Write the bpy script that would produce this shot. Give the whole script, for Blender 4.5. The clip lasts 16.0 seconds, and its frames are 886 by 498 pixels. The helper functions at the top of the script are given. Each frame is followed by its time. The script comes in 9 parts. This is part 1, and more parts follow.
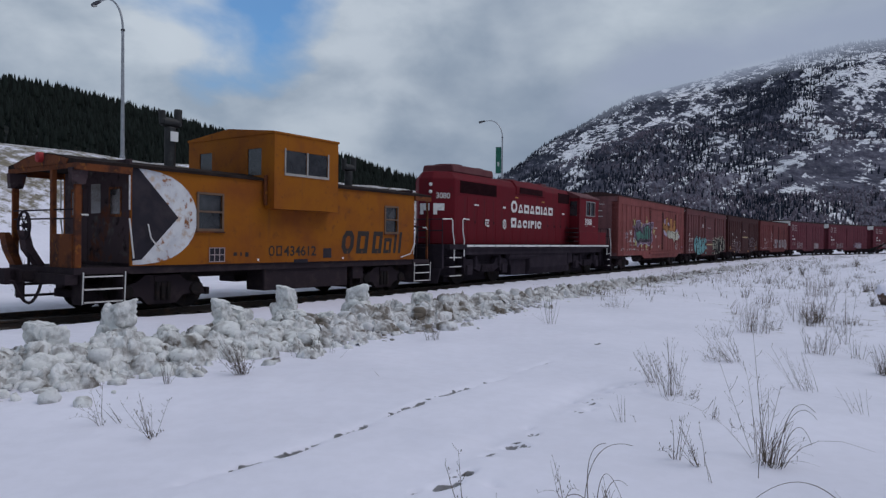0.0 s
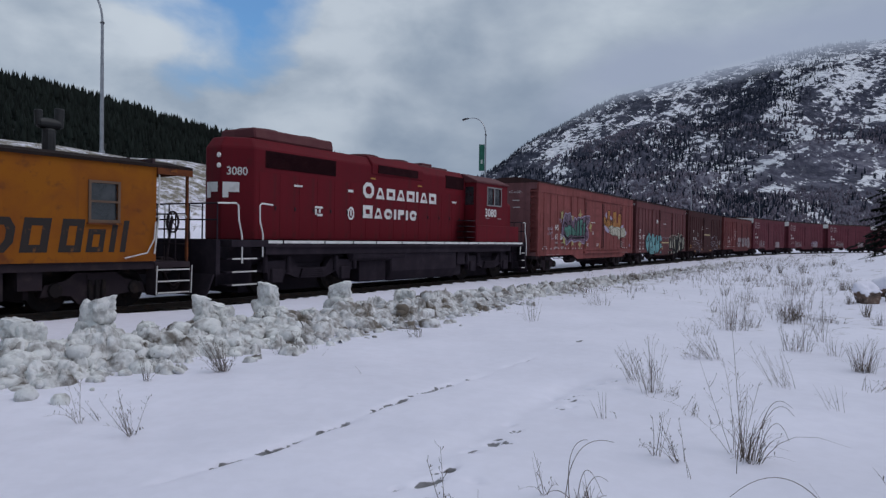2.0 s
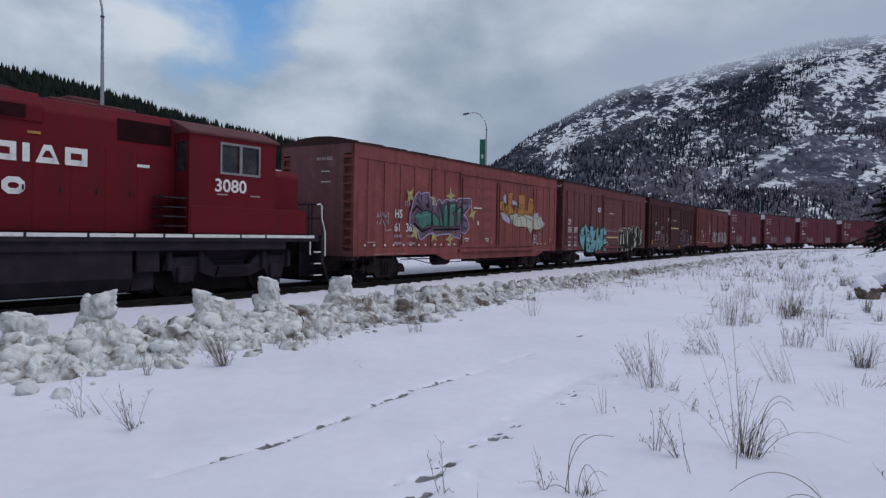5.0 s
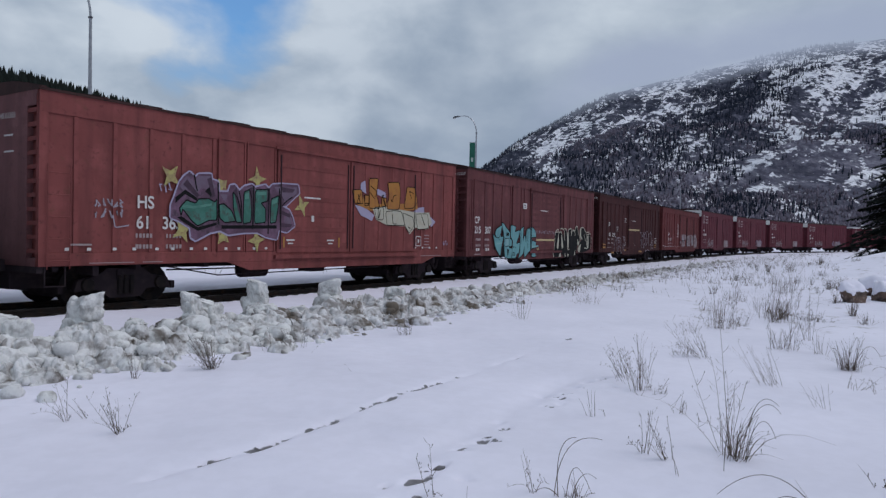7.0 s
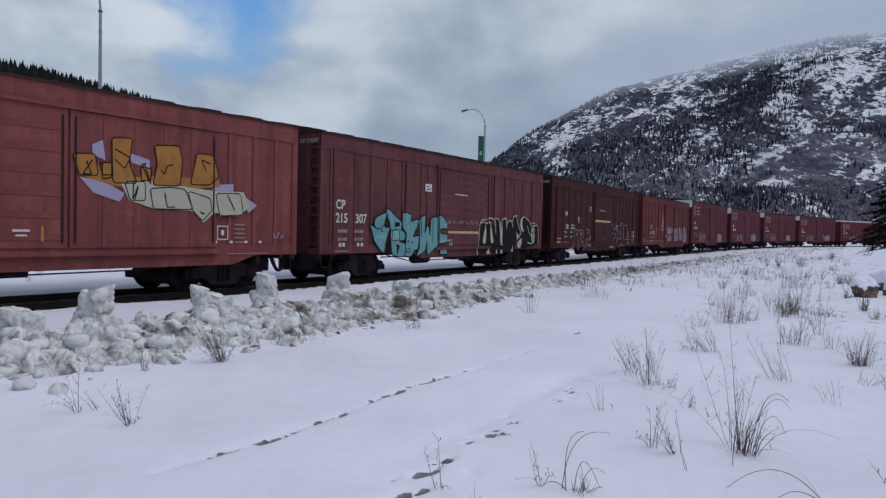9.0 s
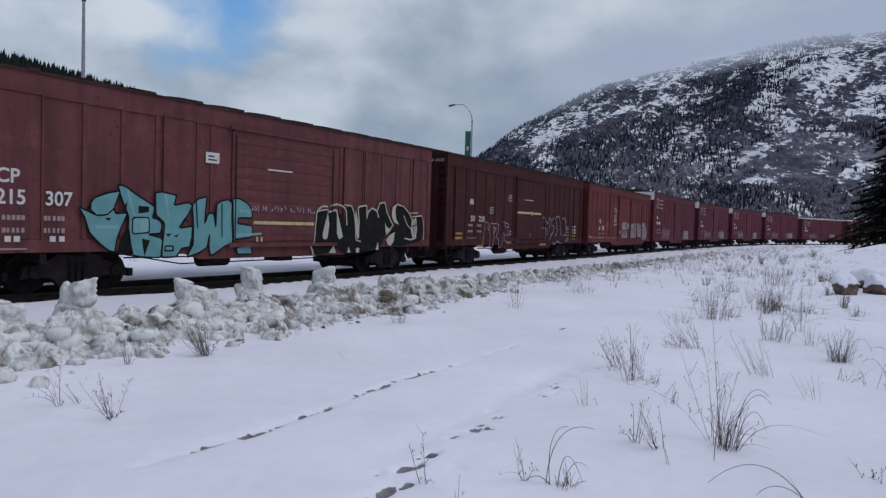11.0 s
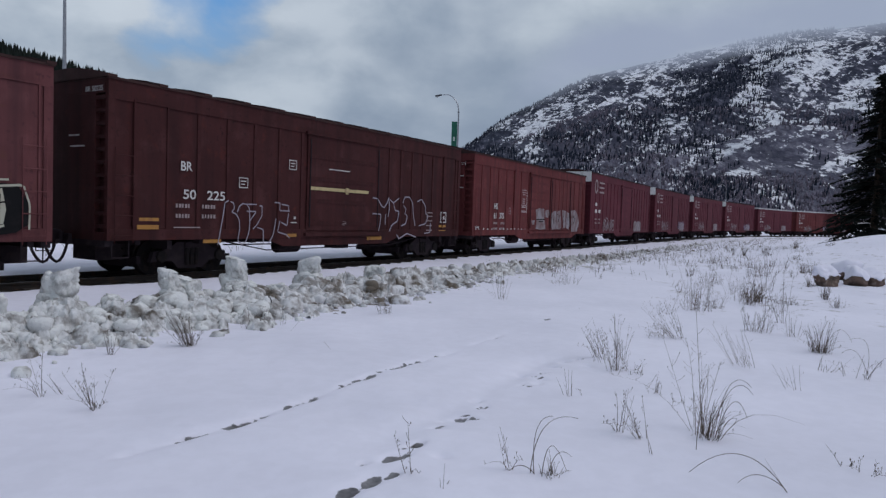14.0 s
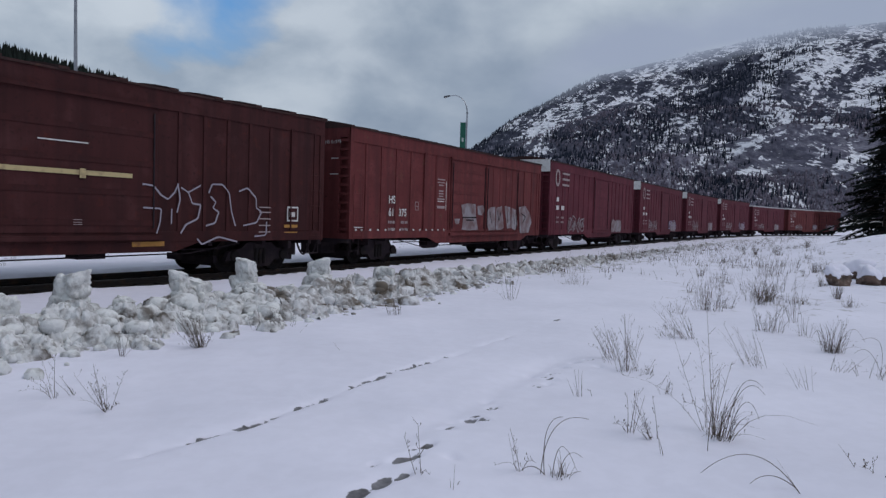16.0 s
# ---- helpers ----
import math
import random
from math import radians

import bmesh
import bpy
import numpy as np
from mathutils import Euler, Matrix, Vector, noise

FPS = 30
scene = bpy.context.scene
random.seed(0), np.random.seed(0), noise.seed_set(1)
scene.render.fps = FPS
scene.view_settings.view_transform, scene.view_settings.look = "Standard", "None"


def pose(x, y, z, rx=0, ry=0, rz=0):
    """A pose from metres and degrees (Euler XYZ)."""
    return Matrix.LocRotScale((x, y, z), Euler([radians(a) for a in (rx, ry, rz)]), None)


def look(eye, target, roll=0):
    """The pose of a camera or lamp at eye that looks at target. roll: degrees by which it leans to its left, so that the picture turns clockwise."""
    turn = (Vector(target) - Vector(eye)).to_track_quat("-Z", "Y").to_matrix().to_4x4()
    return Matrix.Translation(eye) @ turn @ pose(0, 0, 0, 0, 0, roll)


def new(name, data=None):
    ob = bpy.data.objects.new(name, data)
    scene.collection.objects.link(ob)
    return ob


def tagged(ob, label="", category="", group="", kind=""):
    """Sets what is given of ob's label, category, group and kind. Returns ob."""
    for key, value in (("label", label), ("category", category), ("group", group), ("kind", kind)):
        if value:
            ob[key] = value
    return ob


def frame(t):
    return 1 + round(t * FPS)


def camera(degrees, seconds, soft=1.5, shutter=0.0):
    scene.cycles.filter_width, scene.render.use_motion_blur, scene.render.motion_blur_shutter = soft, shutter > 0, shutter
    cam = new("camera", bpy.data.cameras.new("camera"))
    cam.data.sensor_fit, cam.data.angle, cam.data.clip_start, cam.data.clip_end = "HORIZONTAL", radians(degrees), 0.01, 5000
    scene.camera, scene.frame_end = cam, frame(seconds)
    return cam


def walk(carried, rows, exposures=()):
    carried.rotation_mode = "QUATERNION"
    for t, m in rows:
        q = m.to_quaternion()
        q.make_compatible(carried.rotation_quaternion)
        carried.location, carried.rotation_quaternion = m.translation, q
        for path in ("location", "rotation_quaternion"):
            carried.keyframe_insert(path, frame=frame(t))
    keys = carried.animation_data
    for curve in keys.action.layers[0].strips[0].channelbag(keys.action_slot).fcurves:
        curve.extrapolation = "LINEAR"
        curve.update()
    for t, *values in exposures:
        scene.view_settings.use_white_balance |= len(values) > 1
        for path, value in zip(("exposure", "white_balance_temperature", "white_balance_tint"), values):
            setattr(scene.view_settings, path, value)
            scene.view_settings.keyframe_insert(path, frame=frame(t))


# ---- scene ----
# ------------------------------------------------------------------ camera
LENS = 65.77
CAMERA_ROWS = [
    (0, 89.16, -0.58, 0.00), (0.5, 89.51, -0.42, 0.00), (1, 89.38, -0.51, -0.23), (1.5, 89.16, -0.80, -0.74),
    (2, 88.94, -0.85, -1.42), (2.5, 88.91, -0.54, -1.49), (3, 88.78, -0.58, -1.72), (3.5, 88.63, -0.87, -1.53),
    (4, 88.35, -0.92, -1.36), (6.5, 88.81, -1.06, -1.60), (7, 88.77, -1.09, -2.24), (7.5, 88.64, -1.20, -2.13),
    (8, 88.49, -1.02, -1.62), (10.5, 87.93, -1.66, -1.94), (11, 87.84, -1.64, -2.68), (11.5, 87.70, -1.72, -3.12),
    (12, 87.53, -1.49, -3.15), (12.5, 87.46, -1.66, -3.15), (13, 87.38, -2.33, -3.12), (13.5, 87.17, -2.32, -3.60),
    (14, 87.09, -1.91, -3.84), (14.5, 87.02, -2.09, -3.48), (15, 87.18, -2.08, -3.42), (15.5, 87.49, -2.00, -3.34),
    (16, 87.14, -1.61, -3.09)]
EYE_Z = 1.658
cam = camera(LENS, 16.0, soft=1.35)
walk(cam, [(t, pose(0, 0, EYE_Z, rx, ry, rz)) for t, rx, ry, rz in CAMERA_ROWS],
     exposures=[(0, -0.08, 6130, 18), (1.5, -0.06, 6130, 18), (4, 0.03, 6130, 18), (6.5, 0.08, 6130, 18), (11.5, 0.08, 6130, 18), (13.5, -0.01, 6130, 18), (16, -0.03, 6130, 18)])

# ------------------------------------------------------------------ world and sun
SUN_AZ, SUN_EL = 95.0, 57.0          # degrees from straight ahead, towards the right positive


def ramp(tree, source, stops):
    n = tree.nodes.new("ShaderNodeValToRGB")
    while len(n.color_ramp.elements) < len(stops):
        n.color_ramp.elements.new(0.5)
    for e, (at, c) in zip(n.color_ramp.elements, stops):
        e.position = at
        e.color = (*c, 1) if len(c) == 3 else c
    tree.links.new(source, n.inputs[0])
    return n.outputs[0]


def grey(v):
    return (v, v, v)


def mixcol(tree, fac, a, b, blend="MIX"):
    n = tree.nodes.new("ShaderNodeMix")
    n.data_type, n.blend_type = "RGBA", blend
    for sock, val in ((n.inputs[0], fac), (n.inputs[6], a), (n.inputs[7], b)):
        if isinstance(val, bpy.types.NodeSocket):
            tree.links.new(val, sock)
        elif isinstance(val, (int, float)):
            sock.default_value = val
        else:
            sock.default_value = (*val, 1)
    return n.outputs[2]


def maths(tree, op, a, b=None, clamp=False):
    n = tree.nodes.new("ShaderNodeMath")
    n.operation, n.use_clamp = op, clamp
    for sock, val in zip(n.inputs, (a, b)):
        if isinstance(val, bpy.types.NodeSocket):
            tree.links.new(val, sock)
        elif val is not None:
            sock.default_value = val
    return n.outputs[0]


def noise_tex(tree, vec, scale, detail=4.0, rough=0.55, distort=0.0):
    n = tree.nodes.new("ShaderNodeTexNoise")
    n.inputs["Scale"].default_value, n.inputs["Detail"].default_value = scale, detail
    n.inputs["Roughness"].default_value, n.inputs["Distortion"].default_value = rough, distort
    if vec is not None:
        tree.links.new(vec, n.inputs["Vector"])
    return n.outputs["Fac"]


def mapped(tree, source, scale=(1, 1, 1), loc=(0, 0, 0), rot=(0, 0, 0)):
    n = tree.nodes.new("ShaderNodeMapping")
    n.inputs["Scale"].default_value, n.inputs["Location"].default_value, n.inputs["Rotation"].default_value = scale, loc, rot
    tree.links.new(source, n.inputs["Vector"])
    return n.outputs[0]


def heading(az, el):
    a, e = radians(az), radians(el)
    return Vector((math.sin(a) * math.cos(e), math.cos(a) * math.cos(e), math.sin(e)))


def make_world():
    w = bpy.data.worlds.new("overcast_sky")
    scene.world = w
    w.use_nodes = True
    t = w.node_tree
    t.nodes.clear()
    out = t.nodes.new("ShaderNodeOutputWorld")
    bg = t.nodes.new("ShaderNodeBackground")
    t.links.new(bg.outputs[0], out.inputs[0])
    sky = t.nodes.new("ShaderNodeTexSky")
    sky.sky_type, sky.sun_disc = "NISHITA", False
    sky.sun_elevation, sky.sun_rotation = radians(SUN_EL), radians(SUN_AZ)
    blue = mixcol(t, 1.0, sky.outputs[0], (0.066, 0.112, 0.133), "MULTIPLY")
    co = t.nodes.new("ShaderNodeTexCoord").outputs["Generated"]
    sep = t.nodes.new("ShaderNodeSeparateXYZ")
    t.links.new(co, sep.inputs[0])
    up = maths(t, "ADD", maths(t, "MAXIMUM", sep.outputs[2], 0.0), 0.35)
    flat = t.nodes.new("ShaderNodeCombineXYZ")
    for k in (0, 1):
        t.links.new(maths(t, "DIVIDE", sep.outputs[k], up), flat.inputs[k])
    big = noise_tex(t, mapped(t, flat.outputs[0], loc=(3.1, 7.4, 0)), 0.9, 5.0, 0.5, 0.2)
    puff = noise_tex(t, mapped(t, co, (1, 1, 1.7), loc=(0.35, 0.1, 0.0)), 6.5, 6.0, 0.50, 0.15)
    both = maths(t, "ADD", maths(t, "MULTIPLY", big, 0.62), maths(t, "MULTIPLY", puff, 0.38))
    # the opening in the clouds, with thin bright cloud round it
    dot = t.nodes.new("ShaderNodeVectorMath")
    dot.operation = "DOT_PRODUCT"
    t.links.new(co, dot.inputs[0])
    dot.inputs[1].default_value = heading(-17.0, 21.5)
    near = ramp(t, dot.outputs["Value"], [(0.90, grey(0.0)), (0.985, grey(1.0))])
    core = ramp(t, dot.outputs["Value"], [(0.962, grey(0.0)), (0.998, grey(1.0))])
    cloud = ramp(t, both, [(0.37, (0.215, 0.276, 0.340)), (0.47, (0.275, 0.344, 0.402)), (0.54, (0.345, 0.415, 0.462)), (0.66, (0.52, 0.595, 0.61))])
    lit = mixcol(t, maths(t, "MULTIPLY", near, 0.72), cloud, mixcol(t, ramp(t, puff, [(0.36, grey(0)), (0.62, grey(1))]), (0.310, 0.388, 0.438), (0.575, 0.65, 0.66)))
    gap = ramp(t, maths(t, "SUBTRACT", maths(t, "ADD", core, 0.18), puff), [(0.33, grey(0.0)), (0.66, grey(0.90))])
    sky_all = mixcol(t, gap, lit, blue)
    t.links.new(sky_all, bg.inputs[0])
    bg.inputs[1].default_value = 1.0


make_world()
sun_data = bpy.data.lights.new("sun", "SUN")
sun_data.energy, sun_data.angle, sun_data.color = 0.95, radians(35), (1.0, 0.96, 0.9)
sun = new("sun", sun_data)
sun.matrix_world = look(heading(SUN_AZ, SUN_EL) * 100, (0, 0, 0))

# ------------------------------------------------------------------ materials


def material(name, base, rough=0.7, metal=0.0, spots=(), bump=0.0, bump_scale=30.0, coords="Object", streak=None, spec=0.5, island=0.0, rnd=0.0):
    """A procedural surface: base colour, then layers (colour, scale, low, high) of noise, then streaks running down."""
    m = bpy.data.materials.new(name)
    m.use_nodes = True
    t = m.node_tree
    b = t.nodes["Principled BSDF"]
    b.inputs["Roughness"].default_value, b.inputs["Metallic"].default_value = rough, metal
    b.inputs["Specular IOR Level"].default_value = spec
    co = t.nodes.new("ShaderNodeTexCoord").outputs[coords]
    col = None
    for c, scale, lo, hi in spots:
        fac = ramp(t, noise_tex(t, co, scale, 6.0, 0.6, 0.2), [(lo, grey(0)), (hi, grey(1))])
        col = mixcol(t, fac, col if col else base, c)
    if streak:
        c, density, lo, hi = streak
        fac = ramp(t, noise_tex(t, mapped(t, co, (density, density, density * 0.07)), 1.0, 5.0, 0.6), [(lo, grey(0)), (hi, grey(0.85))])
        col = mixcol(t, fac, col if col else base, c)
    if island or rnd:
        if island:
            r = t.nodes.new("ShaderNodeNewGeometry").outputs["Random Per Island"]
        else:
            r = t.nodes.new("ShaderNodeObjectInfo").outputs["Random"]
        k = maths(t, "ADD", maths(t, "MULTIPLY", r, 2 * (island or rnd)), 1 - (island or rnd))
        comb = t.nodes.new("ShaderNodeCombineColor")
        for i in range(3):
            t.links.new(k, comb.inputs[i])
        col = mixcol(t, 1.0, col if col else base, comb.outputs[0], "MULTIPLY")
    if col:
        t.links.new(col, b.inputs["Base Color"])
    else:
        b.inputs["Base Color"].default_value = (*base, 1)
    if bump:
        n = t.nodes.new("ShaderNodeBump")
        n.inputs["Strength"].default_value, n.inputs["Distance"].default_value = bump, 0.02
        t.links.new(noise_tex(t, co, bump_scale, 5.0, 0.6), n.inputs["Height"])
        t.links.new(n.outputs[0], b.inputs["Normal"])
    return m


def snow_material():
    m = material("snow", (0.80, 0.80, 0.84), 0.6, bump=0.0, spec=0.3)
    t = m.node_tree
    b = t.nodes["Principled BSDF"]
    co = t.nodes.new("ShaderNodeTexCoord").outputs["Object"]
    att = t.nodes.new("ShaderNodeAttribute")
    att.attribute_name = "cover"
    sep = t.nodes.new("ShaderNodeSeparateColor")
    t.links.new(att.outputs["Color"], sep.inputs[0])
    patch = ramp(t, noise_tex(t, co, 0.35, 5.0, 0.55), [(0.35, (0.785, 0.772, 0.862)), (0.65, (0.868, 0.850, 0.945))])
    fine = ramp(t, noise_tex(t, co, 6.0, 4.0, 0.6), [(0.40, grey(0.965)), (0.6, grey(1.0))])
    clean = mixcol(t, 1.0, patch, fine, "MULTIPLY")
    # grass showing through (red channel), slush and dark marks in ruts and footprints (green channel), dirt (blue
    # channel)
    g_noise = noise_tex(t, mapped(t, co, (1, 1, 1)), 1.6, 9.0, 0.72)
    g_fac = ramp(t, maths(t, "SUBTRACT", maths(t, "ADD", g_noise, maths(t, "MULTIPLY", sep.outputs[0], 0.55)), 0.35),
                 [(0.42, grey(0)), (0.56, grey(1))])
    g_fac = mixcol(t, 1.0, g_fac, ramp(t, sep.outputs[0], [(0.02, grey(0)), (0.2, grey(1))]), "MULTIPLY")
    grass = ramp(t, noise_tex(t, co, 5.0, 6.0, 0.7), [(0.3, (0.10, 0.085, 0.06)), (0.7, (0.27, 0.23, 0.16))])
    col = mixcol(t, g_fac, clean, grass)
    s_fac = ramp(t, maths(t, "SUBTRACT", maths(t, "ADD", sep.outputs[1], noise_tex(t, co, 11.0, 4.0, 0.6)), 0.5), [(0.30, grey(0)), (0.5, grey(1))])
    s_fac = mixcol(t, 1.0, s_fac, ramp(t, sep.outputs[1], [(0.05, grey(0)), (0.25, grey(1))]), "MULTIPLY")
    col = mixcol(t, s_fac, col, ramp(t, noise_tex(t, co, 7.0, 4.0, 0.6), [(0.35, (0.10, 0.095, 0.10)), (0.65, (0.26, 0.255, 0.27))]))
    d_fac = maths(t, "MULTIPLY", sep.outputs[2], ramp(t, noise_tex(t, co, 3.5, 8.0, 0.7), [(0.40, grey(0)), (0.68, grey(1))]))
    col = mixcol(t, d_fac, col, (0.20, 0.18, 0.155))
    t.links.new(col, b.inputs["Base Color"])
    n = t.nodes.new("ShaderNodeBump")
    n.inputs["Strength"].default_value, n.inputs["Distance"].default_value = 0.10, 0.03
    h = maths(t, "ADD", noise_tex(t, co, 1.6, 3.0, 0.45), maths(t, "MULTIPLY", noise_tex(t, co, 40.0, 3.0, 0.6), 0.10))
    t.links.new(h, n.inputs["Height"])
    t.links.new(n.outputs[0], b.inputs["Normal"])
    return m


def mountain_material():
    """Snow on rock ledges, dark bands of forest climbing to the right, bare greyish-purple woods at the foot."""
    m = material("mountain_rock_and_snow", (0.1, 0.1, 0.12), 0.9, spec=0.1)
    t = m.node_tree
    b = t.nodes["Principled BSDF"]
    co = t.nodes.new("ShaderNodeTexCoord").outputs["Object"]
    turned = mapped(t, co, rot=(0.0, 0.66, 0.0))
    big = noise_tex(t, mapped(t, turned, (0.0058, 0.0008, 0.017)), 1.0, 3.0, 0.5, 0.5)
    band = noise_tex(t, mapped(t, turned, (0.010, 0.0012, 0.045), loc=(0.4, 0, 0.2)), 1.0, 4.0, 0.55, 0.6)
    ledge = noise_tex(t, mapped(t, co, (0.050, 0.0045, 0.062), rot=(0, 0.35, 0)), 1.0, 5.0, 0.72, 0.7)
    fine = noise_tex(t, mapped(t, mapped(t, co, rot=(0.0, 0.5, 0.0)), (0.075, 0.006, 0.15)), 1.0, 4.0, 0.68, 0.3)
    grain = noise_tex(t, mapped(t, co, (0.24, 0.015, 0.24)), 1.0, 2.0, 0.6)
    f = maths(t, "ADD", maths(t, "MULTIPLY", big, 0.24), maths(t, "MULTIPLY", band, 0.46))
    f = maths(t, "ADD", f, maths(t, "ADD", maths(t, "MULTIPLY", ledge, 0.34), maths(t, "MULTIPLY", fine, 0.50)))
    f = maths(t, "ADD", f, maths(t, "MULTIPLY", grain, 0.26))
    sep = t.nodes.new("ShaderNodeSeparateXYZ")
    t.links.new(co, sep.inputs[0])
    low = ramp(t, maths(t, "DIVIDE", sep.outputs[2], 400.0), [(0.02, grey(1)), (0.40, grey(0))])
    f = maths(t, "SUBTRACT", f, maths(t, "MULTIPLY", low, 0.045))
    fac = ramp(t, f, [(0.912, grey(0)), (0.946, grey(1))])
    # Bluish rock and forest tones have the haze of distance mixed into them.
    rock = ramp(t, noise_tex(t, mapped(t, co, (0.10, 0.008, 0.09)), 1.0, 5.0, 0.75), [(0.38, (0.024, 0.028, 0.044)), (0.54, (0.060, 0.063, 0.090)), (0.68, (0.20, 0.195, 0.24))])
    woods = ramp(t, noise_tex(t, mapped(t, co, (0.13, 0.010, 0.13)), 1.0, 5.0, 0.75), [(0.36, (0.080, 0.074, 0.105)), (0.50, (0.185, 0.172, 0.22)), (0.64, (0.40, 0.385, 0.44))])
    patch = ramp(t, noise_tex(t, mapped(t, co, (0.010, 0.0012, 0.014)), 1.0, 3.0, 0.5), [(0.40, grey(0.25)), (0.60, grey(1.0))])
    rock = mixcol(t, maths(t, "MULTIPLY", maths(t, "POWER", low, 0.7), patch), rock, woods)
    snow = ramp(t, noise_tex(t, mapped(t, co, (0.16, 0.014, 0.20)), 1.0, 4.0, 0.7), [(0.32, (0.42, 0.42, 0.49)), (0.52, (0.86, 0.86, 0.89))])
    t.links.new(mixcol(t, fac, rock, snow), b.inputs["Base Color"])
    return m


SNOW = snow_material()
MOUNTAIN = mountain_material()
CHUNK = material("packed_snow", (0.79, 0.79, 0.77), 0.75, spots=[((0.66, 0.66, 0.66), 3.2, 0.44, 0.62), ((0.40, 0.385, 0.37), 6.0, 0.50, 0.67), ((0.18, 0.16, 0.14), 2.4, 0.56, 0.69)],
                 bump=1.0, bump_scale=22.0, spec=0.15, coords="Object")
# Real dirt, plus extra darkness so gaps between the lumps look shaded.
BANK_CORE = material("dirty_snow_core", (0.77, 0.77, 0.77), 0.8, spots=[((0.58, 0.575, 0.57), 3.0, 0.44, 0.62), ((0.33, 0.315, 0.30), 6.0, 0.48, 0.64), ((0.13, 0.112, 0.096), 2.2, 0.53, 0.65)], bump=1.0, bump_scale=20.0, spec=0.15)
DIRTY_CHUNK = material("dirty_packed_snow", (0.75, 0.745, 0.75), 0.75, spots=[((0.56, 0.55, 0.55), 2.4, 0.44, 0.60), ((0.33, 0.31, 0.295), 5.0, 0.48, 0.62), ((0.15, 0.125, 0.10), 1.6, 0.52, 0.63)],
                       bump=0.8, bump_scale=10.0, spec=0.15)
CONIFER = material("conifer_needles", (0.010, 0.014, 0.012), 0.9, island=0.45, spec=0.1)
# Distance haze is put into the needle colour: bluer and paler than near trees.
HAZED_CONIFER = material("far_conifer_needles", (0.026, 0.031, 0.046), 0.95, island=0.5, spec=0.0)
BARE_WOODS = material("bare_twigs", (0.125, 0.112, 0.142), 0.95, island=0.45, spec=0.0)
HILL = material("forest_floor", (0.018, 0.022, 0.022), 0.95, spots=[((0.035, 0.035, 0.03), 0.05, 0.5, 0.7)], spec=0.05)
BARK = material("bark", (0.05, 0.035, 0.025), 0.9, bump=0.5)
BALLAST = material("wet_ballast", (0.030, 0.027, 0.026), 0.85, spots=[((0.06, 0.055, 0.05), 14.0, 0.5, 0.62)], bump=1.0, bump_scale=22.0)
RAIL_STEEL = material("rail_steel", (0.045, 0.035, 0.03), 0.5, 0.6, spots=[((0.09, 0.05, 0.03), 6.0, 0.5, 0.7)])
TIE_WOOD = material("creosoted_tie", (0.035, 0.028, 0.024), 0.9, spots=[((0.07, 0.06, 0.05), 9.0, 0.5, 0.7)], bump=0.4, rnd=0.3)
GALVANISED = material("galvanised_steel", (0.36, 0.37, 0.39), 0.45, 0.7, spots=[((0.26, 0.27, 0.29), 4.0, 0.4, 0.7)])
LAMP_HEAD = material("lamp_housing", (0.06, 0.06, 0.07), 0.5, 0.3)
LAMP_GLASS = material("lamp_lens", (0.45, 0.45, 0.42), 0.2)
BANNER = material("banner_cloth", (0.012, 0.10, 0.065), 0.8, spots=[((0.02, 0.15, 0.10), 3.0, 0.4, 0.7)])
BANNER_MARK = material("banner_print", (0.45, 0.52, 0.48), 0.8)
WEED = material("dry_weed_stalks", (0.125, 0.098, 0.082), 0.9, spots=[((0.25, 0.20, 0.15), 8.0, 0.5, 0.7), ((0.05, 0.05, 0.04), 3.0, 0.5, 0.7)], island=0.35, spec=0.1)
STONE = material("boulder_stone", (0.13, 0.082, 0.062), 0.9, spots=[((0.05, 0.034, 0.028), 3.0, 0.45, 0.62), ((0.24, 0.19, 0.16), 9.0, 0.55, 0.7)], bump=0.8, bump_scale=9.0)
SIGN_WHITE = material("sign_white", (0.72, 0.72, 0.70), 0.6)
SIGNAL_BLACK = material("signal_black", (0.012, 0.012, 0.013), 0.6, spots=[((0.03, 0.03, 0.03), 6.0, 0.5, 0.7)])

# ------------------------------------------------------------------ mesh building


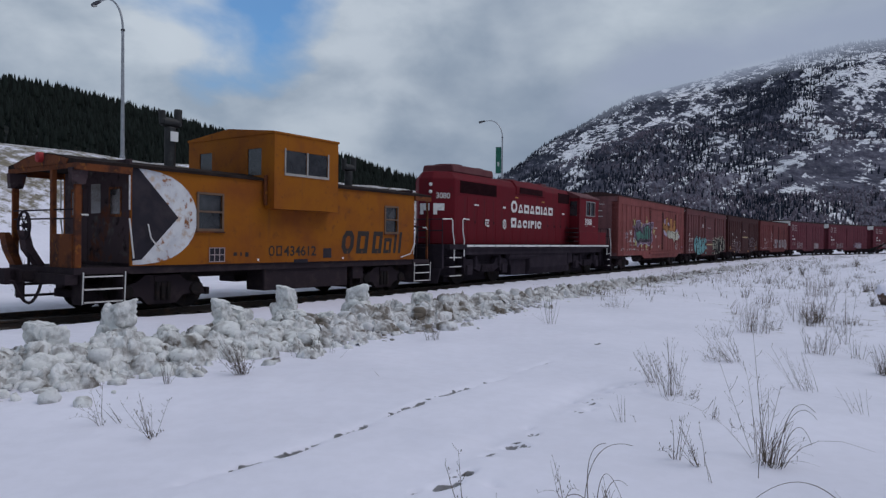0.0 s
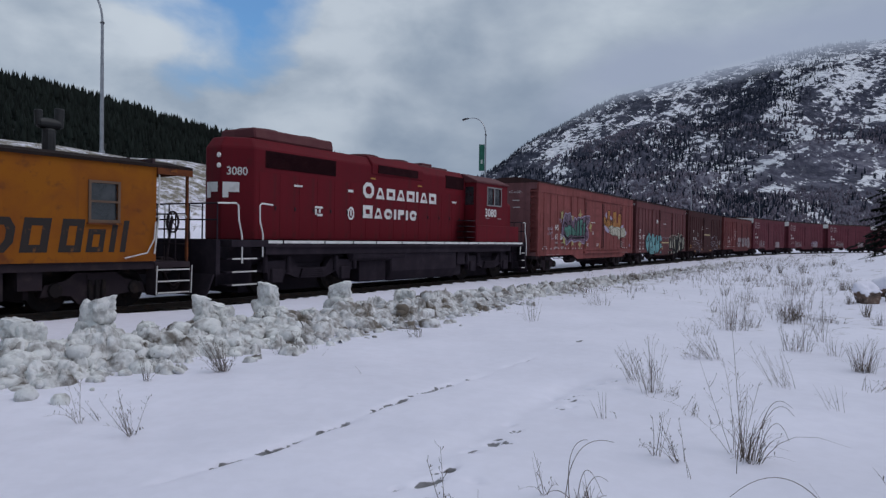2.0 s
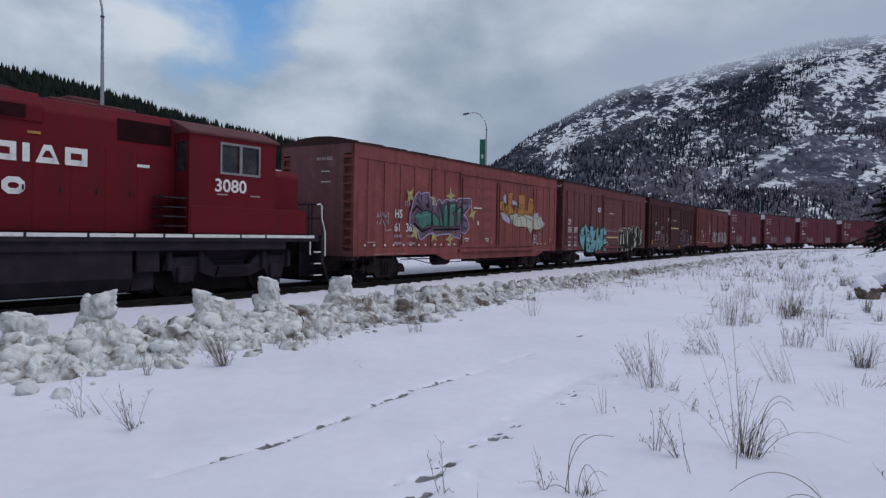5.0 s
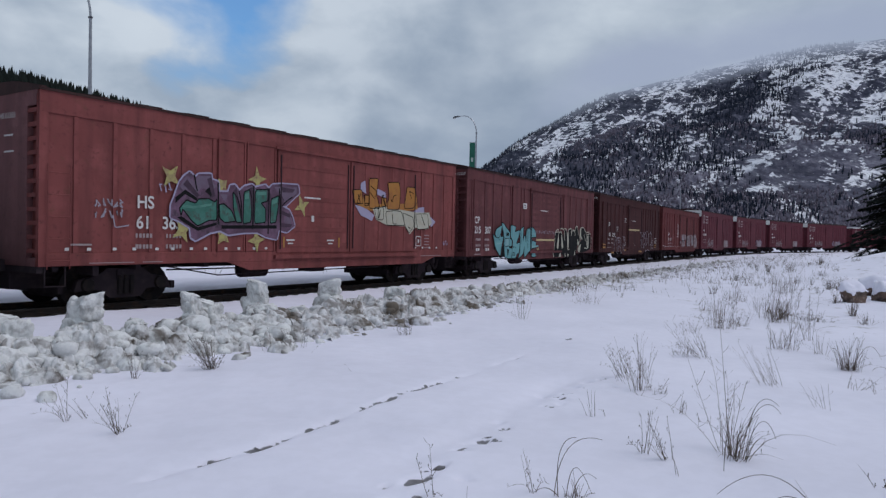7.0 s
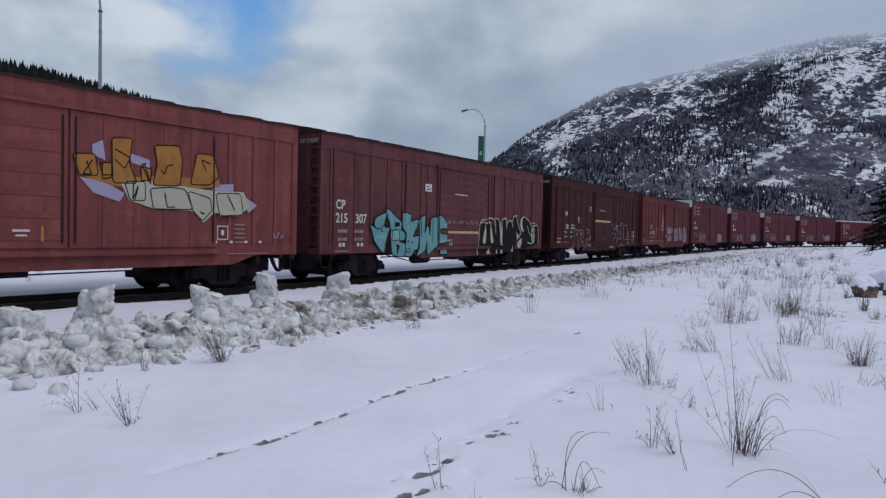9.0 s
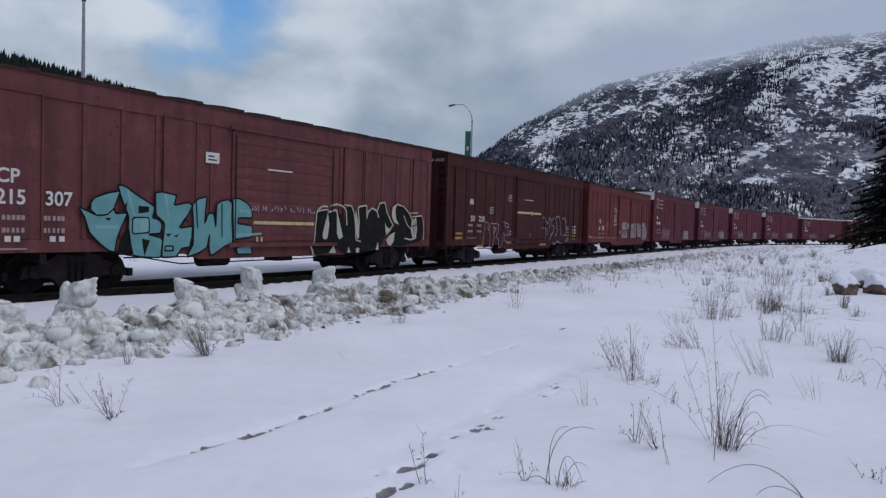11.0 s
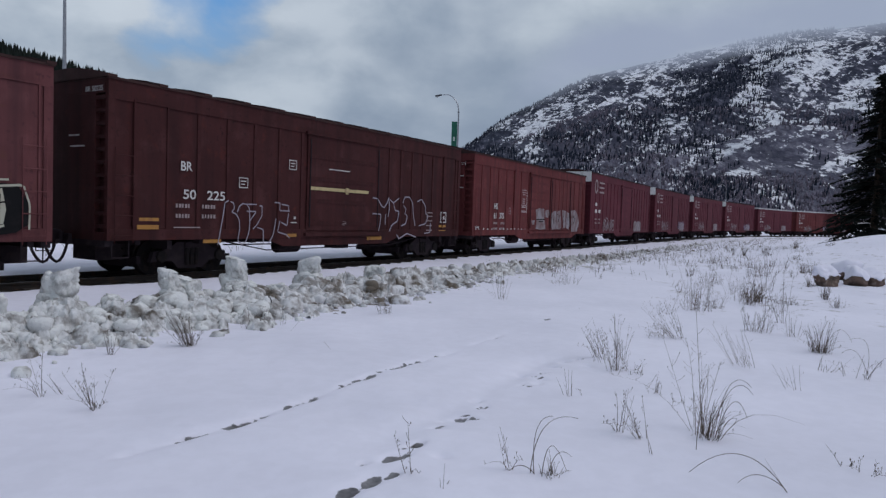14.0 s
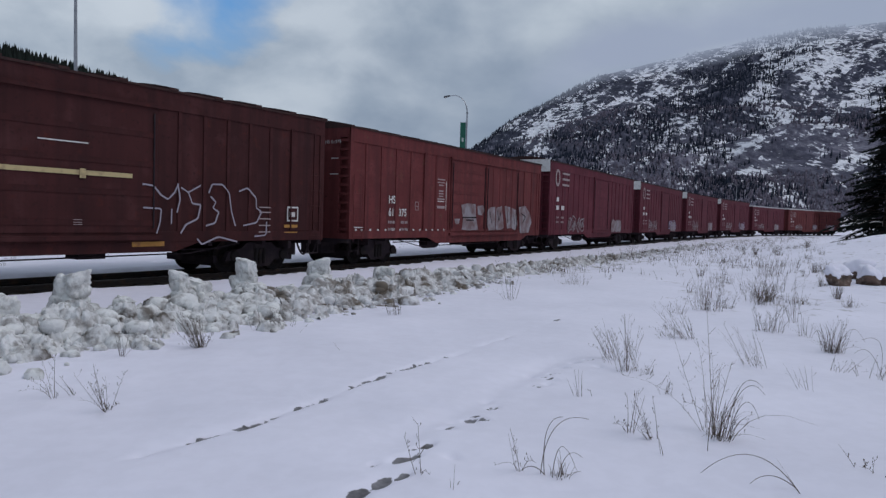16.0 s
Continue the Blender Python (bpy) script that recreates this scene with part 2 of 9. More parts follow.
class Shape:
    """Collects vertices and faces for one mesh."""

    def __init__(self):
        self.v, self.f = [], []

    def add(self, verts, faces):
        k = len(self.v)
        self.v.extend([tuple(p) for p in verts])
        self.f.extend([tuple(i + k for i in q) for q in faces])
        return self

    def box(self, x0, x1, y0, y1, z0, z1):
        return self.add([(x, y, z) for z in (z0, z1) for y in (y0, y1) for x in (x0, x1)],
                        [(0, 2, 3, 1), (4, 5, 7, 6), (0, 1, 5, 4), (2, 6, 7, 3), (0, 4, 6, 2), (1, 3, 7, 5)])

    def prism(self, outline, y0, y1):
        """An outline of (x, z), drawn out from y0 to y1."""
        n = len(outline)
        vs = [(x, y0, z) for x, z in outline] + [(x, y1, z) for x, z in outline]
        fs = [tuple(range(n)), tuple(range(2 * n - 1, n - 1, -1))] + [(i, i + n, (i + 1) % n + n, (i + 1) % n) for i in range(n)]
        return self.add(vs, fs)

    def beam(self, outline, x0, x1):
        """An outline of (y, z), drawn out from x0 to x1."""
        n = len(outline)
        vs = [(x0, y, z) for y, z in outline] + [(x1, y, z) for y, z in outline]
        fs = [tuple(range(n)), tuple(range(2 * n - 1, n - 1, -1))] + [(i, i + n, (i + 1) % n + n, (i + 1) % n) for i in range(n)]
        return self.add(vs, fs)

    def tube(self, path, r, n=6, r_end=None):
        path = [Vector(p) for p in path]
        rings, last = [], None
        for i, p in enumerate(path):
            d = (path[min(i + 1, len(path) - 1)] - path[max(i - 1, 0)]).normalized()
            side = d.cross(last if last else Vector((0.31, 0.2, 1)) if abs(d.z) < 0.9 else Vector((1, 0.1, 0)))
            if side.length < 1e-4:
                side = d.cross(Vector((1, 0, 0)))
            side.normalize()
            up = side.cross(d)
            last = up
            k = i / max(1, len(path) - 1)
            rr = r + ((r_end if r_end is not None else r) - r) * k
            rings.append([p + (side * math.cos(a) + up * math.sin(a)) * rr for a in [math.tau * j / n for j in range(n)]])
        vs = [q for ring in rings for q in ring]
        fs = [(i * n + j, i * n + (j + 1) % n, (i + 1) * n + (j + 1) % n, (i + 1) * n + j) for i in range(len(path) - 1) for j in range(n)]
        fs += [tuple(range(n - 1, -1, -1)), tuple(range((len(path) - 1) * n, len(path) * n))]
        return self.add(vs, fs)

    def lathe(self, profile, centre, axis="y", n=20, closed=False):
        """A profile of (radius, along) turned round an axis through centre."""
        vs = []
        for r, h in profile:
            for j in range(n):
                a = math.tau * j / n
                c, s = r * math.cos(a), r * math.sin(a)
                q = {"y": (c, h, s), "z": (c, s, h), "x": (h, c, s)}[axis]
                vs.append(tuple(q[k] + centre[k] for k in range(3)))
        m = len(profile)
        fs = [(i * n + j, i * n + (j + 1) % n, (i + 1) * n + (j + 1) % n, (i + 1) * n + j) for i in range(m - 1) for j in range(n)]
        if closed:
            fs += [((m - 1) * n + j, (m - 1) * n + (j + 1) % n, (j + 1) % n, j) for j in range(n)]
        else:
            fs += [tuple(range(n)), tuple(range((m - 1) * n, m * n))]
        return self.add(vs, fs)

    def wall(self, x0, x1, z0, z1, y0, y1, holes):
        """A wall in the xz plane between y0 and y1, with rectangular openings (x0, x1, z0, z1) through it."""
        xs = sorted({x0, x1, *[h[0] for h in holes], *[h[1] for h in holes]})
        zs = sorted({z0, z1, *[h[2] for h in holes], *[h[3] for h in holes]})
        solid = {}
        for i in range(len(xs) - 1):
            for k in range(len(zs) - 1):
                cx, cz = (xs[i] + xs[i + 1]) / 2, (zs[k] + zs[k + 1]) / 2
                solid[i, k] = not any(a < cx < b and c < cz < d for a, b, c, d in holes)
        for (i, k), full in solid.items():
            if not full:
                continue
            a, b, c, d = xs[i], xs[i + 1], zs[k], zs[k + 1]
            self.add([(a, y0, c), (b, y0, c), (b, y0, d), (a, y0, d)], [(0, 1, 2, 3)])
            self.add([(a, y1, c), (b, y1, c), (b, y1, d), (a, y1, d)], [(3, 2, 1, 0)])
            for di, dk, q in ((-1, 0, [(a, c), (a, d)]), (1, 0, [(b, d), (b, c)]), (0, -1, [(b, c), (a, c)]), (0, 1, [(a, d), (b, d)])):
                if not solid.get((i + di, k + dk), False):
                    (p, r), (s, u) = q
                    self.add([(p, y0, r), (s, y0, u), (s, y1, u), (p, y1, r)], [(0, 1, 2, 3)])
        return self

    def mesh(self, name, mat, smooth=False):
        me = bpy.data.meshes.new(name)
        me.from_pydata(self.v, [], self.f)
        bm = bmesh.new()
        bm.from_mesh(me)
        bmesh.ops.recalc_face_normals(bm, faces=bm.faces)
        bm.to_mesh(me)
        bm.free()
        if smooth:
            me.polygons.foreach_set("use_smooth", [True] * len(me.polygons))
        me.materials.append(mat)
        return me


def bulk(name, verts, faces, mat, smooth=False):
    """A mesh from arrays, all faces with the same number of corners."""
    verts, faces = np.asarray(verts, np.float32), np.asarray(faces, np.int32)
    me = bpy.data.meshes.new(name)
    me.vertices.add(len(verts))
    me.vertices.foreach_set("co", verts.ravel())
    k = faces.shape[1]
    me.loops.add(faces.size)
    me.loops.foreach_set("vertex_index", faces.ravel())
    me.polygons.add(len(faces))
    me.polygons.foreach_set("loop_start", np.arange(0, faces.size, k, dtype=np.int32))
    me.update(calc_edges=True)
    if smooth:
        me.polygons.foreach_set("use_smooth", np.ones(len(faces), bool))
    me.materials.append(mat)
    return me


def part(name, shape, mat, parent, label="", bevel=0.0, smooth=False):
    me = shape if isinstance(shape, bpy.types.Mesh) else shape.mesh(name, mat, smooth)
    ob = new(name, me)
    ob.parent = parent
    if label:
        tagged(ob, label)
    if bevel:
        b = ob.modifiers.new("edge", "BEVEL")
        b.width, b.segments, b.limit_method = bevel, 1, "ANGLE"
    return ob


def thing(name, label, category, group="", kind="", m=None):
    ob = new(name)
    ob.empty_display_size = 0.3
    if m is not None:
        ob.matrix_world = m
    return tagged(ob, label, category, group, kind)


# ------------------------------------------------------------------ the railway line
# The line is laid out along s, the distance along the near side of the train; l is the distance beyond that side.
HALF = 1.52
TRACK_S = np.linspace(-140, 330, 1881)


def lay_line():
    c = np.clip(TRACK_S, -80, 130) / 50
    h = radians(32.830) -0.03775 * c +0.08877 * c ** 2 +0.01186 * c ** 3
    h = h + np.clip(TRACK_S - 130, 0, None) * 0.004
    step = TRACK_S[1] - TRACK_S[0]
    x = np.concatenate([[0], np.cumsum((np.sin(h[1:]) + np.sin(h[:-1])) / 2 * step)])
    y = np.concatenate([[0], np.cumsum((np.cos(h[1:]) + np.cos(h[:-1])) / 2 * step)])
    k = int(np.argmin(abs(TRACK_S)))
    return x - x[k] + 9.9209, y - y[k] + 38.7473, h


LINE_X, LINE_Y, LINE_H = lay_line()


def grade(s):
    s = np.clip(s, -90, 150)
    return -0.003776 * (s + 30) + 0.0532 * ((s + 30) / 50) ** 2


def on_line(s, l=HALF, z=0.0):
    h = np.interp(s, TRACK_S, LINE_H)
    return Vector((float(np.interp(s, TRACK_S, LINE_X) - math.cos(h) * l), float(np.interp(s, TRACK_S, LINE_Y) + math.sin(h) * l), float(grade(s)) + z))


def line_coords(x, y):
    """s and l of points of the plan."""
    x, y = np.asarray(x, float).ravel(), np.asarray(y, float).ravel()
    s, l = np.empty_like(x), np.empty_like(x)
    px, py, ph, ps = LINE_X[::4], LINE_Y[::4], LINE_H[::4], TRACK_S[::4]
    for a in range(0, len(x), 20000):
        b = slice(a, a + 20000)
        dx, dy = x[b, None] - px, y[b, None] - py
        k = np.argmin(dx * dx + dy * dy, 1)
        i = np.arange(len(k))
        ddx, ddy = dx[i, k], dy[i, k]
        along = ddx * np.sin(ph[k]) + ddy * np.cos(ph[k])
        s[b] = ps[k] + along
        l[b] = -ddx * np.cos(ph[k]) + ddy * np.sin(ph[k])
    return s, l


def smooth01(x, a, b):
    t = np.clip((x - a) / (b - a), 0, 1)
    return t * t * (3 - 2 * t)


def lumps(x, y, scale, seed, octaves=3):
    """Cheap smooth relief from crossed waves, about -1 to 1."""
    r = np.random.RandomState(seed)
    out, amp, total = np.zeros_like(x, dtype=float), 1.0, 0.0
    for _ in range(octaves):
        for _ in range(4):
            a, ph = r.uniform(0, math.tau, 2)
            k = scale * r.uniform(0.7, 1.4)
            out += amp * np.sin((x * math.cos(a) + y * math.sin(a)) * k + ph + 1.3 * np.sin((x * math.sin(a) - y * math.cos(a)) * k * 0.6 + ph * 2))
        total += amp * 2.2
        amp *= 0.5
        scale *= 2.1
    return out / total


def bank_height(s):
    return 0.10 * (1 - 0.30 * smooth01(s, -29, -20)) * (1 - smooth01(s, -12, 12) * 0.7)


def bank_line(s):
    """How far from the train's side the middle of the ploughed bank lies."""
    return -4.70 + 0.85 * smooth01(s, -30, -18)


def shelf_edge(s):
    """Where the flat snow ends and the dark bed begins."""
    return np.interp(s, [-40, -31, -27, -22, -17, -10], [-0.66, -0.62, -0.56, -0.39, -0.08, 0.05])


# a wheel rut and a trail of footprints, as points of the plan
RUT = [(-1.86, 4.81), (-1.51, 5.23), (-1.20, 5.59), (-0.85, 6.20), (-0.46, 6.83), (-0.27, 7.11), (0.18, 7.93), (1.18, 9.41), (1.48, 9.80), (2.54, 11.36), (3.65, 13.2), (5.4, 16.3)]
STEPS = [(0.18, 5.03), (0.42, 5.44), (0.64, 5.84), (0.69, 5.77), (0.87, 6.20), (1.39, 7.08), (1.64, 7.48), (1.75, 7.66), (1.93, 7.99), (2.13, 8.25), (2.33, 8.40)]
POOLS = [(-0.45, 4.02, 0.19, 1.0), (-0.26, 4.24, 0.16, 1.0), (-0.11, 4.43, 0.14, 1.0), (0.03, 4.54, 0.09, 1.0), (0.01, 4.81, 0.11, 1.0), (0.10, 4.85, 0.09, 1.0), (-0.18, 4.72, 0.05, 0.7), (0.20, 5.08, 0.08, 1.0)]


def trail_marks():
    """Hollows: x, y, half length, half width, depth, direction, darkness."""
    r = random.Random(5)
    out = []
    for (ax, ay), (bx, by) in zip(RUT, RUT[1:]):
        ang = math.atan2(by - ay, bx - ax)
        L = math.hypot(bx - ax, by - ay)
        n = max(1, int(L / 0.2))
        for i in range(n):
            k = (i + 0.5) / n
            out.append((ax + (bx - ax) * k + r.uniform(-0.04, 0.04), ay + (by - ay) * k + r.uniform(-0.04, 0.04), 0.17 * r.uniform(0.6, 1.3), 0.085 * r.uniform(0.6, 1.4), (0.016 if ay < 9 else 0.005) * r.uniform(0.3, 1.2), ang + r.uniform(-0.15, 0.15), 0.0))
        if 5.0 < ay < 9:
            for k in (r.uniform(-0.1, 0.02), r.uniform(0.02, 0.2)):
                out.append((ax + (bx - ax) * k + r.uniform(-0.015, 0.015), ay + (by - ay) * k, 0.16 * r.uniform(0.3, 1.2), 0.024 * r.uniform(0.5, 1.4), 0.022, ang + r.uniform(-0.16, 0.16), r.choice((0.7, 1.0, 1.0))))
            for _ in range(5):
                k = r.random() ** 1.5
                out.append((ax + (bx - ax) * k + r.uniform(-0.05, 0.05), ay + (by - ay) * k + r.uniform(-0.03, 0.03), r.uniform(0.03, 0.10), r.uniform(0.016, 0.032), 0.01, ang + r.uniform(-0.5, 0.5), r.uniform(0.35, 0.9)))
        for _ in range(3):
            k = r.choice((0.0, 0.06, 0.12, r.random()))
            out.append((ax + (bx - ax) * k + r.uniform(-0.02, 0.02), ay + (by - ay) * k, 0.13 * r.uniform(0.4, 1.5), 0.03 * r.uniform(0.7, 1.5), 0.012, ang + r.uniform(-0.1, 0.1), r.choice((0.4, 0.7, 1.0)) if 5.0 < ay < 9 else r.choice((0.0, 0.5, 0.8)) if ay > 5 else 0.0))
    for (ax, ay), (bx, by) in zip(STEPS, STEPS[1:]):
        out.append(((ax + bx) / 2 - 0.22, (ay + by) / 2 + 0.10, 0.42, 0.17, 0.022, math.atan2(by - ay, bx - ax), 0.0))
    for x, y in STEPS:
        for _ in range(3):
            out.append((x + r.uniform(-0.06, 0.06), y + r.uniform(-0.05, 0.05), 0.056 * r.uniform(0.5, 1.3), 0.024 * r.uniform(0.6, 1.3), 0.025, 0.55 + r.uniform(-0.7, 0.7), r.uniform(0.55, 0.95)))
        out.append((x + r.uniform(-0.25, 0.25), y + r.uniform(-0.3, 0.3), 0.07, 0.05, 0.035, r.uniform(0, 3), 0.0))
    for x, y, q, wet in POOLS:
        out.append((x, y, q * 0.85, q * 0.44, 0.045, 0.95 + r.uniform(-0.2, 0.2), wet))
    return out


def ground_height(x, y):
    """Height of the snow, and how much grass, slush, dark rut marks and dirt shows."""
    shape = np.shape(x)
    x, y = np.ravel(np.asarray(x, float)), np.ravel(np.asarray(y, float))
    s, l = line_coords(x, y)
    far = np.hypot(x, y)
    base = grade(s) * smooth01(-l, 60, 5)
    z = base - 0.10 * smooth01(-l, 0.6, 5.0) + 0.060 * lumps(x, y, 0.55, 3) * smooth01(-l, 5, 8) + 0.024 * lumps(x, y, 2.2, 4)
    z += 0.35 * lumps(x, y, 0.05, 9, 2) * smooth01(far, 25, 120) * smooth01(-l, 4, 30)
    # the ploughed bank beside the line
    rough = 0.75 + 0.5 * lumps(x, y, 2.2, 12)
    z += 0.06 * lumps(x, y, 5.5, 13, 3) * np.exp(-((l - bank_line(s)) / 0.8) ** 2) * (1 - 0.5 * smooth01(s, -20, 0))
    z += bank_height(s) * np.exp(-((l - bank_line(s)) / 0.72) ** 2) * rough
    # the bed between the shoulders of snow, the slope up to the road
    edge = shelf_edge(s) + 0.03 * lumps(x, y, 3.5, 15)
    bed = smooth01(l - edge, 0.0, 0.16) * (1 - smooth01(l, 2.95, 3.3))
    z -= 0.22 * bed
    road = 6.45 - 2.8 * smooth01(s, 30, 120)
    z += road * smooth01(l, 9.0, 26.5) * (1 + 0.03 * lumps(x, y, 0.4, 21)) + 0.1 * lumps(x, y, 0.9, 22) * smooth01(l, 6, 12) * (1 - smooth01(l, 22, 26))
    # the mound by the tree
    z += 1.62 * np.exp(-(((x - 28.9) / 5.7) ** 2 + ((y - 37.0) / 4.9) ** 2))
    cover = np.zeros((len(x), 3))
    cover[:, 0] = smooth01(l, 10, 20) * 0.68 * (1 - smooth01(l, 27, 29))
    right = smooth01(x - 0.16 * y, 1.2, 4.5) * smooth01(far, 9, 16) * smooth01(-l, 4, 8)
    cover[:, 0] = np.maximum(cover[:, 0], 0.36 * right)
    verge = np.exp(-((l + 5.2) / 1.0) ** 2) * smooth01(s, -28, -14) * (1 - smooth01(s, 5, 25))
    cover[:, 0] = np.maximum(cover[:, 0], 0.5 * verge)
    cover[:, 2] = 0.75 * np.exp(-((l - bank_line(s)) / 0.9) ** 2) * (1 - 0.6 * smooth01(s, 0, 20)) + bed + 0.8 * smooth01(l, 27.5, 28.5) * (1 - smooth01(l, 36, 38))
    for mx, my, long, wide, depth, ang, wet in trail_marks():
        near = np.where((abs(x - mx) < 0.8) & (abs(y - my) < 0.8))[0]
        dx, dy = x[near] - mx, y[near] - my
        u, w = dx * math.cos(ang) + dy * math.sin(ang), -dx * math.sin(ang) + dy * math.cos(ang)
        q = np.exp(-((u / long) ** 2 + (w / wide) ** 2))
        z[near] -= depth * q
        cover[near, 1] = np.maximum(cover[near, 1], wet * smooth01(q, 0.30, 0.70))
    return z.reshape(shape), cover


def ground_at(x, y):
    return float(ground_height(np.array([x]), np.array([y]))[0][0])


def spread(lo, hi, step, reach, growth=1.055):
    mid = list(np.arange(lo, hi, step))
    out, d, p = [], step, hi
    while p < reach:
        out.append(p)
        d *= growth
        p += d
    back, d, p = [], step, lo
    while p > -reach:
        d *= growth
        p -= d
        back.append(p)
    return np.array(back[::-1] + mid + out)


def make_ground():
    xs, ys = spread(-4.0, 4.0, 0.03, 3600, 1.05), spread(3.4, 11.5, 0.03, 3600, 1.05)
    gx, gy = np.meshgrid(xs, ys)
    z, cover = ground_height(gx, gy)
    n, m = len(ys), len(xs)
    idx = np.arange(n * m).reshape(n, m)
    faces = np.stack([idx[:-1, :-1], idx[:-1, 1:], idx[1:, 1:], idx[1:, :-1]], -1).reshape(-1, 4)
    me = bulk("ground", np.stack([gx.ravel(), gy.ravel(), z.ravel()], -1), faces, SNOW, True)
    a = me.color_attributes.new("cover", "FLOAT_COLOR", "POINT")
    a.data.foreach_set("color", np.concatenate([cover, np.ones((n * m, 1))], 1).astype(np.float32).ravel())
    tagged(new("ground", me), "trampled white snow field with ruts and grass showing through", "snow", kind="structure")


make_ground()


def sweep(outline, s0, s1, l, step=2.0):
    """An outline of (across, up) carried along the line."""
    ss = np.arange(s0, s1 + 1e-6, step)
    vs = [on_line(s, l + a, b) for s in ss for a, b in outline]
    n = len(outline)
    fs = [(i * n + j, i * n + (j + 1) % n, (i + 1) * n + (j + 1) % n, (i + 1) * n + j) for i in range(len(ss) - 1) for j in range(n)]
    return Shape().add(vs, fs + [tuple(range(n)), tuple(range((len(ss) - 1) * n, len(ss) * n))])


def make_track():
    bed = tagged(new("track_bed", sweep([(-2.3, -0.45), (-2.1, -0.19), (-1.42, -0.17), (1.5, -0.17), (1.75, -0.45)], -70, 190, HALF).mesh("track_bed", BALLAST)),
                 "dark wet stone ballast bed under the rails", "ballast", kind="structure")
    rail = [(-0.035, 0), (0.035, 0), (0.035, -0.04), (0.010, -0.055), (0.010, -0.125), (0.07, -0.15), (-0.07, -0.15), (-0.010, -0.125), (-0.010, -0.055), (-0.035, -0.04)]
    for l in (HALF - 0.735, HALF + 0.735):
        tagged(new("rail", sweep(rail, -70, 190, l).mesh("rail", RAIL_STEEL)), "rust-dark steel rail on wooden ties", "rail", "rails of the line", "structure")
    tie = Shape().box(-0.11, 0.11, -1.28, 1.28, -0.10, 0.0).mesh("railway_tie", TIE_WOOD)
    for i in range(190):
        s = -58 + 0.55 * i
        h = float(np.interp(s, TRACK_S, LINE_H))
        p = on_line(s, HALF, -0.125)
        ob = new("railway_tie", tie)
        ob.parent = bed
        ob.matrix_world = Matrix.Translation(p) @ Matrix.Rotation(math.pi / 2 - h, 4, "Z")


make_track()


# ------------------------------------------------------------------ hills, mountain, low cloud


def polar_land(name, az0, az1, r0, r1, n_az, n_r, height, mat, label):
    az = np.radians(np.linspace(az0, az1, n_az))
    rr = np.linspace(r0, r1, n_r)
    A, R = np.meshgrid(az, rr)
    X, Y = R * np.sin(A), R * np.cos(A)
    Z = height(np.degrees(A), R, X, Y)
    idx = np.arange(n_az * n_r).reshape(n_r, n_az)
    faces = np.stack([idx[:-1, :-1], idx[:-1, 1:], idx[1:, 1:], idx[1:, :-1]], -1).reshape(-1, 4)
    me = bulk(name, np.stack([X.ravel(), Y.ravel(), Z.ravel()], -1), faces, mat, True)
    tagged(new(name, me), label, "mountain", kind="structure")


def crest(az, points):
    return np.interp(az, [p[0] for p in points], [p[1] for p in points])


HILL_CREST = [(-76.0, 13.1), (-47.6, 11.6), (-35.5, 10.3), (-29.3, 9.9), (-24.0, 8.9), (-17.6, 7.4), (-7.8, 5.7), (-4.0, 4.5), (-1.2, 3.9), (3.2, 3.0), (9.9, 1.4), (16.4, 0.3)]
PEAK_CREST = [(-13.3, 0.3), (-4.5, 1.2), (-0.1, 3.0), (3.5, 4.5), (5.6, 5.7), (8.3, 7.7), (11.5, 9.5), (15.5, 11.5), (19.7, 12.5), (24.0, 13.2), (27.3, 13.7), (31.5, 14.1), (35.7, 14.2), (48.0, 14.0), (64.5, 12.3), (85.8, 8.0)]
HILL_R, PEAK_R = 1000.0, 1650.0


def hill_height(az, r, x, y):
    top = HILL_R * np.tan(np.radians(crest(az, HILL_CREST)))
    k = np.clip((r - 330) / (HILL_R - 330), 0, 1.0)
    return -6 + (top + 6) * k ** 0.9 * (1 - 0.5 * smooth01(r, HILL_R, HILL_R + 500)) + 4 * lumps(x, y, 0.012, 31) * smooth01(r, 350, 500)


def peak_height(az, r, x, y):
    top = PEAK_R * np.tan(np.radians(crest(az, PEAK_CREST)))
    k = np.clip((r - 620) / (PEAK_R - 620), 0, 1.0)
    body = (0.55 * k + 0.45 * k ** 1.7) * (1 - 0.6 * smooth01(r, PEAK_R, PEAK_R + 700))
    relief = 22 * lumps(x, y, 0.0095, 41, 4) + 14 * lumps(x + 0.6 * r, y, 0.024, 42, 4)
    return -8 + (top + 8) * body + relief * smooth01(k, 0.05, 0.35) * (1 - 0.75 * smooth01(k, 0.82, 1.0))


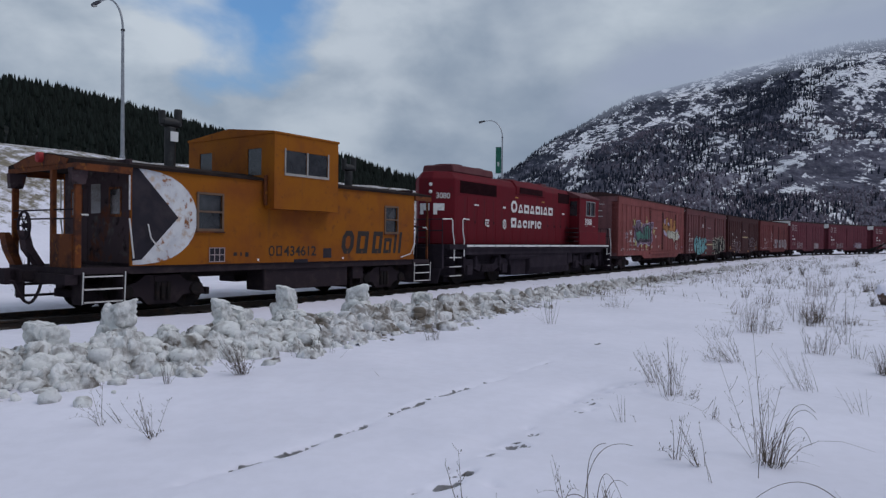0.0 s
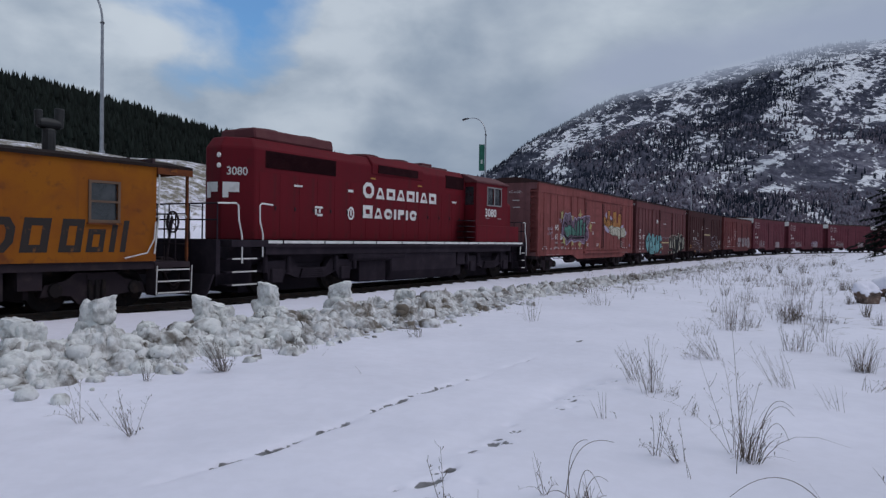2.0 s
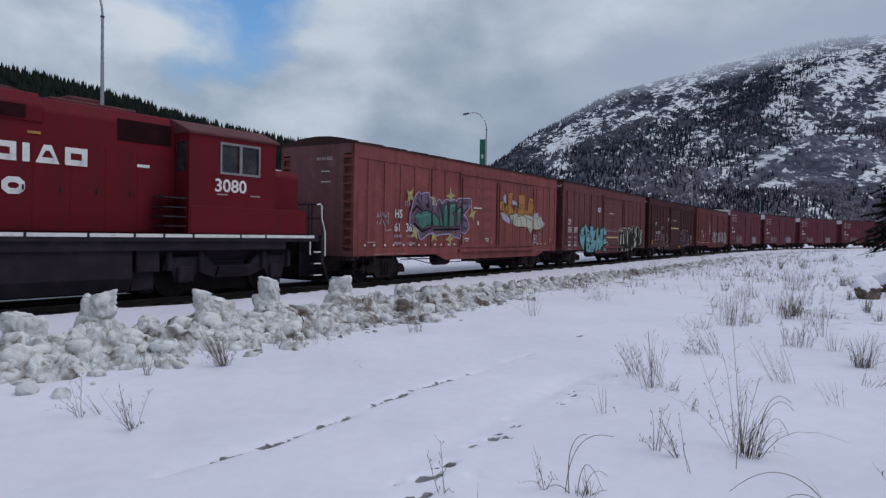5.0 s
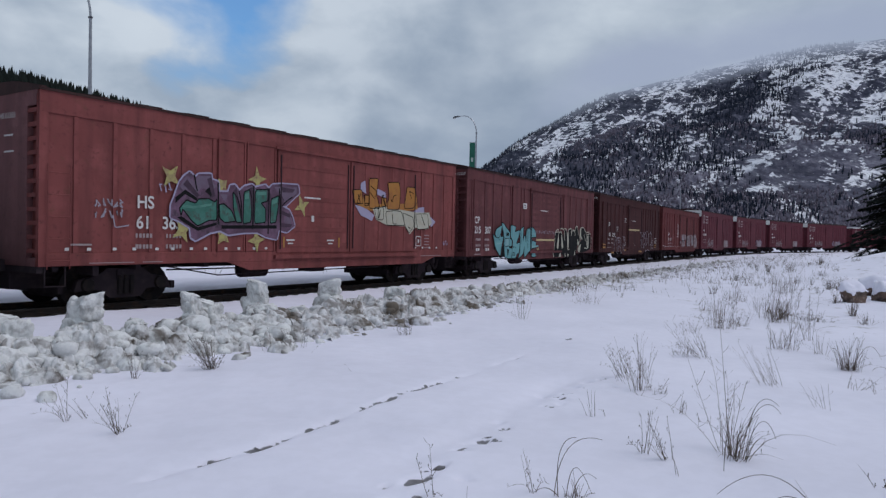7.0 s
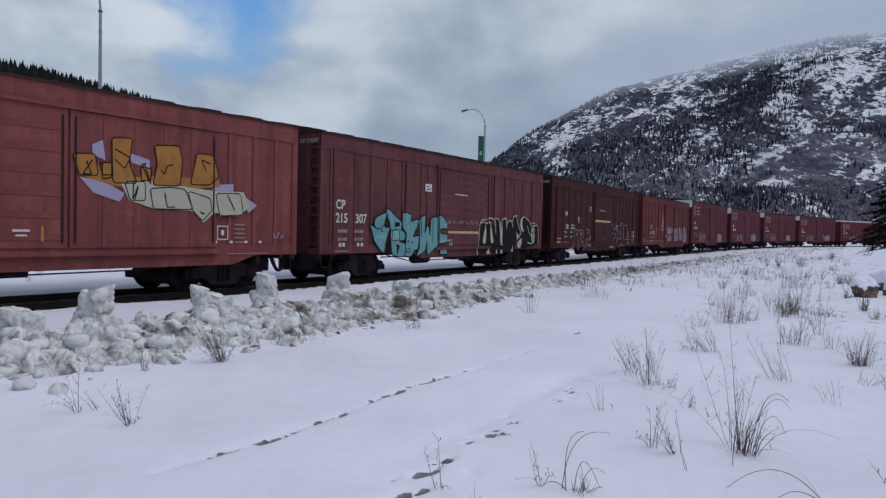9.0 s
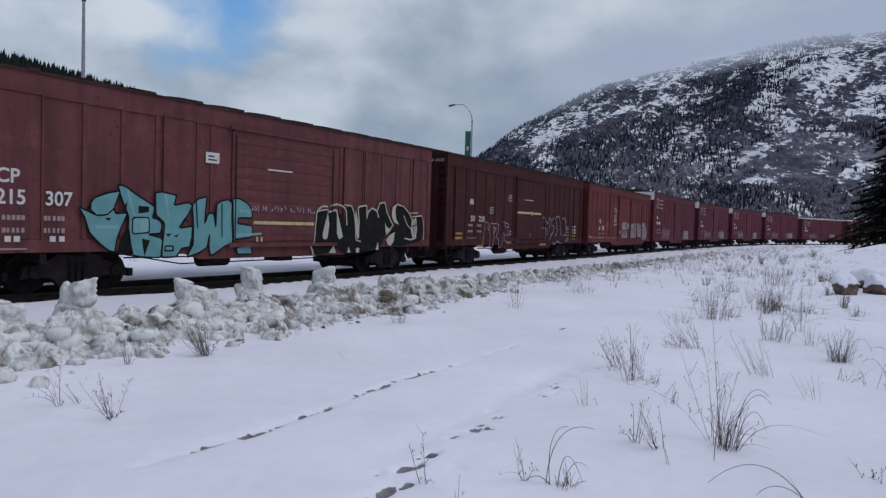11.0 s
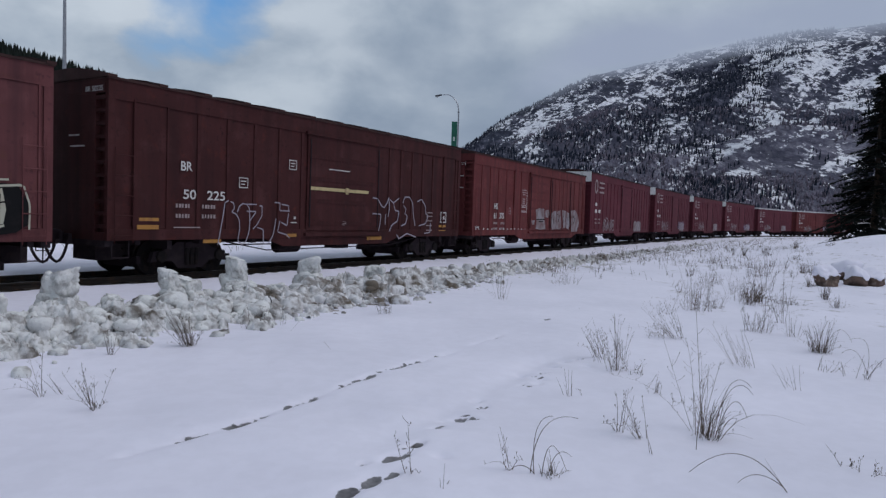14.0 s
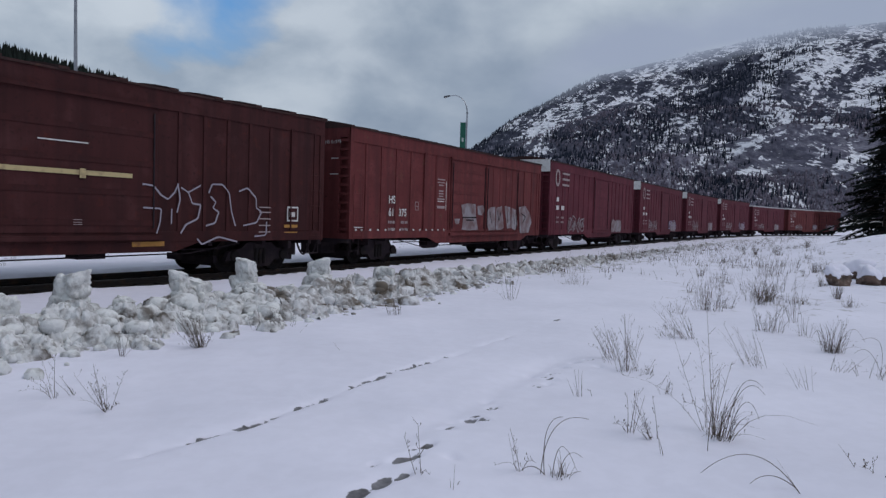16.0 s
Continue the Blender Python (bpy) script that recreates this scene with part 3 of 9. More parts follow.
def cones(name, xs, ys, zs, hs, mat, label, sides=5, wide=0.2):
    """Far conifers: two stacked, ragged cones each, as one mesh."""
    r = np.random.RandomState(8)
    n = len(xs)
    a = np.linspace(0, math.tau, sides, endpoint=False)
    V, F = [], []
    for lo, hi, w in ((0.0, 0.62, 1.0), (0.38, 1.0, 0.66)):
        ring = np.stack([np.cos(a), np.sin(a)], -1)
        jit = r.uniform(0.7, 1.3, (n, sides))
        rx = xs[:, None] + hs[:, None] * wide * w * ring[None, :, 0] * jit
        ry = ys[:, None] + hs[:, None] * wide * w * ring[None, :, 1] * jit
        rz = (zs + hs * lo)[:, None] + hs[:, None] * r.uniform(-0.05, 0.05, (n, sides))
        top = np.stack([xs, ys, zs + hs * hi], -1)
        k = sum(len(v) for v in V)
        V.append(np.concatenate([np.stack([rx, ry, rz], -1).reshape(-1, 3), top]))
        i = np.arange(n)[:, None] * sides + k
        j = np.arange(sides)[None]
        F.append(np.stack([i + j, i + (j + 1) % sides, np.broadcast_to(k + n * sides + np.arange(n)[:, None], (n, sides))], -1).reshape(-1, 3))
    me = bulk(name, np.concatenate(V), np.concatenate(F), mat)
    tagged(new(name, me), label, "trees", kind="stuff")


def make_hills():
    polar_land("hill", -80, 20, 330, 1700, 220, 70, hill_height, HILL, "dark forested hillside behind the road")
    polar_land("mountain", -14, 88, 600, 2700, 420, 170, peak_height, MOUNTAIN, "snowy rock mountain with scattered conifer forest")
    r = np.random.RandomState(3)
    n = 16000
    az, rr = r.uniform(-52, 15, n), 340 + 800 * r.uniform(0, 1, n) ** 0.6
    x, y = rr * np.sin(np.radians(az)), rr * np.cos(np.radians(az))
    cones("hillside_conifers", x, y, hill_height(az, rr, x, y) - 1, r.uniform(9, 19, n) * np.where(rr > 880, 1.35, 0.9), CONIFER,
          "dense dark conifer forest on the hillside", wide=0.19)
    n = 90000
    az, k = r.uniform(-6, 44, n), r.uniform(0.0, 1.03, n)
    rr = 620 + (PEAK_R - 620) * k
    x, y = rr * np.sin(np.radians(az)), rr * np.cos(np.radians(az))
    z = peak_height(az, rr, x, y)
    # bands of forest that climb to the right, thin woods between, a dark rim along the skyline
    along, over = 0.79 * x + 0.61 * z, -0.61 * x + 0.79 * z
    d = lumps(along * 0.30, over, 0.030, 51, 3) + 0.45 * lumps(x, z, 0.07, 52, 2)
    rim = smooth01(k, 0.90, 0.97) * (1 - smooth01(az, 8, 20))
    foot = 0.30 * (1 - smooth01(k, 0.10, 0.30))
    keep = 0.75 * d + foot + 0.25 * (0.35 - k) + 0.9 * rim + r.uniform(-0.75, 0.75, n) > 0.46 + 0.12 * smooth01(az, 16, 28)
    cones("mountain_conifers", x[keep], y[keep], z[keep] - 1, r.uniform(4.0, 10.0, keep.sum()), HAZED_CONIFER, "scattered dark conifers on the mountain, tinted blue for distance haze", sides=4, wide=0.19)
    n = 26000
    az, k = r.uniform(0, 44, n), 0.02 + 0.62 * r.uniform(0, 1, n)
    rr = 620 + (PEAK_R - 620) * k
    x, y = rr * np.sin(np.radians(az)), rr * np.cos(np.radians(az))
    z = peak_height(az, rr, x, y)
    keep = 0.8 * lumps(0.6 * x + 0.4 * z, z, 0.03, 55, 3) - 0.9 * k + r.uniform(-0.5, 0.5, n) > -0.15
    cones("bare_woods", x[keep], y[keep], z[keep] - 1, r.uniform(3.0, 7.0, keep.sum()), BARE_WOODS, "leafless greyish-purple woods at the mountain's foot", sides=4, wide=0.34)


make_hills()


def make_low_cloud():
    m = bpy.data.materials.new("low_cloud")
    m.use_nodes = True
    t = m.node_tree
    t.nodes.clear()
    out = t.nodes.new("ShaderNodeOutputMaterial")
    mix = t.nodes.new("ShaderNodeMixShader")
    em = t.nodes.new("ShaderNodeEmission")
    em.inputs[0].default_value = (0.325, 0.385, 0.465, 1)
    tr = t.nodes.new("ShaderNodeBsdfTransparent")
    uv = t.nodes.new("ShaderNodeAttribute")
    uv.attribute_name = "thick"
    co = t.nodes.new("ShaderNodeTexCoord").outputs["Object"]
    nz = noise_tex(t, mapped(t, co, (0.0035, 0.0035, 0.008)), 1.0, 6.0, 0.6, 0.4)
    f = maths(t, "ADD", uv.outputs["Fac"], maths(t, "MULTIPLY", maths(t, "SUBTRACT", nz, 0.5), 0.9))
    fac = ramp(t, f, [(0.15, grey(0)), (0.95, grey(0.95))])
    t.links.new(maths(t, "MULTIPLY", fac, ramp(t, uv.outputs["Fac"], [(0.02, grey(0)), (0.2, grey(1))])), mix.inputs[0])
    t.links.new(tr.outputs[0], mix.inputs[1])
    t.links.new(em.outputs[0], mix.inputs[2])
    t.links.new(mix.outputs[0], out.inputs[0])
    az = np.linspace(4, 75, 90)
    ks = np.linspace(0, 1, 24)
    V, T = [], []
    for a in az:
        low = crest(a, PEAK_CREST) - 1.0 - 0.6 * smooth01(a, 12, 22)
        for k in ks:
            e = radians(low + 6.5 * k)
            V.append((1180 * math.sin(radians(a)), 1180 * math.cos(radians(a)), EYE_Z + 1180 * math.tan(e)))
            T.append(min(1.0, k * 3.4) * smooth01(a, 5, 17) * (1 - smooth01(k, 0.42, 1.0)))
    n, q = len(az), len(ks)
    idx = np.arange(n * q).reshape(n, q)
    faces = np.stack([idx[:-1, :-1], idx[1:, :-1], idx[1:, 1:], idx[:-1, 1:]], -1).reshape(-1, 4)
    me = bulk("low_cloud", V, faces, m, True)
    at = me.attributes.new("thick", "FLOAT", "POINT")
    at.data.foreach_set("value", np.array(T, np.float32))
    tagged(new("low_cloud", me), "thin grey cloud hanging round the mountain top", "cloud", kind="structure")


make_low_cloud()

# ------------------------------------------------------------------ train materials
DARK_STEEL = material("grimy_dark_steel", (0.036, 0.027, 0.032), 0.9, spots=[((0.060, 0.045, 0.046), 3.0, 0.5, 0.75)], bump=0.3, spec=0.05)
BLACK_STEEL = material("black_locomotive_steel", (0.027, 0.021, 0.028), 0.85, spots=[((0.040, 0.032, 0.040), 2.0, 0.45, 0.7)], spec=0.05)
WHEEL_STEEL = material("wheel_steel", (0.020, 0.016, 0.017), 0.8, 0.1, spots=[((0.04, 0.028, 0.024), 7.0, 0.5, 0.7)], spec=0.15)
WINDOW = material("dirty_window_glass", (0.020, 0.022, 0.026), 0.08, spots=[((0.05, 0.05, 0.055), 3.0, 0.45, 0.7)], spec=0.8)
WHITE_PAINT = material("white_paint", (0.72, 0.71, 0.69), 0.6, spots=[((0.50, 0.48, 0.46), 5.0, 0.5, 0.72)])
STENCIL = material("white_stencil_paint", (0.62, 0.60, 0.58), 0.7, spots=[((0.40, 0.34, 0.32), 7.0, 0.5, 0.75)])
FAINT = material("faded_stencil_paint", (0.32, 0.25, 0.25), 0.8)
YELLOW_MARK = material("yellow_marking", (0.40, 0.19, 0.035), 0.7, spots=[((0.26, 0.11, 0.04), 6.0, 0.5, 0.7)])
PALE_YELLOW = material("pale_yellow_bar", (0.50, 0.40, 0.20), 0.7, spots=[((0.30, 0.22, 0.12), 5.0, 0.5, 0.7)])
CABOOSE_YELLOW = material("faded_yellow_orange_paint", (0.275, 0.090, 0.0060), 0.7, spots=[((0.205, 0.058, 0.010), 0.9, 0.42, 0.66), ((0.13, 0.040, 0.015), 4.0, 0.58, 0.76)],
                          streak=((0.17, 0.055, 0.018), 5.0, 0.58, 0.82), bump=0.08, bump_scale=5.0, spec=0.15)
CABOOSE_RUST = material("rusted_orange_paint", (0.145, 0.044, 0.015), 0.85, spots=[((0.055, 0.021, 0.014), 2.5, 0.46, 0.62), ((0.26, 0.090, 0.016), 5.0, 0.58, 0.68)], bump=0.3, spec=0.2)
CABOOSE_END = material("worn_end_wall_paint", (0.066, 0.045, 0.050), 0.9, spots=[((0.11, 0.038, 0.02), 1.8, 0.55, 0.68), ((0.10, 0.09, 0.088), 3.0, 0.58, 0.7), ((0.018, 0.012, 0.012), 4.0, 0.55, 0.7)], bump=0.2, spec=0.1)
CHEVRON_BLACK = material("faded_black_chevron", (0.026, 0.023, 0.030), 0.85, spots=[((0.048, 0.040, 0.045), 2.0, 0.45, 0.7)], spec=0.12)
CHEVRON_WHITE = material("peeling_white_paint", (0.64, 0.64, 0.65), 0.7, spots=[((0.46, 0.46, 0.50), 1.6, 0.42, 0.62), ((0.48, 0.38, 0.31), 5.0, 0.54, 0.66), ((0.26, 0.085, 0.015), 3.2, 0.60, 0.65)])
CABOOSE_ROOF = material("caboose_roof", (0.022, 0.016, 0.015), 0.9, spots=[((0.038, 0.027, 0.025), 2.0, 0.45, 0.7)], spec=0.04)
LETTER_DARK = material("dark_lettering", (0.020, 0.014, 0.012), 0.85, spots=[((0.16, 0.06, 0.015), 6.0, 0.60, 0.75)])
LOCO_RED = material("weathered_action_red", (0.132, 0.0085, 0.015), 0.65, spots=[((0.108, 0.008, 0.014), 0.7, 0.4, 0.7), ((0.080, 0.012, 0.014), 3.0, 0.58, 0.8)],
                    streak=((0.066, 0.014, 0.016), 3.0, 0.55, 0.85), bump=0.05, bump_scale=4.0, spec=0.12)
LOCO_ROOF = material("locomotive_roof_red", (0.085, 0.012, 0.017), 0.75, spots=[((0.11, 0.03, 0.03), 2.0, 0.45, 0.7)])
GRILLE = material("radiator_grille", (0.020, 0.006, 0.008), 0.9, spots=[((0.032, 0.010, 0.012), 3.0, 0.45, 0.7)], spec=0.05)
REFLECTOR = material("pale_reflector", (0.85, 0.82, 0.80), 0.4)
SNOWY_ROOF = material("bright_sheet_roof", (0.55, 0.55, 0.57), 0.6, spots=[((0.30, 0.26, 0.25), 1.5, 0.45, 0.7)])


def car_paint(name, base, grime, rust):
    """Weathered freight-car paint: fading in broad patches, soot running down, rust blooms and faint scuffs."""
    dark = tuple(c * 0.72 for c in base)
    pale = tuple(c * 1.16 + 0.006 for c in base)
    return material(name, base, 0.72, spots=[(dark, 0.5, 0.40, 0.66), (pale, 1.3, 0.52, 0.70), (rust, 3.2, 0.60, 0.76), (grime, 9.0, 0.58, 0.74)],
                    streak=(grime, 2.6, 0.44, 0.72), bump=0.14, bump_scale=5.0, spec=0.12)


# ------------------------------------------------------------------ running gear


def wheelset(parent, x, radius, gauge=1.47):
    sh = Shape()
    for side in (-1, 1):
        c = side * gauge / 2
        sh.lathe([(0.10, c + side * 0.075), (radius * 0.55, c + side * 0.03), (radius * 0.80, c + side * 0.055), (radius, c + side * 0.06), (radius, c - side * 0.05),
                  (radius + 0.025, c - side * 0.058), (radius + 0.025, c - side * 0.085), (radius * 0.8, c - side * 0.07), (0.10, c - side * 0.07)], (0, 0, 0), "y", 22)
        for k in range(5):
            a = math.tau * k / 5
            sh.box(radius * 0.45 * math.cos(a) - 0.03, radius * 0.45 * math.cos(a) + 0.03, c + side * 0.02 - 0.04, c + side * 0.02 + 0.04,
                   radius * 0.45 * math.sin(a) - 0.03, radius * 0.45 * math.sin(a) + 0.03)
    sh.tube([(0, -gauge / 2 - 0.22, 0), (0, gauge / 2 + 0.22, 0)], 0.075, 10)
    ob = part("wheelset", sh, WHEEL_STEEL, parent, smooth=False)
    ob.location = (x, 0, radius)
    ob["spin"] = radius
    return ob


def freight_truck(parent, x, name="truck", base=1.70, radius=0.42):
    """A two-axle freight truck: cast side frames, springs, bolster, a filler box, brake beams, wheelsets."""
    h = base / 2
    mid = Shape().box(x - 0.20, x + 0.20, -1.15, 1.15, 0.50, 0.72)
    mid.box(x - 0.30, x + 0.30, -0.25, 0.25, 0.60, 0.86)
    # filler added between the wheels to keep the truck dark, hiding snow behind
    mid.box(x - 1.18, x + 1.18, -0.60, 0.60, 0.17, 0.502)
    t = part(name, mid, DARK_STEEL, parent)
    outline = [(-h - 0.28, 0.30), (-h - 0.20, 0.52), (-h + 0.22, 0.60), (-0.42, 0.74), (0.42, 0.74), (h - 0.22, 0.60), (h + 0.20, 0.52), (h + 0.28, 0.30),
               (h - 0.10, 0.32), (h - 0.32, 0.30), (0.36, 0.14), (-0.36, 0.14), (-h + 0.32, 0.30), (-h + 0.10, 0.32)]
    for side in (-1, 1):
        y0, y1 = sorted((side * 0.98, side * 1.12))
        fr = part("side_frame", Shape().prism([(x + a, b) for a, b in outline], y0, y1), DARK_STEEL, t)
        for w in (-h, h):
            part("journal_cap", Shape().lathe([(0.13, 0), (0.15, 0.05), (0.11, 0.12), (0.05, 0.13)], (x + w, side * 1.08 - (0 if side > 0 else 0.1), radius), "y", 10), WHEEL_STEEL, t)
        for c in (-0.14, 0.0, 0.14):
            part("spring", Shape().tube([(x + c, side * 1.14, 0.22), (x + c, side * 1.14, 0.60)], 0.055, 8), WHEEL_STEEL, t)
    for w in (-1, 1):
        part("brake_beam", Shape().box(x + w * (h + 0.47) - 0.05, x + w * (h + 0.47) + 0.05, -0.95, 0.95, 0.26, 0.42), DARK_STEEL, t)
        for y in (-0.5, 0.5):
            part("brake_rod", Shape().tube([(x + w * 0.2, y, 0.30), (x + w * (h + 0.55), y * 0.9, 0.58)], 0.03, 5), DARK_STEEL, t)
        wheelset(t, x + w * h, radius)
    return t


def coupler(parent, x, way, reach=0.62, z=0.84):
    sh = Shape()
    sh.box(min(x, x + way * reach), max(x, x + way * reach), -0.09, 0.09, z - 0.10, z + 0.10)
    sh.box(x + way * reach - 0.14, x + way * reach + 0.14, -0.17, 0.15, z - 0.15, z + 0.15)
    sh.box(x + way * reach - 0.05, x + way * reach + 0.20, -0.17, -0.08, z - 0.13, z + 0.13)
    part("coupler", sh, DARK_STEEL, parent, bevel=0.015)
    hose = Shape()
    pts = [(x + way * (0.05 + 0.62 * k), -0.32 - 0.05 * math.sin(k * 3), z - 0.08 - 0.42 * math.sin(math.pi * min(1, k * 1.15)) ** 0.8) for k in [i / 9 for i in range(10)]]
    hose.tube(pts, 0.03, 6)
    part("air_hose", hose, DARK_STEEL, parent)


def letters(parent, body, x, z, height, mat, y, name="number", wide=1.0):
    cu = bpy.data.curves.new(name, "FONT")
    cu.body, cu.size, cu.extrude, cu.offset = body, height / 0.70, 0.0, 0.007 if height > 0.225 else 0.004 if height > 0.15 else 0.0
    tmp = bpy.data.objects.new(name, cu)
    me = bpy.data.meshes.new_from_object(tmp)
    bpy.data.objects.remove(tmp)
    me.transform(Matrix.Translation((x, y, z)) @ Matrix.Rotation(math.pi / 2, 4, "X") @ Matrix.Diagonal((wide, 1, 1, 1)))
    me.materials.clear()
    me.materials.append(mat)
    ob = new(name, me)
    ob.parent = parent
    return ob


def bars(parent, rows, mat, y, name="stencil", joined=False):
    """Small plain bars (x0, x1, z0, z1), each a part; those too small to tell apart are joined."""
    if joined:
        sh = Shape()
        for a, b, c, d in rows:
            sh.box(a, b, y, y + 0.003, c, d)
        return tagged(part(name, sh, mat, parent), kind="stuff")
    for a, b, c, d in rows:
        ob = part(name, Shape().box(a, b, y, y + 0.003, c, d), mat, parent)
    return ob


def marks_row(parent, x, z, kinds, w, h, gap, thick, y, mat, slant=0.0):
    """A row of plain shapes in place of a company's name: r ring, t tapered frame, p square frame, b bar, f bar with a slab."""
    made = {}
    for kind in kinds:
        q = thick * 0.92
        wide = w if kind in "rtp" else thick * 1.15 if kind == "b" else w * 0.8
        if kind not in made:
            sh = Shape()
            if kind in "rt":
                if kind == "r":
                    outer = [(0.26, 0), (0.74, 0), (1, 0.28), (1, 0.72), (0.74, 1), (0.26, 1), (0, 0.72), (0, 0.28)]
                else:
                    outer = [(0, 0), (1, 0), (0.66, 1), (0.34, 1)]
                outer = [(a * w, b * h) for a, b in outer]
                cx, cz = w / 2, h / 2
                kx, kz = 1 - 2 * thick / w, 1 - 2 * q / h
                inner = [(cx + (a - cx) * kx, cz + (b - cz) * kz) for a, b in outer]
                n = len(outer)
                sh.add([(a, 0.0, b) for a, b in outer + inner] + [(a, 0.003, b) for a, b in outer + inner],
                       [f for i in range(n) for j in [(i + 1) % n] for f in ((i, j, n + j, n + i), (2 * n + i, 3 * n + i, 3 * n + j, 2 * n + j), (i, 2 * n + i, 2 * n + j, j), (n + i, n + j, 3 * n + j, 3 * n + i))])
            elif kind == "p":
                sh.box(0, thick, 0, 0.003, 0, h)
                sh.box(w - thick, w, 0, 0.003, 0, h)
                sh.box(thick, w - thick, 0, 0.003, h - q, h)
                sh.box(thick, w - thick, 0, 0.003, 0, q)
            elif kind == "b":
                sh.box(0, wide, 0, 0.003, 0, h)
            else:
                sh.box(0, thick, 0, 0.003, 0, h)
                sh.box(thick, wide, 0, 0.003, h * 0.5, h)
            sh.v = [(a + slant * c, b, c) for a, b, c in sh.v]
            made[kind] = sh.mesh("lettering_shape", mat)
        part("lettering_shape", made[kind], mat, parent).location = (x, y, z)
        x += wide + gap


def blob(cx, cz, w, h, rng, n=18, ragged=0.18, square=0.5):
    """A closed, uneven outline."""
    out = []
    for i in range(n):
        a = math.tau * i / n
        c, s = math.cos(a), math.sin(a)
        k = (abs(c) ** (2 / (1 - square * 0.7)) + abs(s) ** (2 / (1 - square * 0.7))) ** (-(1 - square * 0.7) / 2) * rng.uniform(1 - ragged, 1 + ragged * 0.5)
        out.append((cx + w / 2 * c * k, cz + h / 2 * s * k))
    return out


def painted(parent, name, outlines, mat, y, label=""):
    for o in outlines:
        ob = part(name, Shape().prism(o, y, y + 0.0015), mat, parent, label)
    return ob


def stroke(sh, pts, w, y):
    """A flat brush stroke along points (x, z): one ribbon with eased, mitred corners and a slightly uneven width."""
    closed = pts[0] == pts[-1] and len(pts) > 3
    if len(pts) > 2:
        eased = [] if closed else [pts[0]]
        for k, ((a, b), (c, d)) in enumerate(zip(pts, pts[1:])):
            if closed or k > 0:
                eased.append((a + (c - a) * 0.10, b + (d - b) * 0.10))
            if closed or k < len(pts) - 2:
                eased.append((a + (c - a) * 0.90, b + (d - b) * 0.90))
        pts = eased if closed else eased + [pts[-1]]
    n = len(pts)
    near, away = [], []
    for k, (a, b) in enumerate(pts):
        p, q = (pts[k - 1], pts[(k + 1) % n]) if closed else (pts[max(k - 1, 0)], pts[min(k + 1, n - 1)])
        d0, d1 = Vector((a - p[0], b - p[1])), Vector((q[0] - a, q[1] - b))
        d0, d1 = (d0 if d0.length > 1e-6 else d1).normalized(), (d1 if d1.length > 1e-6 else d0).normalized()
        mid = d0 + d1
        mid = mid.normalized() if mid.length > 0.2 else d1
        reach = w / 2 * min(1.5, 1 / max(0.3, abs(mid.dot(d1)))) * (1 + 0.13 * math.sin(7.3 * a + 5.1 * b + k))
        tip = 0.0 if closed or 0 < k < n - 1 else w * 0.4 * (-1 if k == 0 else 1)
        c, d = a + mid.x * tip, b + mid.y * tip
        near.append((c - mid.y * reach, d + mid.x * reach))
        away.append((c + mid.y * reach, d - mid.x * reach))
    vs = [(a, depth, b) for depth in (y, y + 0.0015) for a, b in near + away]
    fs = []
    for k in range(n if closed else n - 1):
        m = (k + 1) % n
        fs += [(k, m, n + m, n + k), (2 * n + k, 3 * n + k, 3 * n + m, 2 * n + m), (k, 2 * n + k, 2 * n + m, m), (n + k, n + m, 3 * n + m, 3 * n + k)]
    if not closed:
        fs += [(0, n, 3 * n, 2 * n), (n - 1, 3 * n - 1, 4 * n - 1, 2 * n - 1)]
    sh.add(vs, fs)


PURPLE = material("purple_spray_paint", (0.085, 0.040, 0.070), 0.7, spots=[((0.16, 0.085, 0.14), 2.2, 0.46, 0.62), ((0.035, 0.022, 0.035), 4.0, 0.56, 0.66)])
PURPLE_DARK = material("deep_purple_spray_paint", (0.040, 0.018, 0.036), 0.7, spots=[((0.065, 0.030, 0.055), 3.0, 0.45, 0.65)])
PALE_TEAL = material("washed_teal_spray_paint", (0.075, 0.22, 0.17), 0.6, spots=[((0.05, 0.17, 0.13), 4.0, 0.45, 0.65)])
MAUVE = material("mauve_spray_paint", (0.14, 0.10, 0.145), 0.7, spots=[((0.12, 0.07, 0.11), 3.0, 0.45, 0.65)])
TEAL = material("teal_spray_paint", (0.026, 0.130, 0.096), 0.65, spots=[((0.050, 0.18, 0.14), 2.2, 0.45, 0.62), ((0.045, 0.075, 0.060), 6.0, 0.52, 0.66)])
LEMON = material("yellow_spray_paint", (0.40, 0.36, 0.12), 0.65, spots=[((0.27, 0.20, 0.10), 5.0, 0.45, 0.66), ((0.20, 0.085, 0.065), 11.0, 0.56, 0.64)])
LILAC = material("lilac_spray_paint", (0.33, 0.30, 0.42), 0.6)
AMBER = material("amber_spray_paint", (0.36, 0.15, 0.02), 0.6, spots=[((0.28, 0.10, 0.02), 4.0, 0.45, 0.7)])
CREAM = material("cream_spray_paint", (0.43, 0.42, 0.33), 0.6, spots=[((0.40, 0.36, 0.28), 4.0, 0.45, 0.7)])
SKY_BLUE = material("pale_blue_spray_paint", (0.125, 0.315, 0.325), 0.6, spots=[((0.09, 0.25, 0.27), 3.0, 0.45, 0.7)])
PALE_BLUE = material("washed_blue_spray_paint", (0.20, 0.37, 0.38), 0.6, spots=[((0.13, 0.29, 0.33), 3.0, 0.45, 0.7)])
SPRAY_BLACK = material("black_spray_paint", (0.011, 0.011, 0.012), 0.8, spots=[((0.020, 0.018, 0.019), 4.0, 0.5, 0.7)], spec=0.1)
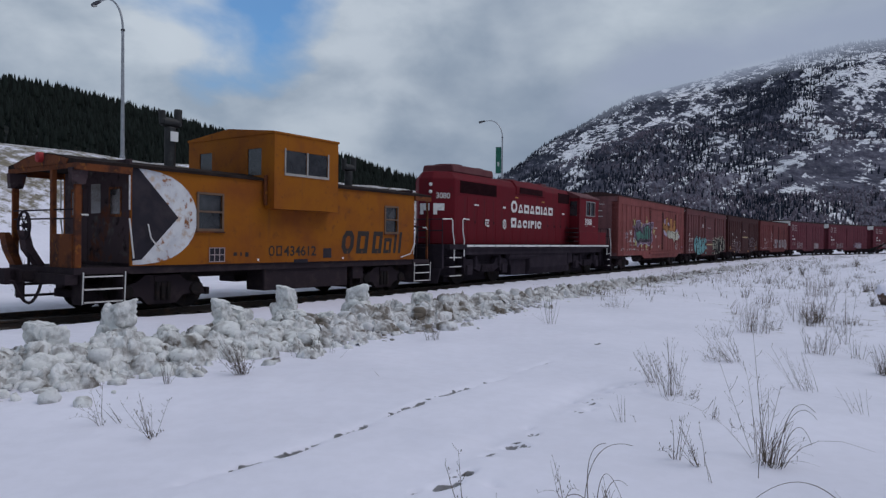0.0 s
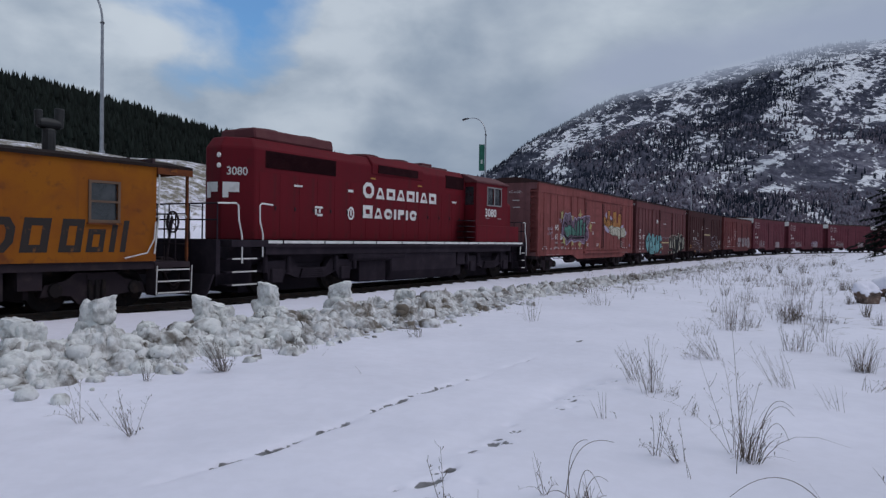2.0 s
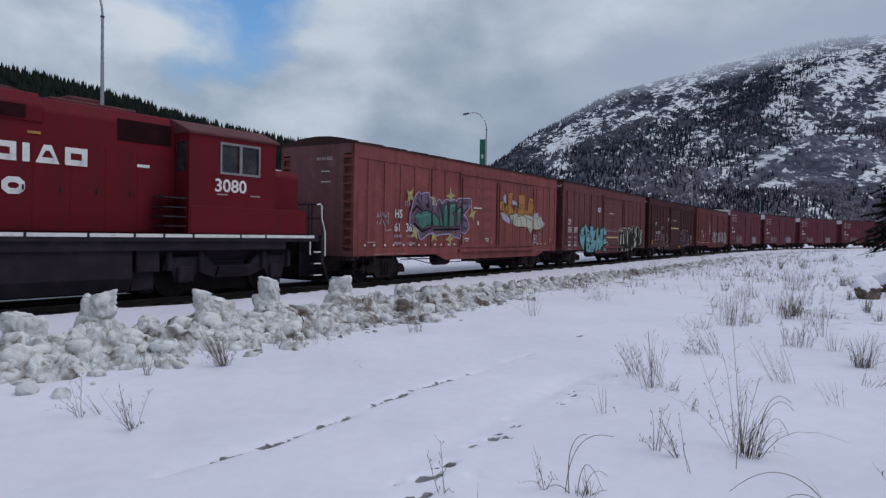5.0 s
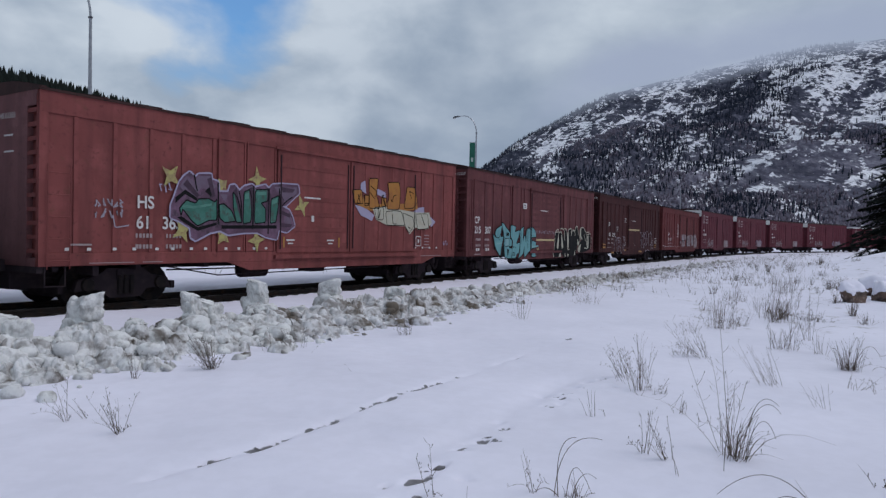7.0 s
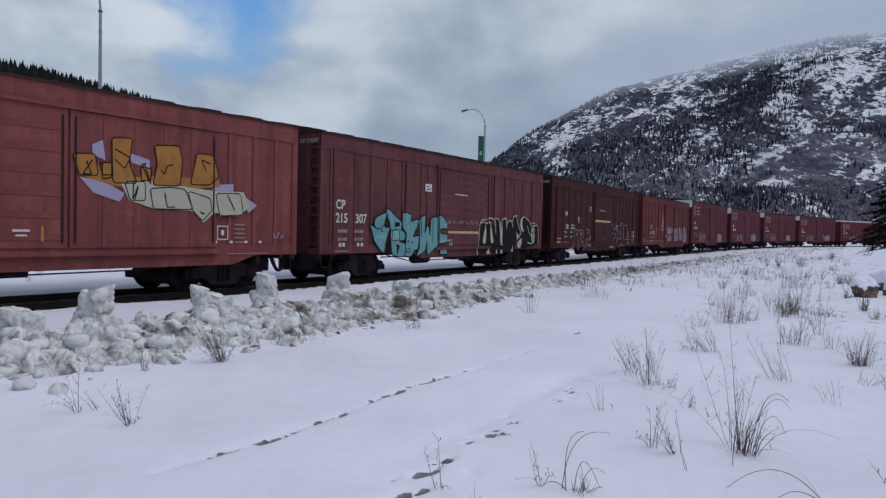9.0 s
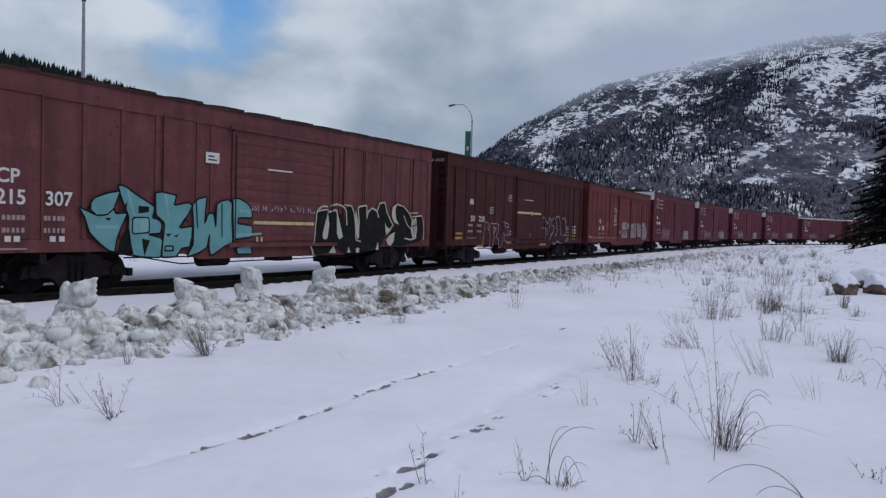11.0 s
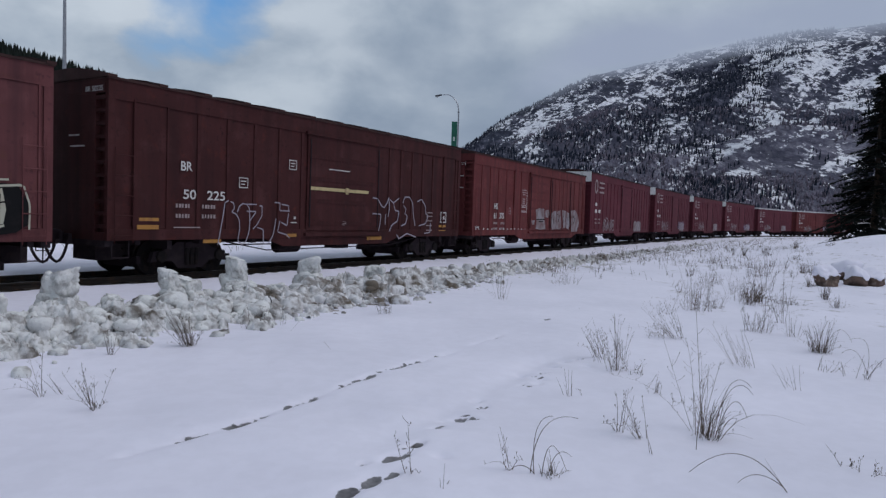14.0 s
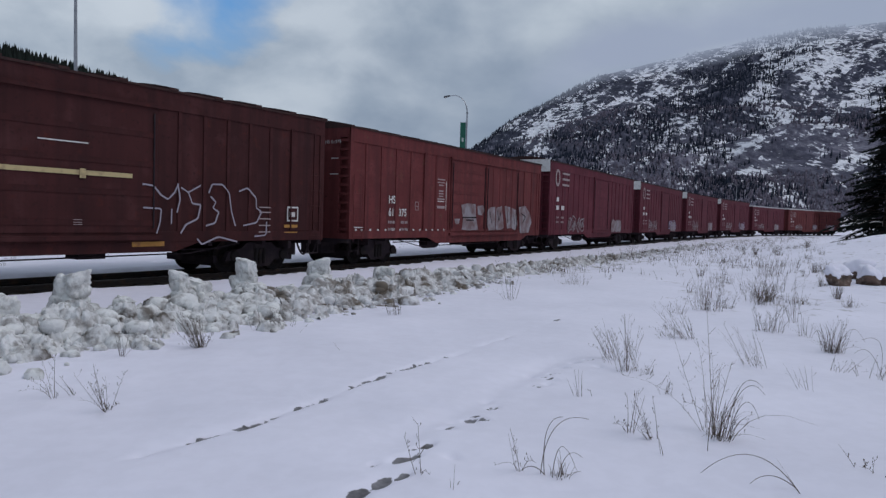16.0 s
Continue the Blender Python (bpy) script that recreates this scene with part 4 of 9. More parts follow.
SILVER = material("silver_spray_paint", (0.27, 0.245, 0.26), 0.6, spots=[((0.15, 0.085, 0.085), 2.4, 0.40, 0.62)])
PALE_LINE = material("pale_spray_line", (0.31, 0.28, 0.33), 0.6)


# ------------------------------------------------------------------ box cars


def boxcar(name, label, paint, u0, u1, sill=0.82, eave=4.0, posts=(), door=None, plug=None, tall=False, end_paint=None, sheet_roof=False,
           door_ribs=7, lap=0.0, leaves=(), ends=(0.0, 0.0), end_coat=None):
    """posts, door and plug are given along u. The car's own x runs from its middle, its camera side is at y = -HALF; ends moves the two ends of the body."""
    mid, half = (u0 + u1) / 2, (u1 - u0) / 2
    xa, xb = -half + ends[0], half + ends[1]
    car = thing(name, label, "freight car", "cars of the freight train")
    x = lambda u: u - mid
    f = -HALF
    pane = f + 0.030
    body = Shape()
    body.box(xa + 0.10, xb - 0.10, pane, -pane, sill, eave - 0.06)
    part("body", body, paint, car)
    for sgn in (-1, 1):
        y0, y1 = sorted((sgn * HALF, sgn * (HALF - 0.06)))
        part("top_chord", Shape().box(xa, xb, y0, y1, eave - 0.42, eave), paint, car, bevel=0.01)
        part("side_sill", Shape().box(xa, xb, y0, y1, sill, sill + 0.24), paint, car, bevel=0.01)
    # deeper sill under the doors
    if door:
        d0, d1 = x(door[0]) - 0.9, x((plug or door)[1]) + 0.5
        sh = Shape()
        for sgn in (-1, 1):
            y0, y1 = sorted((sgn * (HALF - 0.005), sgn * (HALF - 0.05)))
            sh.prism([(d0 - 0.7, sill + 0.002), (d0, sill - 0.20), (d1, sill - 0.20), (d1 + 0.7, sill + 0.002)], y0, y1)
        part("door_sill", sh, paint, car)
    # corner posts
    cp = Shape().box(-0.09, 0.09, -0.05, 0.05, sill, eave).mesh("corner_post", paint)
    for a in (xa + 0.09, xb - 0.09):
        for b in (f + 0.052, -f - 0.052):
            o = part("corner_post", cp, paint, car)
            o.location = (a, b, 0)
    post = Shape().prism([(-0.05, sill + 0.24), (0.05, sill + 0.24), (0.05, eave - 0.42), (-0.05, eave - 0.42)], -0.030, 0.0).mesh("side_post", paint)
    for u in posts:
        for b in (f + 0.034, -f - 0.003):
            o = part("side_post", post, paint, car)
            o.location = (x(u), b, 0)

    def door_leaf(u_a, u_b, kind, ribs, upright):
        a, b = x(u_a), x(u_b)
        leaf = part(kind, Shape().box(a, b, f - 0.018, f + 0.012, sill + 0.20, eave - 0.44), paint, car, bevel=0.008)
        if upright:
            me = Shape().box(-0.03, 0.03, f - 0.032, f - 0.017, sill + 0.24, eave - 0.5).mesh("door_rib", paint)
            for i in range(1, 5):
                part("door_rib", me, paint, leaf).location = (a + (b - a) * i / 5, 0, 0)
        else:
            me = Shape().prism([(a + 0.05, 0), (b - 0.05, 0), (b - 0.05, 0.11), (a + 0.05, 0.11)], f - 0.030, f - 0.017).mesh("door_rib", paint)
            for i in range(ribs):
                part("door_rib", me, paint, leaf).location = (0, 0, sill + 0.35 + (eave - 0.75 - sill) * i / max(1, ribs - 1) * 0.98)
        rod = Shape().tube([(0, f - 0.040, sill + 0.30), (0, f - 0.040, eave - 0.55)], 0.018, 6).mesh("lock_rod", DARK_STEEL)
        for q in (a + 0.10, b - 0.10):
            part("lock_rod", rod, DARK_STEEL, leaf).location = (q, 0, 0)
        return leaf

    if door:
        door_leaf(door[0], door[1], "sliding_door", door_ribs, False)
        track = Shape().box(x(door[0]) - 0.1, x((plug or door)[1]) + 0.1, f - 0.09, f + 0.01, sill + 0.06, sill + 0.15)
        part("door_track", track, paint, car)
        track = Shape().box(x(door[0]) - 0.1, x((plug or door)[1]) + 0.1, f - 0.07, f + 0.01, eave - 0.43, eave - 0.36)
        part("door_track", track, paint, car)
    if plug:
        door_leaf(plug[0], plug[1], "plug_door", 0, True)
    for u_a, u_b in leaves:
        a, b = x(u_a), x(u_b)
        leaf = part("side_leaf", Shape().box(a, b, f - 0.006, f + 0.028, sill + 0.245, eave - 0.40), paint, car, bevel=0.006)
        for p, q, c, d in ((a - 0.04, a, sill + 0.25, eave - 0.36), (b, b + 0.04, sill + 0.25, eave - 0.36), (a, b, eave - 0.40, eave - 0.36)):
            part("leaf_frame", Shape().box(p, q, f - 0.030, f + 0.026, c, d), paint, leaf)
    # ends: smooth proud middle, a column of open pockets between pressed ribs at each corner
    crown = [(-HALF + 0.06, eave - 0.10), (-HALF + 0.06, eave), (-1.0, eave + 0.10), (-0.5, eave + 0.165), (0, eave + 0.185), (0.5, eave + 0.165), (1.0, eave + 0.10), (HALF - 0.06, eave), (HALF - 0.06, eave - 0.10)]
    for sgn in (-1, 1):
        e = xa if sgn < 0 else xb
        wall = part("end_wall", Shape().box(*sorted((e - sgn * 0.30, e - sgn * 0.18)), -HALF + 0.1, HALF - 0.1, sill, eave - 0.1), end_coat or paint, car)
        for y0, y1, z0, z1, out in ((-1.10, 1.10, sill, eave - 0.302, 0.018), (-HALF + 0.1, -1.10, sill, sill + 0.16, 0.010), (1.10, HALF - 0.1, sill, sill + 0.16, 0.010), (-HALF + 0.1, HALF - 0.1, eave - 0.30, eave - 0.10, 0.014)):
            part("end_plate", Shape().box(*sorted((e - sgn * 0.18, e + sgn * out)), y0, y1, z0, z1), end_coat or paint, wall)
        part("end_crown", Shape().beam(crown, *sorted((e - sgn * 0.12, e + sgn * 0.012))), end_coat or paint, wall)
        n = 11
        rib = Shape().beam([(-0.17, 0), (0.17, 0), (0.17, 0.05), (0.14, 0.075), (-0.14, 0.075), (-0.17, 0.05)], *sorted((e - sgn * 0.18, e + sgn * 0.008))).mesh("end_rib", paint)
        for i in range(n):
            for y in (-1.27, 1.27):
                part("end_rib", rib, paint, wall).location = (0, y, sill + 0.24 + (eave - sill - 0.66) * i / (n - 1))
        if end_paint:
            b = Shape().box(*sorted((e + sgn * 0.032, e + sgn * 0.020)), -HALF + 0.02, HALF - 0.02, eave - 0.52, eave + 0.06)
            part("end_band", b, end_paint, car, "white band across the top of the end")
    # roof: low gable with cross seams
    line = [(-HALF - 0.03, eave + 0.015), (-1.0, eave + 0.115), (-0.5, eave + 0.185), (0, eave + 0.205), (0.5, eave + 0.185), (1.0, eave + 0.115), (HALF + 0.03, eave + 0.015)]
    rf = Shape().beam([(-HALF - 0.03, eave - 0.03)] + line + [(HALF + 0.03, eave - 0.03)], xa - 0.02, xb + 0.02)
    roof = part("roof", rf, SNOWY_ROOF if sheet_roof else ROOF_PAINT, car)
    n = int((xb - xa) / 1.22)
    seam = Shape().beam([(-HALF - 0.045, eave + 0.003)] + [(y * 1.01, z + 0.022 + lap) for y, z in line] + [(HALF + 0.045, eave + 0.003)], -0.05 - lap * 3, 0.05 + lap * 3).mesh("roof_seam", SNOWY_ROOF if sheet_roof else ROOF_PAINT)
    for i in range(n + 1):
        part("roof_seam", seam, SNOWY_ROOF if sheet_roof else ROOF_PAINT, roof).location = (xa + 0.06 + (xb - xa - 0.12) * i / n, 0, 0)
    # ladders and grab irons
    for q in (xa + 0.14, xb - 0.58):
        lad = Shape()
        for i in range(5):
            z = sill + 0.10 + 0.40 * i
            lad.tube([(q, f - 0.05, z), (q + 0.44, f - 0.05, z)], 0.012, 5)
        for w in (q, q + 0.44):
            lad.tube([(w, f - 0.05, sill - 0.05), (w, f - 0.05, sill + 1.85)], 0.010, 5)
        part("side_ladder", lad, paint, car)
    for q in (xa + 0.35, xb - 0.35):
        for sgn in (-1, 1):
            st = Shape().tube([(q - 0.2, sgn * 1.46, sill), (q - 0.2, sgn * 1.46, 0.45), (q + 0.2, sgn * 1.46, 0.45), (q + 0.2, sgn * 1.46, sill)], 0.018, 5)
            part("stirrup_step", st, DARK_STEEL, car)
    # underframe
    un = Shape()
    un.box(xa - 0.10, xb + 0.10, -0.28, 0.28, sill - 0.12, sill + 0.10)
    for i in range(9):
        q = -half + 0.4 + (2 * half - 0.8) * i / 8
        un.box(q - 0.06, q + 0.06, -1.38, 1.38, sill - 0.10, sill + 0.02)
    un.box(xa, xa + 0.18, -1.45, 1.45, sill - 0.12, sill + 0.02)
    un.box(xb - 0.18, xb, -1.45, 1.45, sill - 0.12, sill + 0.02)
    un.lathe([(0.02, -0.45), (0.20, -0.42), (0.20, 0.42), (0.02, 0.45)], (-1.6, -0.75, sill - 0.22), "x", 12)
    un.box(0.4, 1.0, -1.0, -0.5, sill - 0.34, sill - 0.05)
    # deep boxes added under the ends to darken them against the snow
    for w in (-1, 1):
        un.box(*sorted((w * half, w * (half - 1.05))), -0.42, 0.42, sill - 0.46, sill - 0.12)
        un.box(*sorted((w * (half - 1.15), w * (half - 1.28))), -1.40, 1.40, sill - 0.20, sill - 0.02)
    un.tube([(-half + 2.9, -1.30, sill - 0.06), (-half + 4.4, -1.30, sill - 0.30), (half - 4.4, -1.30, sill - 0.26), (half - 2.9, -1.30, sill - 0.06)], 0.016, 5)
    for y in (-0.95, 0.4):
        un.tube([(-half + 3.2, y, sill - 0.16), (half - 3.2, y, sill - 0.20)], 0.018, 5)
    part("underframe", un, DARK_STEEL, car)
    pivots = half - 2.05
    freight_truck(car, -pivots)
    freight_truck(car, pivots)
    coupler(car, xa - 0.08, -1)
    coupler(car, xb + 0.08, 1)
    car["pivot"], car["middle"] = pivots, mid
    return car


ROOF_PAINT = car_paint("weathered_roof_paint", (0.060, 0.030, 0.028), (0.03, 0.02, 0.02), (0.10, 0.05, 0.035))
RED_BROWN = car_paint("red_brown_car_paint", (0.238, 0.072, 0.067), (0.125, 0.042, 0.041), (0.16, 0.070, 0.050))
PLUM_BROWN = car_paint("plum_brown_car_paint", (0.148, 0.053, 0.055), (0.074, 0.030, 0.033), (0.135, 0.055, 0.04))
DARK_BROWN = car_paint("dark_brown_car_paint", (0.064, 0.0205, 0.0205), (0.030, 0.0125, 0.0135), (0.098, 0.024, 0.019))
# Duller copy of the red-brown side paint, standing in for shade on the end.
SHADED_END = car_paint("sooty_end_paint", (0.195, 0.088, 0.090), (0.115, 0.058, 0.062), (0.13, 0.068, 0.055))
OXIDE_RED = car_paint("oxide_red_car_paint", (0.150, 0.038, 0.038), (0.075, 0.025, 0.026), (0.14, 0.06, 0.045))
DEEP_RED = car_paint("deep_red_car_paint", (0.128, 0.030, 0.042), (0.072, 0.022, 0.030), (0.12, 0.04, 0.034))
FACE = -HALF - 0.034


def evenly(a, b, n):
    return [a + (b - a) * i / n for i in range(1, n)]


def stencils(car, x, z, seed, mat=None):
    """Rows of small unreadable stencilling."""
    r = random.Random(seed)
    rows = []
    for k in range(2):
        for j in range(2):
            for i in range(5):
                w = r.uniform(0.04, 0.07)
                rows.append((x + j * 0.75 + i * 0.085, x + j * 0.75 + i * 0.085 + w, z - k * 0.22, z - k * 0.22 + 0.085))
    bars(car, rows, mat or FAINT, -HALF - 0.012, joined=True)


def sill_dots(car, xs, z, seed):
    r = random.Random(seed)
    bars(car, [(q, q + 0.085, z + 0.005, z + 0.06) for q in xs], STENCIL, -HALF - 0.012, "reflector_plate")


def star(cx, cz, r1, r2, n, turn):
    return [(cx + (r1 if i % 2 else r2) * math.cos(turn + math.pi * i / n), cz + (r1 if i % 2 else r2) * math.sin(turn + math.pi * i / n)) for i in range(2 * n)]


CARS = []


def make_hs_car():
    car = boxcar("boxcar", "red-brown double-door boxcar with teal and purple graffiti", RED_BROWN, 0.0, 15.15, 0.82, 4.0,
                 posts=[0.72, 1.55, 2.40, 3.22, 4.08, 12.95, 13.7, 14.4], door=(6.12, 9.05), plug=(9.10, 12.55), leaves=((4.22, 4.98), (5.10, 6.00)), end_coat=SHADED_END)
    x = lambda u: u - 7.575
    y = -HALF - 0.008
    letters(car, "HS", x(2.04), 1.96, 0.25, STENCIL, y, "reporting_mark")
    letters(car, "61", x(2.03), 1.55, 0.25, STENCIL, y)
    letters(car, "365", x(2.66), 1.55, 0.25, STENCIL, y)
    stencils(car, x(2.02), 1.36, 3)
    sill_dots(car, [x(q) for q in (0.5, 0.95, 1.5, 1.95, 2.5, 2.9, 3.4, 3.8, 4.4, 4.8, 5.3, 5.7)] + [x(9.8 + 0.45 * i) for i in range(10)], 1.10, 1)
    bars(car, [(x(0.6), x(1.05), 1.20, 1.235), (x(1.0), x(2.0), 0.86, 0.875), (x(2.2), x(2.7), 0.86, 0.875), (x(12.9), x(14.2), 0.86, 0.875)], FAINT, y)
    bars(car, [(x(7.1), x(7.75), 2.42, 2.46)], STENCIL, FACE)
    bars(car, [(x(6.45), x(6.75), 1.32, 1.36), (x(6.5), x(6.7), 1.24, 1.27), (x(8.05), x(8.35), 1.32, 1.36), (x(8.1), x(8.3), 1.24, 1.27), (x(7.4), x(7.5), 1.82, 1.98)], STENCIL, FACE)
    bars(car, [(x(6.33), x(6.38), 1.15, 1.42), (x(8.55), x(8.6), 1.15, 1.42)], YELLOW_MARK, FACE, "warning_mark")
    for z0 in (1.12, 1.22, 1.32, 1.42, 1.52):
        bars(car, [(x(13.1), x(13.1) + 0.30, z0, z0 + 0.022)], FAINT, y)
    sh = Shape()
    for a, b, c, d in ((12.58, 12.605, 1.18, 1.50), (12.875, 12.90, 1.18, 1.50), (12.58, 12.90, 1.18, 1.205), (12.58, 12.90, 1.475, 1.50), (12.70, 12.78, 1.29, 1.40)):
        sh.box(x(a), x(b), y - 0.002, y, c, d)
    part("stencil", sh, STENCIL, car)
    # the big piece: pale edge, purple letters, teal fill, yellow spikes
    r = random.Random(11)
    g = FACE - 0.004
    over = [(-4.72, 1.79), (-4.71, 2.06), (-4.61, 2.27), (-4.5, 2.55), (-4.38, 2.68), (-4.23, 2.79), (-4.07, 2.68), (-3.98, 2.76), (-3.62, 2.79), (-3.59, 2.67), (-3.42, 2.63), (-3.38, 2.41), (-3.11, 2.42), (-3.05, 2.58), (-2.91, 2.60), (-2.76, 2.47), (-2.62, 2.58), (-2.36, 2.65), (-2.25, 2.58), (-1.91, 2.67), (-1.79, 2.58)]
    under = [(-1.67, 2.69), (-1.31, 2.73), (-0.72, 2.74), (-0.67, 2.54), (-0.89, 2.39), (-1.15, 2.2), (-1.3, 2.17), (-1.05, 2.09), (-0.92, 1.93), (-0.83, 1.7), (-1.12, 1.53), (-1.41, 1.58), (-1.48, 1.35), (-1.88, 1.41), (-2.15, 1.51), (-2.63, 1.50), (-3.09, 1.45), (-3.33, 1.54), (-3.63, 1.49), (-4.04, 1.31), (-4.17, 1.38), (-4.2, 1.58), (-4.48, 1.72)]
    outer = over + under
    edge = Shape()
    stroke(edge, outer + outer[:1], 0.075, g + 0.0015)
    painted(car, "graffiti_star", [star(a, b, 0.11, q * 0.86, 4, c) for a, b, c, q in ((-4.72, 2.66, 0.9, 0.34), (-2.18, 2.78, 0.1, 0.36), (-0.56, 2.22, 0.4, 0.36), (-4.40, 1.52, 0.5, 0.34), (-3.25, 1.42, 0.9, 0.28), (-2.18, 1.33, 0.1, 0.34), (-3.29, 2.56, 0.7, 0.22))], LEMON, g + 0.0045)
    part("graffiti_edge", edge, LILAC, car)
    painted(car, "graffiti_letters", [outer], PURPLE, g, "dark purple block graffiti")
    shade = [[(-4.49, 2.46), (-4.32, 2.69), (-4.07, 2.58), (-4.01, 2.71), (-3.65, 2.74), (-3.55, 2.6), (-3.45, 2.53), (-3.58, 2.44), (-3.91, 2.45), (-4.09, 2.29), (-4.31, 2.28)], [(-3.36, 2.36), (-3.12, 2.36), (-3.2, 2.18)],
             [(-2.92, 2.55), (-2.78, 2.42), (-2.72, 2.2), (-2.86, 2.36)], [(-2.58, 2.54), (-2.36, 2.6), (-2.2, 2.53), (-2.4, 2.4)], [(-1.62, 2.64), (-0.78, 2.68), (-0.78, 2.52), (-1.2, 2.3), (-1.36, 2.46)], [(-1.1, 2.0), (-0.95, 1.8), (-1.1, 1.66), (-1.25, 1.8)]]
    painted(car, "graffiti_shade", shade, MAUVE, g - 0.002)
    inner = [[(-4.49, 2.0), (-4.31, 2.18), (-4.06, 2.12), (-3.97, 2.22), (-3.68, 2.24), (-3.51, 2.17), (-3.45, 2.25), (-3.44, 1.77), (-3.67, 1.76), (-3.99, 1.63), (-4.15, 1.73), (-4.4, 1.98), (-4.45, 1.84)], [(-3.38, 2.12), (-3.24, 2.15), (-3.0, 2.0), (-2.87, 1.76), (-3.2, 1.72), (-3.36, 1.82)],
             [(-2.97, 2.43), (-2.83, 2.31), (-2.75, 2.1), (-2.67, 1.74), (-2.85, 1.73), (-2.95, 2.06)], [(-2.62, 2.45), (-2.44, 2.52), (-2.36, 2.31), (-2.38, 1.75), (-2.64, 1.71)], [(-2.25, 2.53), (-1.79, 2.56), (-1.82, 2.28), (-2.05, 2.22), (-1.9, 2.09), (-1.89, 1.76), (-2.27, 1.72)], [(-1.71, 2.34), (-1.43, 2.44), (-1.46, 2.13), (-1.53, 1.77), (-1.73, 1.74)]]
    painted(car, "graffiti_fill", inner, TEAL, g - 0.003)
    blot = [[(-4.60, 2.1), (-4.35, 2.30), (-4.0, 2.16), (-4.02, 2.24), (-4.34, 2.40), (-4.6, 2.22)], [(-3.8, 2.40), (-3.65, 2.52), (-3.55, 2.40), (-3.62, 2.28)], [(-4.55, 1.80), (-4.38, 1.70), (-3.99, 1.52), (-3.45, 1.66), (-3.45, 1.72), (-3.99, 1.60), (-4.44, 1.83)], [(-3.3, 1.66), (-1.5, 1.70), (-1.5, 1.62), (-3.3, 1.58)]]
    painted(car, "graffiti_shadow", blot, SPRAY_BLACK, g - 0.0038)
    for o in inner:
        lines = Shape()
        stroke(lines, o + o[:1], 0.03, g - 0.005)
        part("graffiti_line", lines, SPRAY_BLACK, car)
    for a, b, c, d in ((-4.1, 2.72, -4.02, 2.4), (-3.42, 2.60, -3.40, 1.7), (-2.78, 2.46, -2.7, 1.9), (-2.3, 2.6, -2.32, 1.6), (-1.78, 2.58, -1.8, 1.5), (-1.42, 2.6, -1.36, 1.7), (-0.95, 2.42, -1.3, 2.2)):
        lines = Shape()
        stroke(lines, [(a, b), ((a + c) / 2 + r.uniform(-0.05, 0.05), (b + d) / 2), (c, d)], 0.04, g - 0.005)
        part("graffiti_line", lines, SPRAY_BLACK, car)
    streaks = [[(-4.30, 2.62), (-3.95, 2.30), (-4.02, 2.24), (-4.40, 2.50)], [(-3.62, 2.72), (-3.50, 2.30), (-3.58, 2.28), (-3.74, 2.66)], [(-2.86, 2.55), (-2.62, 1.80), (-2.70, 1.76), (-2.95, 2.45)], [(-2.34, 2.60), (-2.26, 1.80), (-2.34, 1.78), (-2.46, 2.54)],
               [(-1.84, 2.62), (-1.70, 2.40), (-1.78, 1.78), (-1.90, 1.80)], [(-1.38, 2.66), (-0.86, 2.62), (-0.92, 2.54), (-1.30, 2.52)], [(-1.40, 2.10), (-1.00, 1.98), (-1.02, 1.90), (-1.42, 2.0)], [(-1.36, 1.76), (-0.92, 1.74), (-1.0, 1.66), (-1.36, 1.66)]]
    for o in streaks:
        painted(car, "graffiti_stripe", [o], PURPLE_DARK, g - 0.0044)
    gloss = [[(-4.42, 2.08), (-4.10, 2.06), (-3.6, 2.14), (-3.6, 2.09), (-4.1, 2.0), (-4.42, 2.02)], [(-2.58, 2.40), (-2.46, 2.46), (-2.46, 2.30), (-2.58, 2.28)], [(-2.20, 2.48), (-1.88, 2.50), (-1.88, 2.42), (-2.20, 2.40)], [(-1.68, 2.30), (-1.48, 2.38), (-1.50, 2.26), (-1.68, 2.20)]]
    for o in gloss:
        painted(car, "graffiti_highlight", [o], PALE_TEAL, g - 0.0044)
    # the second piece on the plug door
    am = [[(1.59, 2.79), (2.05, 2.82), (2.12, 2.42), (1.74, 2.40)], [(2.40, 3.17), (2.86, 3.20), (2.78, 2.70), (2.97, 2.32), (2.43, 2.30), (2.41, 2.76)], [(3.36, 3.12), (3.98, 3.17), (4.06, 2.86), (4.01, 2.33), (3.33, 2.31), (3.44, 2.74)],
          [(4.44, 3.06), (4.90, 3.06), (5.06, 2.59), (4.79, 2.40), (4.27, 2.38), (4.38, 2.79)], [(2.20, 2.67), (2.40, 2.68), (2.40, 2.40), (2.20, 2.36)], [(3.05, 2.66), (3.30, 2.64), (3.28, 2.40), (3.06, 2.38)]]
    am = [[(a - 0.04, b - 0.02) for a, b in o] for o in am]
    lil = [[(1.99, 2.99), (2.21, 3.10), (2.27, 2.72), (2.0, 2.8)], [(2.78, 2.91), (3.25, 2.81), (3.26, 2.64), (2.84, 2.72)], [(1.74, 2.37), (2.23, 2.32), (2.69, 2.11), (2.58, 1.94), (2.02, 2.09)], [(4.93, 2.41), (5.48, 2.47), (5.49, 2.25), (4.80, 2.19)], [(5.78, 2.22), (6.22, 2.01), (5.94, 1.82)]]
    painted(car, "graffiti_edge", [[(a - 0.04, b - 0.02) for a, b in o] for o in lil], LILAC, g + 0.003)
    fill = [[(1.62, 2.62), (1.95, 2.66), (2.3, 2.5), (2.5, 2.34), (3.0, 2.44), (3.5, 2.5), (4.3, 2.5), (5.0, 2.6), (5.05, 2.36), (4.2, 2.26), (3.2, 2.24), (2.4, 2.22), (1.8, 2.36)]]
